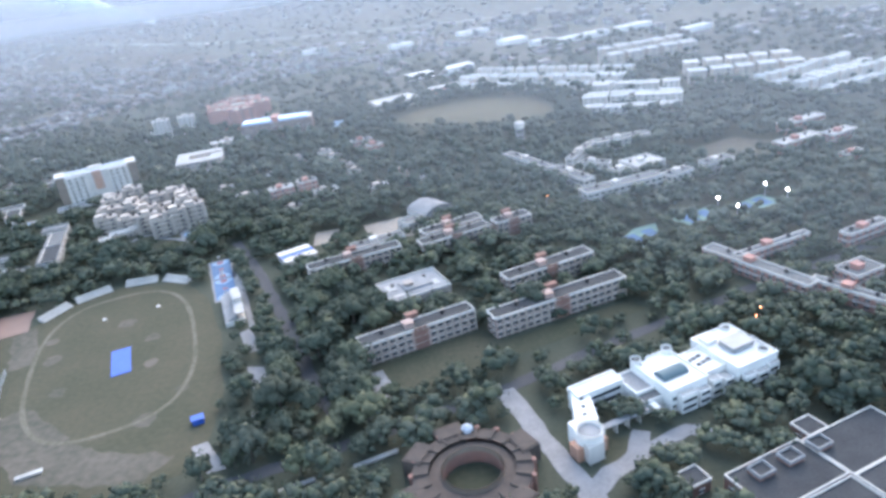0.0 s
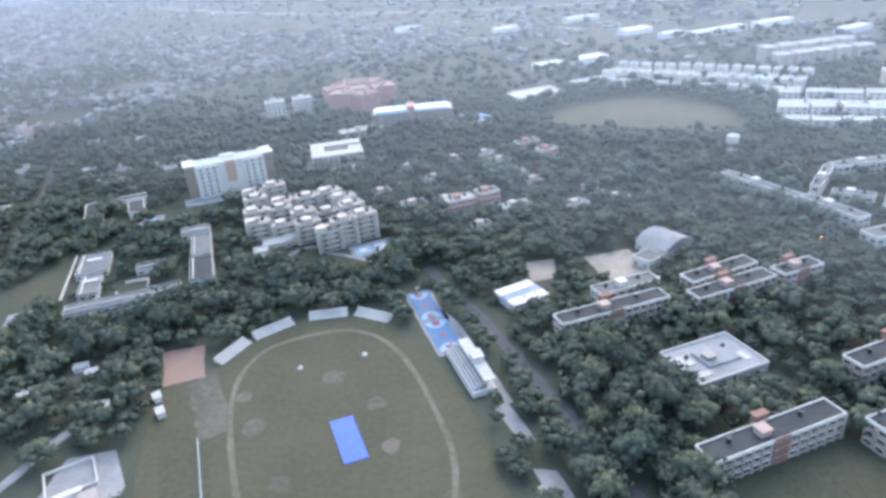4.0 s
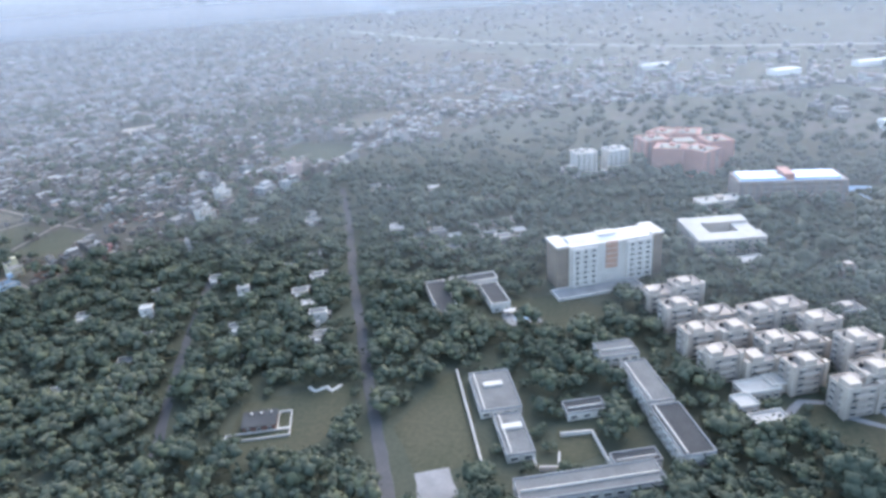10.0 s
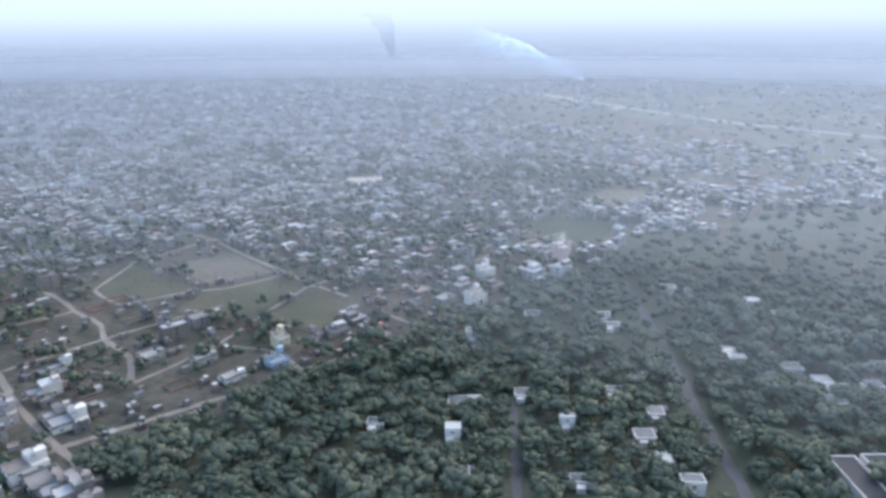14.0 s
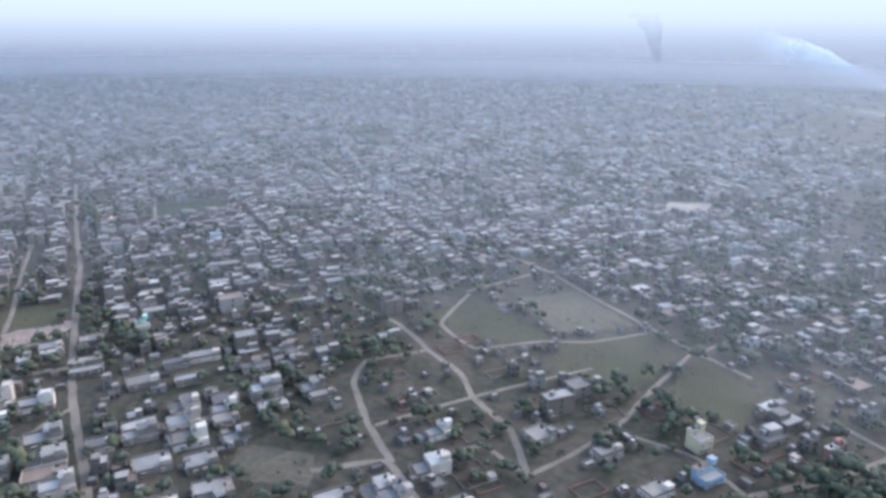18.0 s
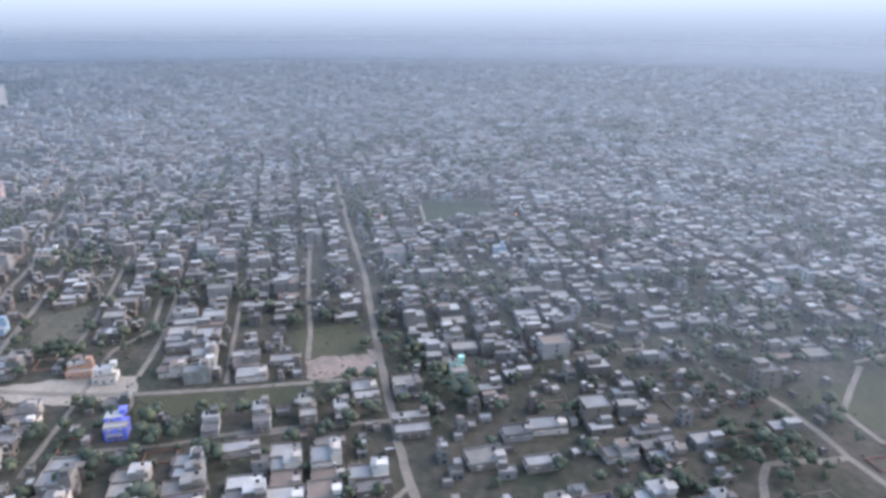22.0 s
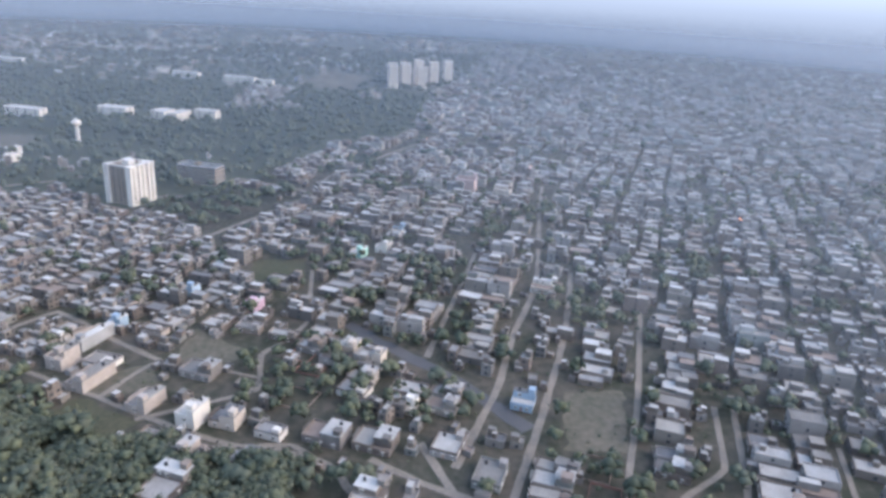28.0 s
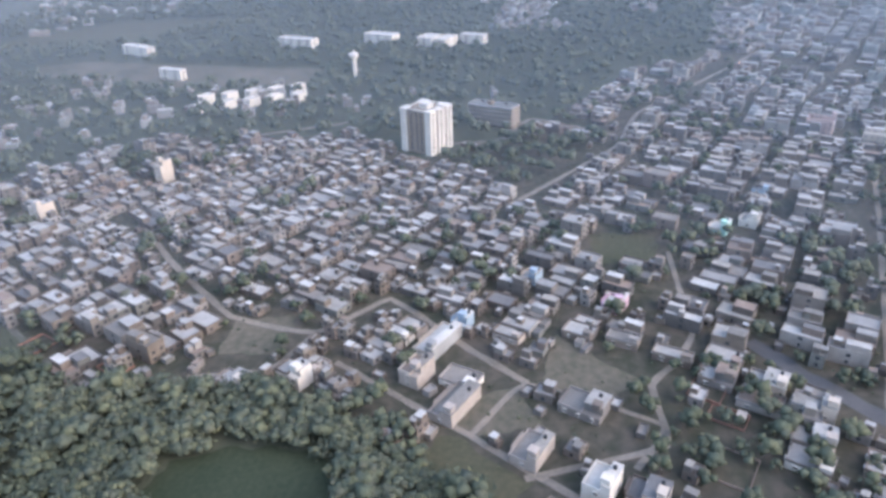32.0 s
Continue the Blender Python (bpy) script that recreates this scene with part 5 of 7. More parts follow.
part("wall", boxes((-9, -9, 0, -2, -3, 3.0), (-1, -8, 0, 5, -2, 2.4)), M["greige"], ruin)
part("roof", boxes((-9.4, -9.4, 3.0, -1.8, -2.6, 3.2)), M["concrete"], ruin)
part("canopy", boxes((-8, -1.5, 2.6, 1, 1.2, 2.85), (-7.8, -1.3, 0, -7.5, -1.0, 2.6), (0.5, -1.3, 0, 0.8, -1.0, 2.6)), M["white"], ruin)
part("water_tank", drum(bmesh.new(), -4, -6, 3.2, 4.6, 0.9, 0.85, 12), M["white"], ruin)
for k in range(22):
    u, v, w = 3 + 7 * noise.noise((k * 1.3, 2.1, 0)), -12 + 7 * noise.noise((k * 1.7, 0.4, 5)), 0.7 + 0.5 * abs(noise.noise((k, 3, 9)))
    lump = boxes((-w, -w * 0.7, 0, w, w * 0.7, w * 0.8))
    lump.transform(Matrix.Translation((u, v, 0)) @ Matrix.Rotation(k * 0.7, 4, "Z"))
    part("rubble", lump, M["brick" if k % 3 else "white"], ruin)
claim(rect(-249, 274, 26, 34, radians(30)), 3)
part("painted_fan", drum(bmesh.new(), -366, 345, 0.12, 0.16, 4.5, 4.5, 20), M["courtpale"], tagged(new("court_marking"), "pale painted half circle on the blue court", "court marking"))
ribbon("path", [(-92, 262), (-84, 252), (-80, 238), (-88, 226)], 3, M["paving"], 0.12, "pale garden path among trees", "path")
for i, (x, y, L, W, h, mat, a) in enumerate(((-241, 322, 5, 3, 2.6, "white", 120), (-236, 312, 5, 3, 2.6, "white", 120), (-213, 250, 5, 3, 2.4, "white", 110), (-106, 233, 4.5, 3.5, 2.4, "blue", 20), (-165, 214, 9, 1.6, 1.0, "white", 20), (-33, 196, 16, 1.2, 0.9, "white", 20), (-60, 188, 12, 1.2, 0.9, "white", 18), (-285, 348, 6, 4, 2.8, "white", 20), (-278, 343, 5, 4, 2.8, "concrete", 20), (-300, 330, 7, 5, 3, "greige", 20), (-262, 318, 6, 5, 3, "greige", 15))):
    t = thing("field_hut" if h > 1.5 else "low_wall", x, y, radians(a), "small hut beside the sports field" if h > 1.5 else "low white wall between shrubs", "hut" if h > 1.5 else "wall")
    part("wall", boxes((-L / 2, -W / 2, 0, L / 2, W / 2, h)), M[mat], t)
    part("roof" if h > 1.5 else "coping", boxes((-L / 2 - 0.3, -W / 2 - 0.3, h, L / 2 + 0.3, W / 2 + 0.3, h + 0.18)), M["paleroof" if mat != "blue" else "blue"], t)
    claim(rect(x, y, L + 2, W + 2, radians(a)), 3)
fence = thing("net_fence", -209, 277, radians(-70), "tall grey net fence on thin posts", "fence")
for k in range(9):
    part("post", boxes((-17 + k * 4.2, -0.08, 0, -16.84 + k * 4.2, 0.08, 3.4)), M["metal"], fence)
for z in (1.2, 2.3, 3.3):
    part("rail", boxes((-17, -0.05, z, 17, 0.05, z + 0.09)), M["metal"], fence)
for x, y in ((-185, 338), (-158, 345)):
    t = thing("sight_marker", x, y, 0, "small white marker cone on the grass", "marker")
    part("cone", drum(bmesh.new(), 0, 0, 0.08, 0.9, 1.3, 0.7, 12), M["white"], t)
# ---- trees ----
rng = np.random.default_rng(7)


def lumps(count, leaf, seed):
    """A crown: uneven lumps and loose leaf clumps round a centre, unit size. Returns points and triangles."""
    r = np.random.default_rng(seed)
    octa = np.array([(1, 0, 0), (-1, 0, 0), (0, 1, 0), (0, -1, 0), (0, 0, 1), (0, 0, -1)], float)
    tri = np.array([(0, 2, 4), (2, 1, 4), (1, 3, 4), (3, 0, 4), (2, 0, 5), (1, 2, 5), (3, 1, 5), (0, 3, 5)])
    vs, fs, base = [], [], 0
    for i in range(count):
        d = r.normal(size=3)
        d /= np.linalg.norm(d)
        d[2] = abs(d[2]) * 0.9 - 0.25
        c = d * (r.uniform(0.3, 0.76) if count < 18 else r.uniform(0.35, 0.82)) * (1, 1, 0.75)
        size = r.uniform(0.26, 0.46) * (1.25 if count < 18 else 1.0) * (1.15 if count < 10 else 1.0)
        turn = np.linalg.qr(r.normal(size=(3, 3)))[0]
        vs.append(c + (octa * r.uniform(0.7, 1.2, (6, 1))) @ turn * size * (1, 1, 0.8))
        fs.append(tri + base)
        base += 6
    for i in range(leaf):
        d = r.normal(size=3)
        d /= np.linalg.norm(d)
        c = d * r.uniform(0.75, 1.05) * (1, 1, 0.8)
        vs.append(c + r.normal(size=(3, 3)) * 0.11)
        fs.append(np.array([(0, 1, 2)]) + base)
        base += 3
    return np.concatenate(vs), np.concatenate(fs)


def join(name, points, tris, mat, label, category, smooth=True):
    me = bpy.data.meshes.new(name)
    me.vertices.add(len(points))
    me.vertices.foreach_set("co", points.astype(np.float32).ravel())
    me.loops.add(len(tris) * 3)
    me.loops.foreach_set("vertex_index", tris.astype(np.int32).ravel())
    me.polygons.add(len(tris))
    me.polygons.foreach_set("loop_start", np.arange(0, len(tris) * 3, 3, dtype=np.int32))
    me.update(calc_edges=True)
    if not smooth:
        me.shade_flat()
    me.materials.append(mat)
    return tagged(new(name, me), label, category, kind="stuff")


CROWNS = [lumps(18, 36, s) for s in range(10)]
WEEDS = [lumps(2, 3, 90 + s) for s in range(4)]
FAR_CROWNS = [lumps(6, 5, 50 + s) for s in range(5)]


def woods(name, xy, radius, crowns, label, squash=1.0):
    vs, fs, base = [], [], 0
    for (x, y), r in zip(xy, radius):
        v, f = crowns[rng.integers(len(crowns))]
        a = rng.uniform(0, 6.28)
        c, s = math.cos(a), math.sin(a)
        h = r * rng.uniform(0.85, 1.25) * squash
        lift = h * rng.uniform(0.75, 1.15)
        vs.append(np.stack([x + (v[:, 0] * c - v[:, 1] * s) * r, y + (v[:, 0] * s + v[:, 1] * c) * r, v[:, 2] * h + lift], 1))
        fs.append(f + base)
        base += len(v)
    return join(name, np.concatenate(vs), np.concatenate(fs), M["leaf_far" if "far" in name or "horizon" in name else "leaf"], label, "trees")


def scatter(x0, y0, x1, y1, step, jitter=0.45):
    gx, gy = np.meshgrid(np.arange(x0, x1, step), np.arange(y0, y1, step), indexing="ij")
    gx = gx + rng.uniform(-jitter, jitter, gx.shape) * step
    gy = gy + rng.uniform(-jitter, jitter, gy.shape) * step
    return gx.ravel(), gy.ravel()


def make_tree(seed):
    """A broadleaf tree: tapered trunk, limbs, and a crown of uneven clumps."""
    r = random.Random(seed)
    t = new("tree")
    bm = bmesh.new()
    drum(bm, 0, 0, -0.3, 4.6, 0.42, 0.24, 8)
    for k in range(5):
        a = k * 1.257 + r.uniform(-0.3, 0.3)
        lean = Matrix.Translation((0, 0, r.uniform(2.6, 4.2))) @ Matrix.Rotation(a, 4, "Z") @ Matrix.Rotation(r.uniform(0.5, 0.9), 4, "Y")
        limb = bmesh.new()
        drum(limb, 0, 0, 0, r.uniform(3, 4.5), 0.17, 0.05, 6)
        limb.transform(lean)
        me = bpy.data.meshes.new("limb")
        limb.to_mesh(me)
        limb.free()
        bm.from_mesh(me)
        bpy.data.meshes.remove(me)
    part("trunk", bm, M["bark"], t)
    v, f = lumps(34, 90, 200 + seed)
    me = bpy.data.meshes.new("crown")
    me.from_pydata([(p[0] * 5, p[1] * 5, p[2] * 5.2 + 5.6) for p in v], [], [tuple(int(i) for i in g) for g in f])
    me.materials.append(M["leaf_tree"])
    me.shade_smooth()
    part("crown", me, None, t)
    return tagged(t, "dense broadleaf tree with a dark green crown", "tree", "campus trees")


def place_woods():
    x, y = scatter(-1200, -120, 340, 800, 7.7)
    near_count = len(x)
    r = rng.uniform(3.8, 6.6, len(x)) * rng.choice([0.7, 0.85, 1, 1, 1.2, 1.35], len(x))
    fx, fy = scatter(-2900, -780, 560, 1060, 15.5)
    outer = (fx < -1200) | (fx > 340) | (fy < -120) | (fy > 800)
    x, y = np.concatenate([x, fx[outer]]), np.concatenate([y, fy[outer]])
    r = np.concatenate([r, rng.uniform(4.5, 8, outer.sum())])
    free = (taken(x, y) == 0) & ~(inside(TOWN_EDGE, x, y) & ~wooded(x, y))
    clear = np.array([noise.noise((a * 0.011, b * 0.011, 2.5)) for a, b in zip(x, y)])
    open_land = (x > 150) & (y > 560) | (y > 880) | (x < -2050)
    keep = free & (rng.uniform(size=x.shape) < np.clip(0.98 + 0.8 * (clear + 0.3), 0.4, 0.97) * np.where(open_land, np.where(x > -600, 0.6, 0.6), 1))
    unseen = inside([(600, -800), (600, -60), (60, 60), (-150, 100), (-300, 190), (-480, 220), (-700, 210), (-900, 90), (-1000, -50), (-1080, -330), (-1250, -800)], x, y)
    keep &= ~unseen | (rng.uniform(size=x.shape) < 0.12)
    x, y, r = x[keep], y[keep], r[keep]
    # crowns keep off roads and roofs
    for k in range(3):
        over = np.zeros(len(x), bool)
        for a in np.linspace(0, 2 * math.pi, 10, endpoint=False):
            over |= np.isin(taken(x + 0.6 * r * math.cos(a), y + 0.6 * r * math.sin(a)), (1, 4, 5)) | (taken(x + 0.4 * r * math.cos(a), y + 0.4 * r * math.sin(a)) == 3) | (taken(x + 0.28 * r * math.cos(a), y + 0.28 * r * math.sin(a)) == 2)
        if k < 2:
            r = np.where(over, r * 0.7, r)
    x, y, r = x[~over], y[~over], r[~over]
    gx, gy = scatter(-1180, -160, -1000, 200, 6.4)
    ok = (inside(GROVE, gx, gy) | inside(RIM_WOOD, gx, gy)) & np.isin(taken(gx, gy), (0,))
    x, y, r = np.concatenate([x, gx[ok]]), np.concatenate([y, gy[ok]]), np.concatenate([r, rng.uniform(4.2, 6.8, ok.sum())])
    hero = inside([(-110, 190), (-60, 330), (30, 330), (100, 290), (70, 235), (20, 195)], x, y) | inside([(-360, 360), (-345, 400), (-250, 395), (-235, 370), (-300, 350)], x, y) | inside([(-215, 400), (-205, 425), (-140, 425), (-140, 405)], x, y)
    picked = np.flatnonzero(hero)[:170]
    hero[:] = False
    hero[picked] = True
    kinds = [make_tree(s) for s in range(6)]
    for n, k in enumerate(picked):
        size = r[k] / 5 * 1.1
        m = pose(x[k], y[k], 0, 0, 0, rng.uniform(0, 360)) @ Matrix.Diagonal((size, size, size * rng.uniform(0.9, 1.25), 1))
        if n < 6:
            kinds[n].matrix_basis = m
        else:
            o = copy_thing(kinds[n % 6], Matrix())
            o.matrix_basis = m
    near = (np.min([np.hypot(x - px, y - py) for px, py in ((0, 0), (-160, 130), (-330, 230), (-480, 280), (-880, 200), (-960, 115), (-1000, 20))], axis=0) < 370) & ~hero
    far = ~near & ~hero
    woods("woods", np.stack([x, y], 1)[near], r[near], CROWNS, "dense dark green broadleaf woods", 0.92)
    woods("far_woods", np.stack([x, y], 1)[far], r[far], FAR_CROWNS, "distant dark green woods")
    print("trees", len(x), near.sum())

# ---- town: tracks and open plots ----
TOWN = radians(-21.0)
TRACK = dict(mat=M["dust"], label="pale dusty track through the town", category="track")
for i, (pts, w) in enumerate((
    ([(-800, 362), (-830, 373), (-906, 397), (-1007, 438), (-1115, 484), (-1208, 518), (-1314, 559), (-1420, 600)], 7),
    ([(-747, 465), (-776, 478), (-813, 501), (-826, 522), (-811, 555), (-850, 570), (-880, 571), (-930, 580)], 6),
    ([(-811, 555), (-778, 546), (-757, 531), (-725, 519), (-700, 497)], 6),
    ([(-774, 480), (-757, 531), (-740, 573), (-728, 600)], 4.5),
    ([(-738, 474), (-727, 501), (-699, 497), (-690, 550), (-694, 600), (-696, 657)], 4.5),
    ([(-910, 735), (-839, 719), (-789, 696), (-744, 677), (-696, 657), (-660, 646)], 5.5),
    ([(-694, 651), (-685, 692), (-660, 720)], 4),
    ([(-850, 640), (-830, 588), (-792, 575), (-768, 610), (-747, 627), (-728, 662)], 5),
    ([(-854, 642), (-839, 719)], 5),
    ([(-768, 438), (-750, 464), (-717, 452), (-694, 444), (-650, 430)], 6),
    ([(-690, 428), (-642, 511), (-627, 543), (-604, 581), (-588, 616), (-566, 634), (-554, 707)], 6),
    ([(-627, 543), (-653, 556), (-690, 551)], 4),
    ([(-618, 628), (-588, 616)], 5),
    ([(-611, 738), (-589, 808), (-560, 860)], 5),
    ([(-1110, 215), (-1072, 230), (-1071, 248), (-1041, 287), (-1023, 316), (-1003, 358), (-978, 417)], 6),
    ([(-980, 265), (-996, 273), (-1031, 291), (-1077, 313), (-1095, 337), (-1140, 352)], 4.5),
    ([(-1020, 225), (-1046, 239), (-1078, 249), (-1129, 269), (-1211, 298), (-1300, 322)], 6),
    ([(-1094, 228), (-1151, 252), (-1209, 269), (-1281, 295), (-1456, 330), (-1520, 345)], 6),
    ([(-1082, 293), (-1149, 319), (-1240, 350)], 5),
    ([(-1180, 220), (-1243, 237), (-1353, 266), (-1430, 285)], 5),
    ([(-936, 409), (-947, 388), (-964, 350), (-972, 319), (-985, 290)], 4.5),
    ([(-1090, 182), (-1107, 164), (-1106, 142), (-1119, 112), (-1139, 76), (-1155, 44), (-1170, 15)], 5),
    ([(-1139, 76), (-1171, 92), (-1157, 142), (-1134, 132)], 4),
    ([(-1171, 92), (-1191, 63), (-1220, 23), (-1188, -1), (-1193, -44), (-1237, -103), (-1280, -150)], 6),
    ([(-1123, 97), (-1147, 142), (-1179, 138), (-1196, 149), (-1217, 156), (-1244, 154), (-1290, 150)], 4.5),
    ([(-1188, -1), (-1160, -10), (-1150, -40)], 4.5),
    ([(-1330, 62), (-1342, 67), (-1447, 123), (-1532, 140), (-1698, 230), (-1780, 270)], 6),
    ([(-1380, -200), (-1416, -177), (-1470, -96), (-1506, -59), (-1540, -20)], 6),
    ([(-1435, 2), (-1450, 40), (-1505, 56), (-1472, 123)], 6),
    ([(-942, 524), (-926, 559), (-943, 570), (-965, 560)], 5),
    ([(-962, 346), (-938, 408)], 4),
    ([(-868, 344), (-875, 352), (-893, 392)], 4),
    ([(-1187, 581), (-1284, 629)], 4),
    ([(-1105, 130), (-1105, 154), (-1096, 179), (-1079, 190)], 6),
    ([(-1099, 195), (-1085, 215), (-1077, 231), (-1072, 240)], 6),
    ([(-1012, 399), (-1047, 415), (-1106, 438), (-1180, 470)], 5),
    ([(-1010, 355), (-1051, 371), (-1110, 394)], 4),
    ([(-1041, 320), (-1081, 340), (-1150, 365)], 5),
)):
    ribbon("track", pts, w * 0.56, TRACK["mat"], 0.10 + 0.004 * i, TRACK["label"], TRACK["category"])
ribbon("main_road", [(-1100, 2400), (-686, 1973), (-418, 1739), (-89, 1575), (300, 1480)], 14, M["concrete"], 0.12, "pale highway across far fields", "road")
ribbon("canal", [(-1215, 178), (-1199, 192), (-1161, 231), (-1120, 262)], 8, M["asphalt"], 0.12, "grey drainage channel between houses", "canal")
for i, (mat, pts, label) in enumerate((
    ("grass", [(-850, 585), (-842, 640), (-800, 625), (-765, 619), (-783, 590)], "green open plot in the town"),
    ("scrub", [(-821, 656), (-797, 695), (-738, 668), (-765, 625)], "bare fenced plot with heaps of earth"),
    ("grass", [(-688, 597), (-689, 651), (-654, 633), (-645, 590)], "green open plot beside the tracks"),
    ("grass", [(-760, 615), (-735, 655), (-700, 650), (-700, 600), (-740, 580)], "weedy open plot beside the tracks"),
    ("darkgrass", [(-600, 855), (-532, 815), (-520, 898), (-590, 907)], "dark green field at the town's edge"),
    ("sand", [(-870, 1000), (-829, 1027), (-820, 980), (-850, 950)], "pale bare ground in the town"),
    ("scrub", [(-581, 980), (-511, 973), (-517, 1061), (-558, 1049)], "pale stubble field beyond the houses"),
    ("darkgrass", [(-1258, 616), (-1228, 676), (-1180, 645), (-1200, 588)], "dark green walled park"),
    ("sand", [(-1070, 249), (-1057, 290), (-1041, 320), (-1022, 317), (-1030, 287), (-1052, 259)], "sandy square at a crossroads"),
    ("paleclay", [(-1013, 397), (-1004, 437), (-981, 424), (-991, 392)], "bare red earth plot"),
    ("grass", [(-1303, 108), (-1308, 144), (-1278, 146), (-1272, 118)], "grassy plot with a sandy edge"),
    ("scrub", [(-1150, 284), (-1152, 312), (-1104, 300), (-1106, 275)], "ploughed empty plots"),
    ("scrub", [(-808, 430), (-775, 447), (-760, 430), (-790, 412)], "rough open field"),
    ("grass", [(-1022, 318), (-1003, 355), (-985, 345), (-1000, 310)], "overgrown empty plots"),
    ("grass", [(-1000, 362), (-985, 395), (-972, 385), (-985, 352)], "overgrown empty plots"),
    ("grass", [(-1016, 395), (-1000, 430), (-1040, 440), (-1050, 405)], "overgrown empty plots"),
    ("grass", [(-1138, 66), (-1122, 100), (-1106, 92), (-1120, 60)], "weedy plot at the lane"),
    ("scrub", [(-1150, 60), (-1168, 88), (-1150, 100), (-1138, 78)], "bare weedy plot at the lane"),
    ("scrub", [(-1205, 100), (-1180, 135), (-1160, 120), (-1175, 98)], "bare earth between small houses"),
    ("scrub", [(-1200, -15), (-1190, -40), (-1165, -35), (-1172, -8)], "bare plot with rubble"),
    ("darkgrass", [(-1094, -23), (-1107, -21), (-1119, -2), (-1121, 26), (-1109, 43), (-1095, 41), (-1080, 25), (-1078, -10)], "open green field inside the woods"),
    ("scrub", [(-1593, -537), (-1654, -476), (-1650, -180), (-1590, -172), (-1560, -300)], "flat stubble field beyond the woods"),
    ("lawn", [(-1700, -700), (-1900, -600), (-1950, -420), (-1750, -480)], "far dry field"),
    ("scrub", [(-2150, 20), (-2100, 110), (-2300, 160), (-2400, 60)], "far pale field"),
)):
    patch("plot", pts, M[mat], 0.06 + 0.002 * i, label, "plot", code=5, rough=3.0)

GROVE = [(-1095, 99), (-1089, 135), (-1097, 163), (-1085, 172), (-1050, 165), (-1030, 120), (-1060, 60), (-1120, 40), (-1146, 0), (-1138, -60), (-1128, -60), (-1136, 0), (-1118, 66)]
RIM_WOOD = [(-1080, 172), (-1100, 130), (-1108, 95), (-1128, 60), (-1142, 10), (-1138, -60), (-1120, -90), (-1090, -60), (-1060, 20), (-1050, 120)]
WOOD = [(-1342, 62), (-1377, 29), (-1440, 40), (-1462, 52), (-1470, 110), (-1398, 92)]


def wooded(x, y):
    return inside(WOOD, x, y) | inside(GROVE, x, y)


# ---- town houses ----
def house(x, y, angle, L, W, n, wall, roof, trim, label, seed, category="house", group="", set_back=True):
    """A flat-roofed brick and plaster house with a smaller top floor, balcony, stair head and tank."""
    r = random.Random(seed)
    t = thing("house", x, y, angle, label, category, group)
    st, u, v = 3.1, L / 2, W / 2
    low = n - 1 if set_back and n > 1 else n
    H, top = low * st, n * st
    cut = r.uniform(-0.2, 0.35) * v
    body = [(-u, -v, -0.3, u, v, H)]
    if low < n:
        body.append((-u, cut, H, u * r.choice([1, 0.55]), v, top))
    part("wall", boxes(*body), M[wall], t)
    part("roof", boxes((-u + 0.25, -v + 0.25, H, u - 0.25, (cut if low < n else v) - 0.25, H + 0.06)), M[roof], t)
    part("parapet", ring(-u - 0.08, -v - 0.08, u + 0.08, (cut if low < n else v) + 0.08, H - 0.1, H + 0.9, 0.24), M[trim], t)
    if low < n:
        part("upper_roof", boxes((-u - 0.15, cut - 0.15, top, body[1][3] + 0.15, v + 0.15, top + 0.16)), M[roof], t)
    part("stair_head", boxes((u - 3.2, v - 3.4, top, u - 0.4, v - 0.4, top + 2.4), (u - 3.4, v - 3.6, top + 2.4, u - 0.2, v - 0.2, top + 2.55)), M[wall], t)
    part("water_tank", drum(drum(bmesh.new(), -u * 0.5, v * 0.6, top + 0.1, top + 1.3, 0.65, 0.65, 10), -u * 0.5, v * 0.6, top + 1.3, top + 1.55, 0.65, 0.25, 10), M["black"], t)
    if n > 1:
        part("balcony", boxes((-u * 0.7, -v - 1.1, st - 0.15, u * 0.5, -v, st), (-u * 0.7, -v - 1.1, st, u * 0.5, -v - 0.98, st + 0.9)), M[trim], t)
    part("door", boxes((-0.6, -v - 0.06, 0, 0.6, -v + 0.04, 2.1)), M["brick"], t)
    windows(t, L, W, n if low == n else low, st, 3.6, (1.3, 1.3), "s")
    windows(t, L, W, n if low == n else low, st, 5.2, (1.3, 1.3), "e")
    if low < n:
        windows(t, L * 0.5, v - cut, 1, st, 3, (1.3, 1.3), "s", H, cx=-L * 0.2, cy=(v + cut) / 2)
    return t


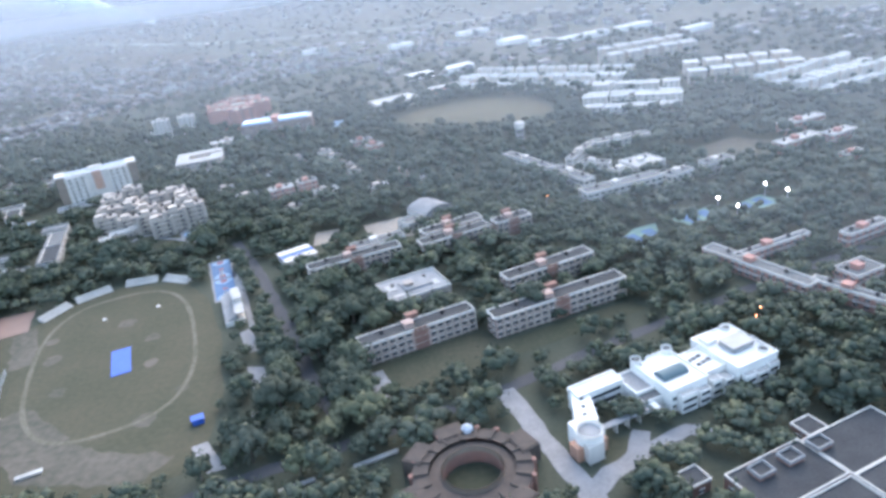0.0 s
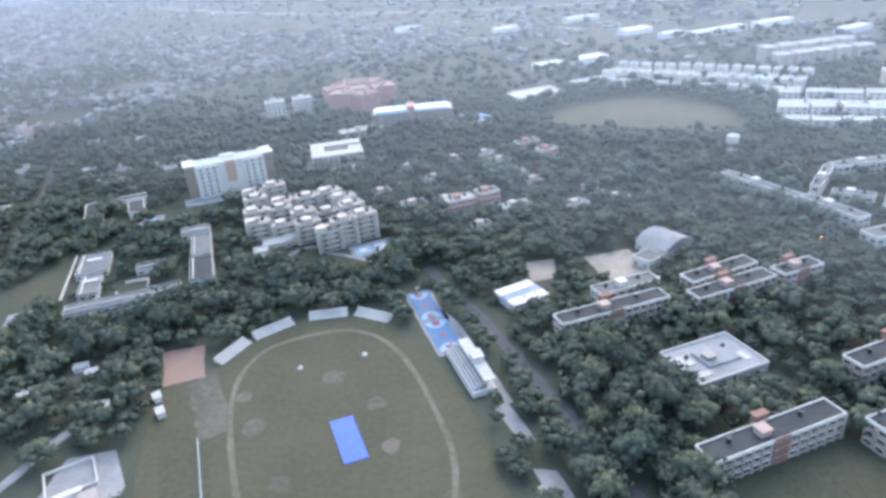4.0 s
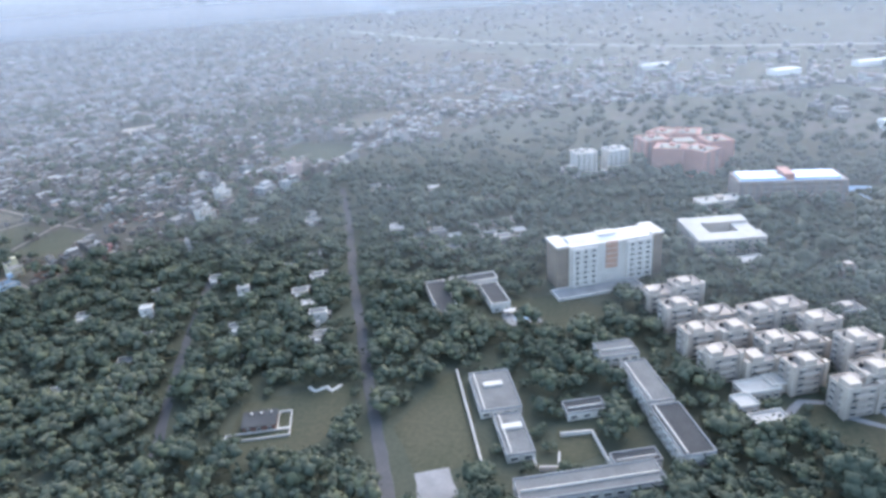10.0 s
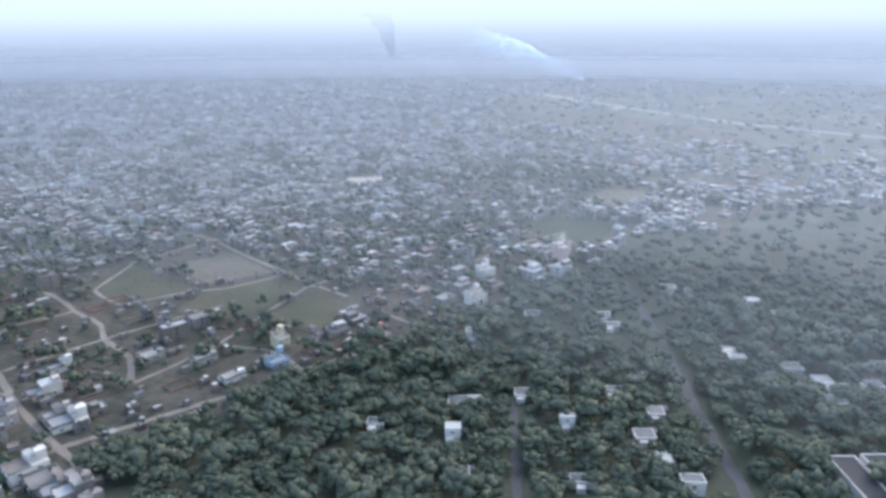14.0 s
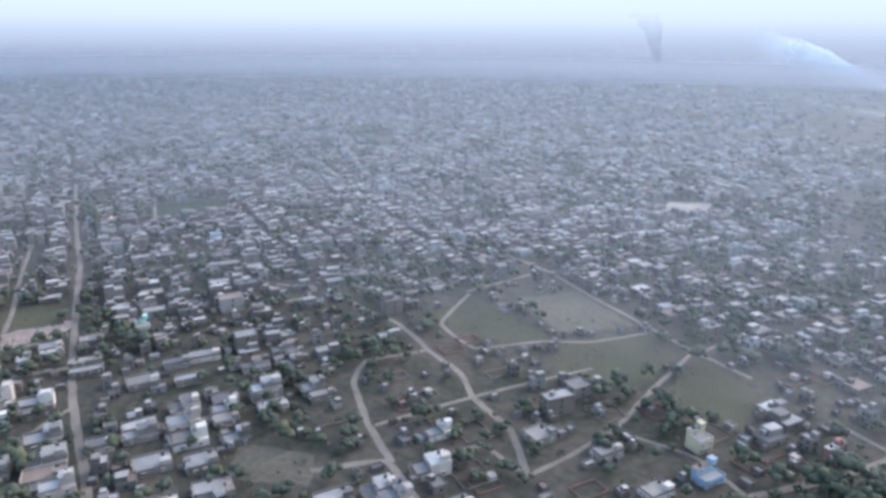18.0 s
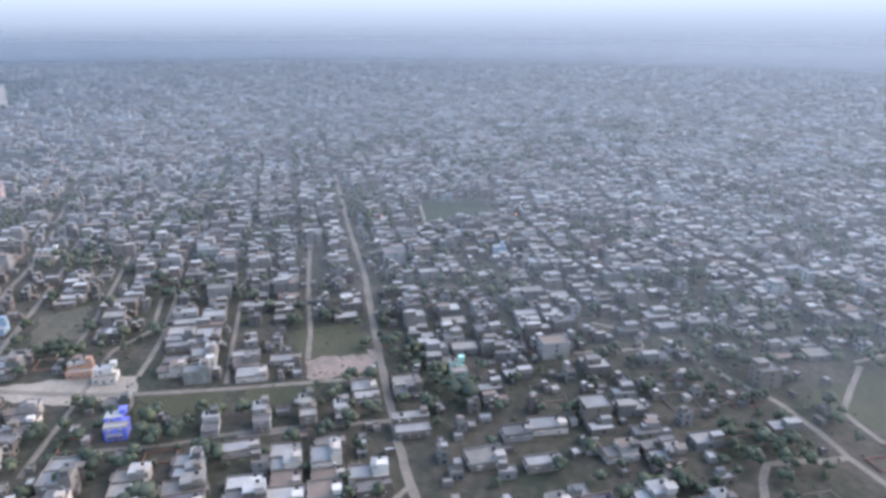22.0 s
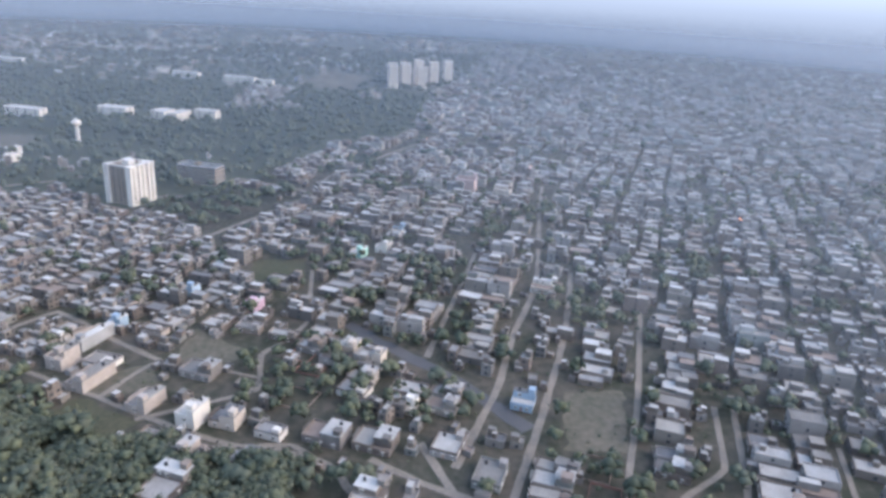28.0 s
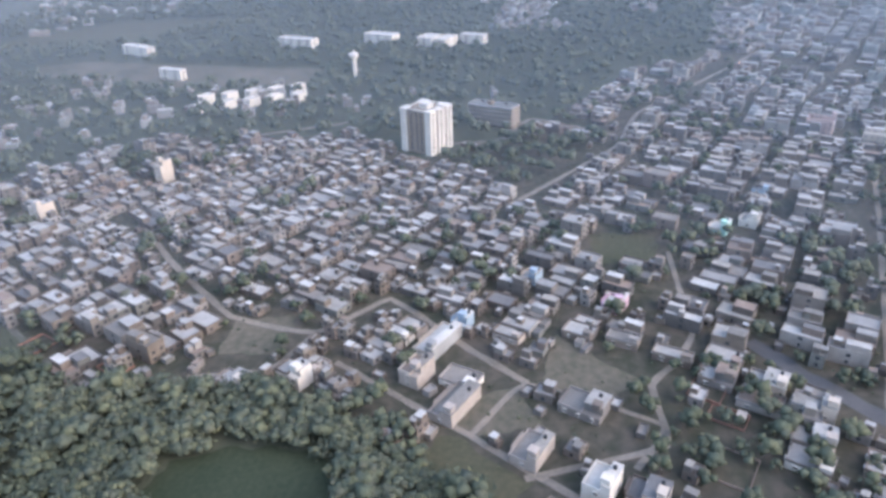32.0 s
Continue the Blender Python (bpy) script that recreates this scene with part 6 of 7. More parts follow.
SPECIAL = (
    (-991, 303, 9, 9, 3, "bluepaint", "violet-blue painted house of three storeys"),
    (-1058, 296, 12, 8, 2, "orange", "orange two-storey house on the sandy square"),
    (-1046, 306, 11, 9, 2, "white", "white two-storey house beside the sandy square"),
    (-1231, 124, 10, 9, 2, "pink", "bright pink house beside small trees"),
    (-655, 563, 8, 8, 3, "yellow", "pale yellow house near the boundary road"),
    (-643, 543, 11, 8, 2, "skypaint", "sky-blue and white house by the boundary road"),
    (-607, 594, 9, 8, 2, "red", "red and white house beside a track"),
    (-587, 720, 12, 9, 3, "white", "white four-floor house at the town's edge"),
    (-575, 668, 12, 10, 3, "white", "tall white house at the town's edge"),
    (-544, 775, 11, 10, 5, "salmon", "tall pink building at the town's edge"),
    (-1268, 297, 15, 11, 2, "white", "broad house with a bright white roof"),
    (-1500, 268, 18, 11, 4, "salmon", "orange and cream four-storey block"),
    (-1482, 300, 15, 10, 3, "cream", "cream house of three storeys"),
    (-1336, -168, 9, 8, 5, "cream", "white five-storey building at the edge"),
    (-1268, -205, 10, 12, 4, "cream", "stepped white building of five storeys"),
    (-1122, 121, 11, 9, 3, "white", "white three-storey corner house with balconies"),
    (-1166, 50, 12, 9, 3, "greige", "grey windowless house on the lane"),
    (-1152, 68, 20, 10, 2, "greige", "long cream house with a roof terrace"),
    (-1189, 53, 22, 10, 2, "concrete", "long grey house beside the lane"),
    (-1134, 98, 14, 10, 2, "greige", "grey two-storey house with a bare roof"),
    (-1248, 85, 8, 8, 2, "skypaint", "small turquoise house in the old quarter"),
    (-1205, 60, 8, 7, 2, "skypaint", "bright blue gable house on the main lane"),
    (-1365, 205, 9, 8, 2, "skypaint", "pale blue painted house near trees"),
    (-1330, 195, 11, 9, 2, "white", "white villa with a roof terrace"),
    (-1318, 178, 11, 9, 2, "green", "pale green villa with a white roof"),
    (-1138, 262, 10, 9, 2, "skypaint", "pale blue house among trees"),
    (-957, 458, 8, 8, 2, "green", "mint green house among grey ones"),
    (-1095, 590, 9, 8, 2, "skypaint", "turquoise house in the dense town"),
    (-1076, 124, 12, 18, 3, "house", "grey three-storey house beside dark trees"),
    (-1160, 114, 11, 16, 2, "house", "broad grey house with a roof terrace"),
    (-1070, 195, 11, 14, 3, "house", "cream three-storey house by the lane"),
    (-1112, 177, 11, 17, 2, "house", "long weathered house behind a lane"),
    (-1108, 197, 12, 16, 2, "house", "cream house with stepped roof terraces"),
    (-1106, 226, 11, 13, 1, "house", "low grey house at the corner"),
    (-1088, 241, 11, 15, 1, "house", "low cream house with a pale roof"),
    (-1010, 262, 10, 9, 2, "house", "grey house with a terrace"),
    (-973, 338, 7, 12, 2, "house", "narrow house on an empty plot row"),
    (-964, 358, 7, 13, 3, "house", "narrow tall house on an empty plot row"),
    (-958, 377, 7, 15, 3, "house", "long narrow house on an empty plot row"),
    (-951, 391, 7, 12, 2, "house", "narrow house on an empty plot row"),
    (-925, 412, 16, 12, 2, "house", "broad grey house by the main street"),
)
for i, (x, y, L, W, n, wall, label) in enumerate(SPECIAL):
    house(x, y, TOWN + math.pi / 2 * (0 if y < 200 and x < -1100 else 1) + math.pi * (0 if x > -900 else 0), L, W, n, wall, "roof" if i % 3 or wall == "house" else "paleroof", wall if i % 2 or wall == "house" else "cream", label, 100 + i)
    claim(rect(x, y, L + 3, W + 3, TOWN), 3)


# ---- town, joined ----
def town(name, spots, label, mats=("houses", "roofs", "glass")):
    """Joined small houses: walls with an upstand, a sunk roof, a stair head and dark windows. spots: x, y, length, width, height, angle."""
    V, F, K = [], [], []
    base = 0
    for x, y, L, W, H, a, plain in spots:
        c, s = math.cos(a), math.sin(a)

        def put(u, v, z):
            return (x + u * c - v * s, y + u * s + v * c, z)

        o = [(-L / 2, -W / 2), (L / 2, -W / 2), (L / 2, W / 2), (-L / 2, W / 2)]
        i = [(u * (1 - 0.5 / L), v * (1 - 0.5 / W)) for u, v in o]
        V.extend([put(*p, 0) for p in o] + [put(*p, H) for p in o] + [put(*p, H) for p in i] + [put(*p, H - 0.7) for p in i])
        for n in range(4):
            m = (n + 1) % 4
            F.extend(([base + n, base + m, base + 4 + m, base + 4 + n], [base + 4 + n, base + 4 + m, base + 8 + m, base + 8 + n], [base + 8 + n, base + 8 + m, base + 12 + m, base + 12 + n]))
            K.extend((0, 0, 0))
        base += 16
        V.extend([put(*p, H - 0.68) for p in i])
        F.append([base, base + 1, base + 2, base + 3])
        K.append(1)
        base += 4
        rooms = []
        if rng.uniform() < (0.25 if plain else 0.55):
            w = rng.uniform(0.9, 1.5)
            rooms.append((rng.uniform(-0.3, 0.3) * L, rng.uniform(-0.3, 0.3) * W, w, w, 1.6))
        if (H > 5 or not plain) and rng.uniform() < 0.65:
            k = rng.uniform(0.2, 0.3)
            rooms.append(((0.47 - k) * L * rng.choice([-1, 1]), (0.47 - k) * W * rng.choice([-1, 1]), k * L, k * W, 2.5))
        for u, v, w, d, up in rooms:
            q = [(u - w, v - d), (u + w, v - d), (u + w, v + d), (u - w, v + d)]
            V.extend([put(*p, H - 0.7) for p in q] + [put(*p, H + up) for p in q])
            for n in range(4):
                m = (n + 1) % 4
                F.append([base + n, base + m, base + 4 + m, base + 4 + n])
                K.append(0)
            F.append([base + 4, base + 5, base + 6, base + 7])
            K.append(1)
            base += 8
        for z in () if plain else np.arange(0.9, H - 2.0, 3.1):
            for v in (-(W / 2 + 0.04), W / 2 + 0.04):
                for u in (-0.28, 0.22):
                    w, e = rng.uniform(0.5, 0.9), u * L
                    V.extend([put(e - w, v, z), put(e + w, v, z), put(e + w, v, z + 1.4), put(e - w, v, z + 1.4)])
                    F.append([base, base + 1, base + 2, base + 3])
                    K.append(2)
                    base += 4
            for u in (-(L / 2 + 0.04), L / 2 + 0.04):
                w = rng.uniform(0.5, 0.8)
                V.extend([put(u, -w, z), put(u, w, z), put(u, w, z + 1.4), put(u, -w, z + 1.4)])
                F.append([base, base + 1, base + 2, base + 3])
                K.append(2)
                base += 4
    me = bpy.data.meshes.new(name)
    F = np.array(F, np.int32)
    me.vertices.add(len(V))
    me.vertices.foreach_set("co", np.array(V, np.float32).ravel())
    me.loops.add(F.size)
    me.loops.foreach_set("vertex_index", F.ravel())
    me.polygons.add(len(F))
    me.polygons.foreach_set("loop_start", np.arange(0, F.size, 4, dtype=np.int32))
    me.polygons.foreach_set("material_index", np.array(K, np.int32))
    me.update(calc_edges=True)
    me.shade_flat()
    for key in mats:
        me.materials.append(M[key])
    return tagged(new(name, me), label, "houses", kind="stuff")


LOOSE = [(-1005, 450), (-940, 515), (-906, 613), (-875, 719), (-850, 720), (-860, 560), (-840, 480), (-770, 430), (-800, 385), (-880, 400), (-960, 330)]
MIXED = [(-860, 760), (-801, 887), (-840, 1100), (-580, 1150), (-500, 900), (-552, 720), (-690, 690)]
FIELDS = [(-2000, 3600), (-1500, 2500), (-1408, 2365), (-1170, 2329), (-878, 1653), (-624, 1500), (-300, 1450), (620, 1450), (620, 3600)]
WEST_FIELDS = [(-3500, 600), (-2750, 640), (-2700, 1090), (-3400, 1400)]
PLANS = ((7.2, 11), (8.4, 13.5), (9.2, 12.5), (7.8, 14), (9.6, 13), (8.0, 12), (8.8, 12.5))
OLD = [(-1170, 10), (-1200, 150), (-1330, 60), (-1420, -20), (-1440, -100), (-1300, -250), (-1180, -160)]


def place_town():
    c, s = math.cos(TOWN), math.sin(TOWN)
    spots = []
    for row in range(-20, 96):
        street = -226 + 39 * row
        for side in (-1, 1):
            u = -3900.0 + (row * 7 % 5)
            while u < 400:
                front = rng.uniform(6.5, 11.5)
                deep = rng.uniform(11.0, 16.4)
                v = street + side * (2.8 + deep / 2 + rng.uniform(0, 1.6))
                x, y = (u + front / 2) * c - v * s, (u + front / 2) * s + v * c
                bend = 8 * noise.noise((x * 0.02, y * 0.02, 11)) + 26 * min(1, max(0, (math.hypot(x + 1150, y - 330) - 260) / 300)) * noise.noise((x * 0.0035, y * 0.0035, 7)) + (22 * noise.noise((x * 0.009, y * 0.009, 1)) if y - 0.3 * x > 1050 else 0)
                spots.append((x - bend * s, y + bend * c, front, deep))
                u += front + (rng.uniform(0, 0.8) if rng.uniform() < 0.8 else rng.uniform(2, 5))
                if rng.uniform() < 0.08:
                    u += rng.uniform(4, 9)
    P = np.array(spots)
    x, y = P[:, 0], P[:, 1]
    far = np.min([np.hypot(x - px, y - py) for px, py in ((-480, 280), (-620, 291), (-760, 262), (-880, 200), (-960, 115))], axis=0)
    patchy = np.array([noise.noise((a * 0.012, b * 0.012, 0.5)) for a, b in zip(x, y)])
    fine = np.array([noise.noise((a * 0.03, b * 0.03, 3.5)) for a, b in zip(x, y)])
    chance = np.where(far < 460, 0.84 + 0.8 * fine + 0.3 * patchy, np.where(far < 1300, 0.9 + 0.3 * patchy, 0.62 + 0.9 * patchy))
    plots = inside([(-860, 560), (-850, 720), (-700, 680), (-560, 700), (-600, 580), (-640, 500), (-700, 440), (-770, 430), (-840, 480)], x, y)
    chance = np.where((x < -1140) & (y > 140) & (far < 460), 0.92 + 0.5 * fine, chance)
    clumps = np.array([noise.noise((a * 0.015, b * 0.015, 8)) for a, b in zip(x, y)])
    chance = np.where((clumps > 0.26) & (far < 1300), chance * 0.35, chance)
    chance = np.where(inside(FIELDS, x, y) | inside(WEST_FIELDS, x, y), 0.06, chance)
    chance = np.where(inside(LOOSE, x, y), chance * 0.6, chance)
    chance = np.where(inside(MIXED, x, y), chance * 0.5, chance)
    chance = np.where(plots, 0.16, chance)
    north = inside([(-560, 700), (-540, 1100), (150, 1200), (150, 3600), (-900, 3600), (-800, 1400), (-700, 900)], x, y)
    chance = np.where(north & (far > 700), chance * 0.45, chance)
    old = inside(OLD, x, y)
    chance = np.where(old, 0.93, chance)
    keep = inside(TOWN_EDGE, x, y) & ~wooded(x, y) & (taken(x, y) == 0) & (rng.uniform(size=len(P)) < chance) & (far < 2900) & (x > -3600) & ((far < 1050) | (rng.uniform(size=len(P)) < 0.52))
    for k, (du, dv) in enumerate(((0.42, 0.42), (-0.42, 0.42), (0.42, -0.42), (-0.42, -0.42))):
        keep &= taken(x + du * P[:, 2], y + dv * P[:, 3]) == 0
    P, far, old, plots = P[keep], far[keep], old[keep], plots[keep]
    floors = np.where(far < 330, rng.choice([1, 1, 1, 1, 2, 2, 2, 3], len(P)), rng.choice([1, 1, 1, 1, 1, 1, 2, 2, 2, 3], len(P)))
    floors = np.where(old & (floors > 1), rng.choice([1, 1, 2], len(P)), floors)
    order = np.argsort(far)
    near = set(order[:150].tolist())
    walls = ("house", "house", "house", "cream", "greige", "white", "house")
    kinds = {}
    rest = []
    for k, (px, py, L, W) in enumerate(P):
        turn = TOWN + rng.choice([0, 0, 0.06, -0.06]) + (rng.uniform(-0.07, 0.07) if old[k] else 0)
        n = int(floors[k])
        if k in near:
            key = (k % 7, n)
            m = pose(px, py, 0, 0, 0, math.degrees(turn))
            if key not in kinds:
                kinds[key] = house(px, py, turn, *PLANS[key[0]], n, walls[key[0]], "roof", "house", ("single", "two", "three")[n - 1] + "-storey grey plastered town house with a flat roof", k, group="town houses")
                continue
            copied = copy_thing(kinds[key], m)
            copied.matrix_basis = m @ Matrix.Diagonal((L / PLANS[key[0]][0], W / PLANS[key[0]][1], rng.uniform(0.92, 1.08), 1))
        else:
            big = 0.9 if old[k] else (1.15 if far[k] > 1050 else 0.97)
            rest.append((px, py, L * big, W * big, n * 2.9 + rng.uniform(0.3, 1.2), turn, far[k] > 800))
        claim(rect(px, py, L, W, turn), 4)
    print("town", len(rest), len(near))
    # infill between the rows
    qx, qy = scatter(-1480, -300, -600, 800, 10.5)
    close = np.min([np.hypot(qx - px, qy - py) for px, py in ((-620, 291), (-760, 262), (-880, 200), (-960, 115))], axis=0) < 520
    empty = inside([(-860, 560), (-850, 720), (-700, 680), (-560, 700), (-600, 580), (-640, 500), (-700, 440), (-770, 430), (-840, 480)], qx, qy)
    ok = inside(TOWN_EDGE, qx, qy) & ~wooded(qx, qy) & (rng.uniform(size=qx.shape) < np.where(empty, 0.10, np.where(inside(LOOSE, qx, qy) | inside(MIXED, qx, qy), 0.28, np.where(close, 0.7, 0.66))) * np.where(np.array([noise.noise((a * 0.015, b * 0.015, 8)) for a, b in zip(qx, qy)]) > 0.2, 0.3, 1))
    for a, b in zip(qx[ok], qy[ok]):
        L, W = rng.uniform(4, 8), rng.uniform(4, 8)
        if not any(taken(a + du * L, b + dv * W) for du in (-0.5, 0, 0.5) for dv in (-0.5, 0, 0.5)):
            rest.append((a, b, L, W, rng.choice([3.2, 3.6, 3.9, 6.4, 6.9]), TOWN + rng.choice([0, 0, 0.12, -0.1, 1.57]), False))
            claim(rect(a, b, L, W, TOWN), 4)
    qx, qy = scatter(-1440, -250, -1160, 150, 7.5)
    ok = inside(OLD, qx, qy) & ~wooded(qx, qy) & (rng.uniform(size=qx.shape) < 0.8)
    for a, b in zip(qx[ok], qy[ok]):
        L, W = rng.uniform(4, 7.5), rng.uniform(4, 7)
        if not any(taken(a + du * L, b + dv * W) for du in (-0.45, 0, 0.45) for dv in (-0.45, 0, 0.45)):
            rest.append((a, b, L, W, rng.choice([2.8, 3.2, 3.4, 6.2]), TOWN + rng.choice([0, 0.1, -0.1]), False))
            claim(rect(a, b, L, W, TOWN), 4)
    # lean-to sheds and small stores between the houses
    qx, qy = scatter(-1480, -300, -540, 1000, 7.5)
    ok = inside(TOWN_EDGE, qx, qy) & ~wooded(qx, qy) & (taken(qx, qy) == 0) & (rng.uniform(size=qx.shape) < np.where(np.array([noise.noise((a * 0.015, b * 0.015, 8)) for a, b in zip(qx, qy)]) > 0.25, 0.06, 0.24))
    sheds = [(a, b, rng.uniform(2.5, 6), rng.uniform(2.2, 4.5), rng.uniform(2.3, 3.2), TOWN + rng.choice([0, 0.1, -0.15, 1.57]), True) for a, b in zip(qx[ok], qy[ok])]
    # The share of haze-paled walls grows with distance from the near town.
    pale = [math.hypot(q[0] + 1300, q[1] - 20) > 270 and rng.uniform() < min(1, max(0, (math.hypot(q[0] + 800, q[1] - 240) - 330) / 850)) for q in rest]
    town("town", [q for q, w in zip(rest, pale) if not w] + sheds, "dense low town of grey flat-roofed houses")
    town("far_town", [q for q, w in zip(rest, pale) if w], "distant quarters of the town with walls paled for haze", ("haze_wall", "pale_roofs", "glass"))
    # low yard walls round empty plots
    wall_mesh = [mesh_of("wall", ring(-a, -b, a, b, -0.2, h, 0.22), M[m]) for a, b, h, m in ((4.5, 6.5, 1.0, "brick"), (4, 7.5, 0.8, "hostel"), (5.5, 6, 1.0, "brick"), (8, 7, 0.8, "hostel"))]
    count = 0
    for px, py in rng.permutation(np.stack(scatter(-1330, -150, -560, 760, 21), 1)):
        if count < 70 and inside(TOWN_EDGE, np.array([px]), np.array([py]))[0] and np.min([math.hypot(px - qx, py - qy) for qx, qy in ((-620, 291), (-760, 262), (-880, 200), (-960, 115))]) < 430 and not any(taken(px + du, py + dv) in (2, 3, 4, 5) for du in (-6, 0, 6) for dv in (-7, 0, 7)):
            t = thing("plot_wall", px, py, TOWN, "low brick wall round an empty building plot", "wall", "plot walls")
            part("wall", wall_mesh[count % 4], None, t)
            if count % 3 == 0:
                part("shed", boxes((-3, 2.5, 0, 0.5, 5.5, 2.5), (-3.2, 2.3, 2.5, 0.7, 5.7, 2.65)), M["greige"], t)
            count += 1
    tx, ty = scatter(-1600, -330, -520, 1200, 9)
    ok = inside(TOWN_EDGE, tx, ty) & (taken(tx, ty) == 0) & (rng.uniform(size=tx.shape) < np.clip(0.25 + 2.2 * np.array([noise.noise((a * 0.015, b * 0.015, 8)) for a, b in zip(tx, ty)]), 0.08, 0.9))
    ok |= inside(MIXED, tx, ty) & (taken(tx, ty) == 0) & (rng.uniform(size=tx.shape) < 0.45)
    size = rng.uniform(2.0, 6.2, len(tx))
    for gx, gy in ((-1161, 180), (-1140, 212), (-1150, 190), (-1187, 172), (-1300, 220), (-1263, 226), (-1282, 84), (-1246, 61), (-1172, 176), (-1135, 222)):
        ok |= (np.hypot(tx - gx, ty - gy) < 17) & (taken(tx, ty) != 2)
    woods("town_trees", np.stack([tx, ty], 1)[ok], size[ok], FAR_CROWNS, "scattered dark trees between town houses")
    tx, ty = scatter(-1330, -150, -560, 780, 5.0)
    near = np.min([np.hypot(tx - px, ty - py) for px, py in ((-620, 291), (-760, 262), (-880, 200), (-960, 115))], axis=0) < 400
    ok = near & inside(TOWN_EDGE, tx, ty) & np.isin(taken(tx, ty), (0, 5)) & (rng.uniform(size=tx.shape) < np.clip(0.12 + 1.2 * np.array([noise.noise((a * 0.04, b * 0.04, 6)) for a, b in zip(tx, ty)]), 0.03, 0.8))
    woods("weeds", np.stack([tx, ty], 1)[ok], rng.uniform(0.5, 1.7, ok.sum()), WEEDS, "low weeds and shrubs on empty plots", 0.7)
    tx, ty = scatter(-3900, -2900, 2900, 3800, 46)
    d = np.hypot(tx + 560, ty - 380)
    ok = (d > 1900) & (d < 3450) & (taken(tx, ty) == 0) & ((ty > 900) | (tx < -2100)) & (rng.uniform(size=tx.shape) < np.where(tx > -900, 0.2, 0.28))
    woods("horizon_trees", np.stack([tx, ty], 1)[ok], rng.uniform(5, 12, ok.sum()), FAR_CROWNS, "hazy lines of trees along the horizon", 0.55)
    tx, ty = scatter(-3200, 100, 150, 3000, 42)
    ok = inside(TOWN_EDGE, tx, ty) & (taken(tx, ty) == 0) & (np.array([noise.noise((a * 0.006, b * 0.006, 4)) for a, b in zip(tx, ty)]) > -0.2) & ((tx < -1600) | (ty > 1200) | (rng.uniform(size=tx.shape) < 0.5))
    woods("far_town_trees", np.stack([tx, ty], 1)[ok], rng.uniform(4, 9, ok.sum()), FAR_CROWNS, "distant dark trees between roofs", 0.7)


def place_suburbs():
    """Scattered houses and sheds in the far land beyond woods and town."""
    rows = []
    for x0, y0, x1, y1, step, chance in ((-3700, -1000, -2080, 450, 36, 0.5), (-60, 900, 620, 2600, 34, 0.5), (-2080, -800, -1500, -560, 30, 0.4), (480, 300, 900, 1000, 36, 0.4), (-1570, -420, -1290, -180, 19, 0.4), (-1560, -180, -1470, 20, 18, 0.45), (-500, 1100, -60, 2600, 30, 0.5), (-2760, -900, -2420, -280, 21, 0.75), (-2330, -620, -2200, -440, 20, 0.5), (-2080, -40, -1880, 170, 11, 0.8)):
        px, py = scatter(x0, y0, x1, y1, step)
        ok = (taken(px, py) == 0) & (rng.uniform(size=px.shape) < np.where(inside(FIELDS, px, py), 0.2, 1) * chance) & ~inside(TOWN_EDGE, px, py) & (np.array([noise.noise((a * 0.005, b * 0.005, 3)) for a, b in zip(px, py)]) > -0.12)
        for a, b in zip(px[ok], py[ok]):
            k = 0.55 if step < 20 else (0.8 if step < 24 else 1.0)
            rows.append((a, b, k * rng.uniform(9, 26), k * rng.uniform(8, 15), rng.choice([4, 4, 7, 7, 10 * k]), GRID + rng.choice([0, 1.57]), True))
            claim(rect(a, b, 20 * k, 14 * k, GRID), 4)
    town("far_suburb", rows, "scattered pale houses and sheds in far fields", ("haze_wall", "pale_roofs", "glass"))


LAMPS = ((123, 303), (129, 249), (124, 243), (71, 413), (-1156, 654), (-1103, 790), (-558, 1294), (-545, 1155), (-1005, 1091), (-1295, 1178), (-1089, 733), (-1690, 238), (-1573, 342), (-1212, 551), (-1415, 494))
LAMP = lit("lit_orange_lamp", (1.0, 0.30, 0.06), 1.6)
for x, y in LAMPS:
    lamp = thing("street_lamp", x, y, 0, "lit orange street lamp on a thin post", "street lamp", "lit street lamps")
    part("post", drum(bmesh.new(), 0, 0, 0, 7, 0.12, 0.08, 6), M["metal"], lamp)
    part("lamp_head", drum(drum(bmesh.new(), 0, 0, 6.6, 7.0, 0.2, 0.42, 8), 0, 0, 7.0, 7.3, 0.42, 0.15, 8), LAMP, lamp, "glowing orange lamp head")
place_town()
place_suburbs()
place_woods()


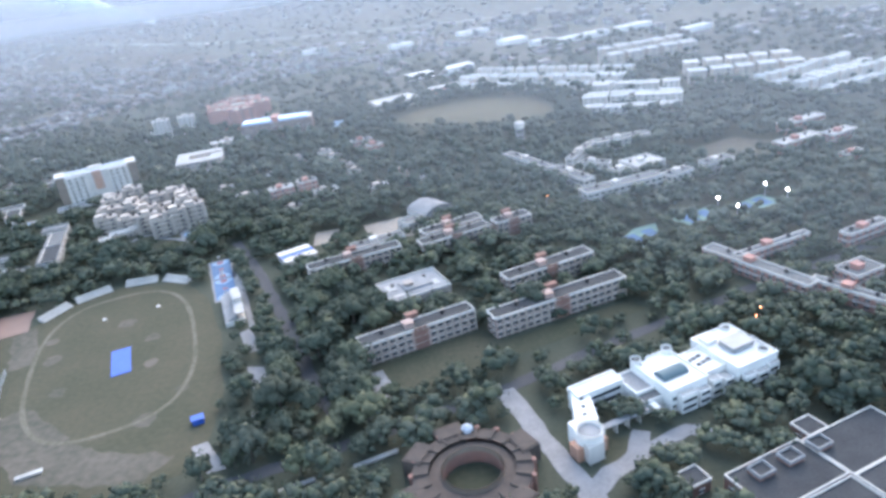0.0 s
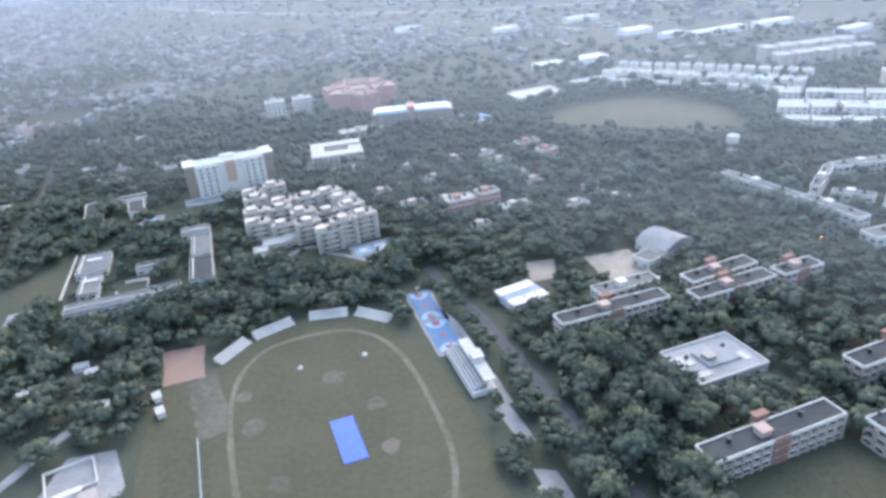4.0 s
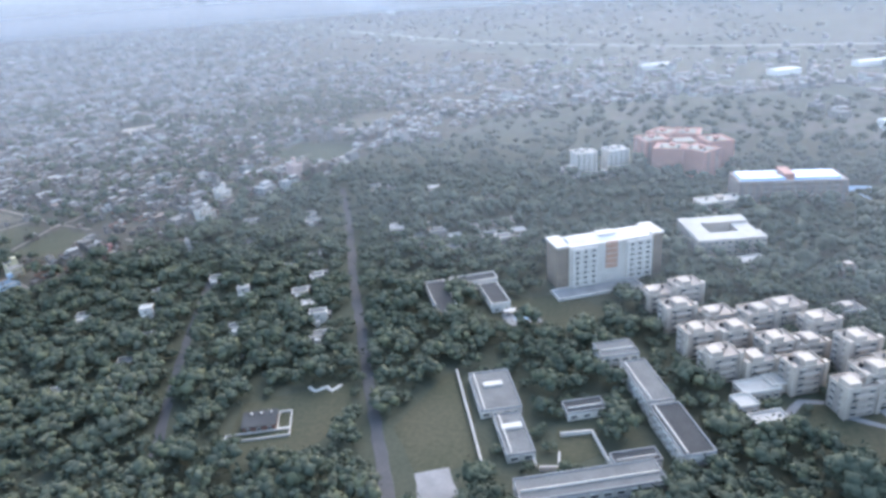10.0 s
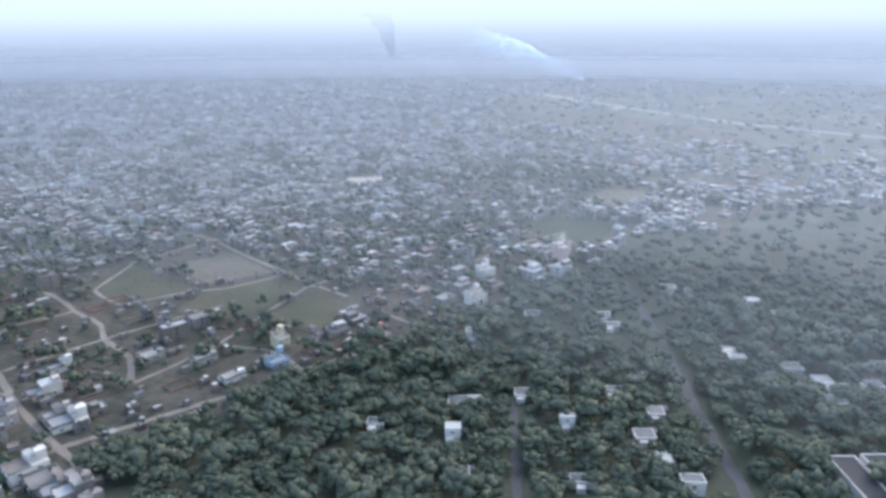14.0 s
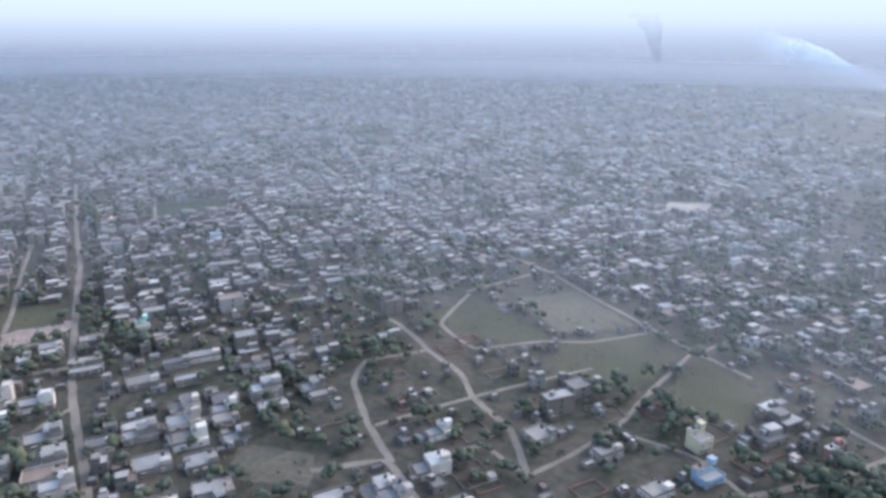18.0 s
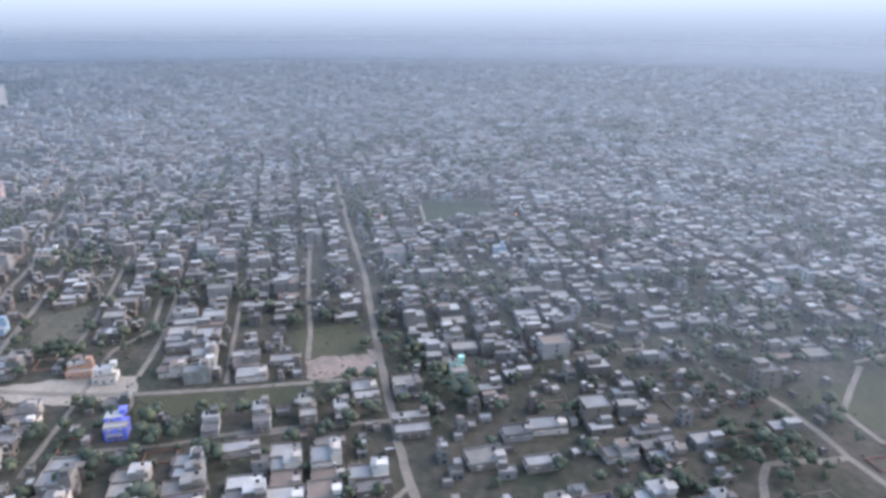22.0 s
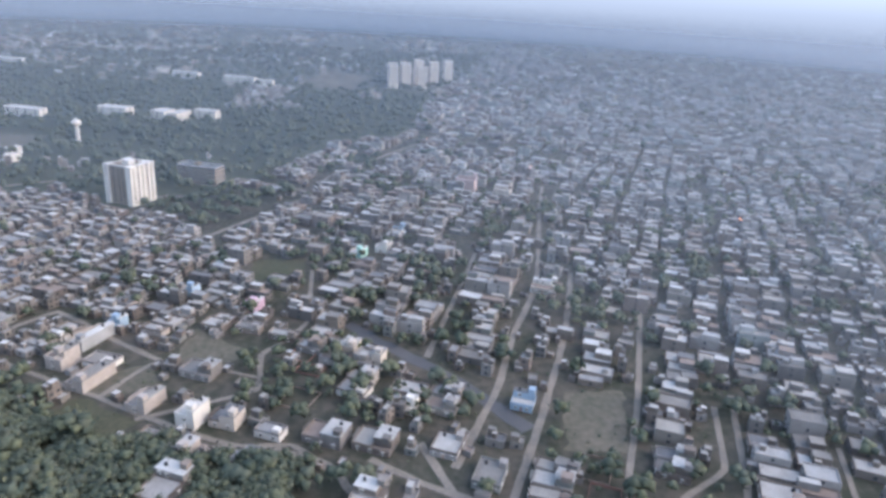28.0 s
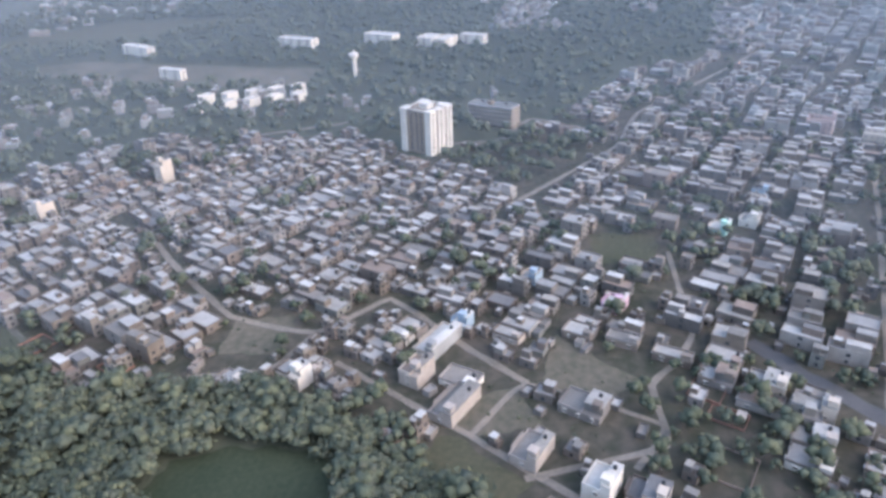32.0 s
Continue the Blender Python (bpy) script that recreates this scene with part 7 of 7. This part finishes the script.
# ---- smoke on the horizon ----
def smoke_material(name, tone, dense, axis, start, end):
    """Thin smoke that thins out along the plume."""
    m = bpy.data.materials.new(name)
    m.use_nodes = True
    n, k = m.node_tree.nodes, m.node_tree.links
    b = n["Principled BSDF"]
    b.inputs["Base Color"].default_value = (*tone, 1)
    b.inputs["Roughness"].default_value = 1.0
    geo, sep = n.new("ShaderNodeNewGeometry"), n.new("ShaderNodeSeparateXYZ")
    k.new(geo.outputs["Position"], sep.inputs[0])
    fade, wisps, mul = n.new("ShaderNodeMapRange"), n.new("ShaderNodeTexNoise"), n.new("ShaderNodeMath")
    fade.inputs["From Min"].default_value, fade.inputs["From Max"].default_value = start, end
    fade.inputs["To Min"].default_value, fade.inputs["To Max"].default_value = dense, 0.0
    k.new(sep.outputs[axis], fade.inputs["Value"])
    wisps.inputs["Scale"].default_value = 0.012
    k.new(geo.outputs["Position"], wisps.inputs["Vector"])
    mul.operation = "MULTIPLY"
    k.new(fade.outputs[0], mul.inputs[0])
    k.new(wisps.outputs[0], mul.inputs[1])
    k.new(mul.outputs[0], b.inputs["Alpha"])
    return m


def plume(base, tip, r0, r1, mat, label, seed):
    """Two nested uneven tubes of smoke that widen downwind."""
    bm = bmesh.new()
    a, b = Vector(base), Vector(tip)
    out = Vector((a.x - CENTRE.x, a.y - CENTRE.y, 0)).normalized()
    side = (b - a).normalized().cross(out)
    for thin in (1.0,):
        last = None
        for i in range(30):
            t = i / 29
            p = a.lerp(b, t) + Vector((0, 0, (b.z - a.z) * 0.3 * math.sin(t * 2.6)))
            w = (r0 + (r1 - r0) * t) * thin
            row = []
            for j in range(14):
                c = j * math.pi / 7
                q = w * (1 + 0.35 * noise.noise((math.cos(c) * 1.3, math.sin(c) * 1.3 + seed, t * 7)))
                row.append(bm.verts.new(p + side * q * math.cos(c) + out * q * math.sin(c)))
            if last:
                for j in range(14):
                    bm.faces.new((last[j], last[(j + 1) % 14], row[(j + 1) % 14], row[j])).smooth = True
            last = row
    return tagged(new("smoke_plume", mesh_of("smoke_plume", bm, mat)), label, "smoke")


plume((-983, 2885, 4), (-1410, 2800, 120), 5, 60, smoke_material("white_smoke", (0.85, 0.87, 0.9), 1.6, 0, -1000, -1410), "thin white smoke drifting over far fields", 3)
plume((-1890, 3170, 4), (-1990, 3140, 240), 4, 70, smoke_material("grey_smoke", (0.26, 0.26, 0.3), 0.6, 2, 20, 270), "thin grey smoke rising at the horizon", 5)
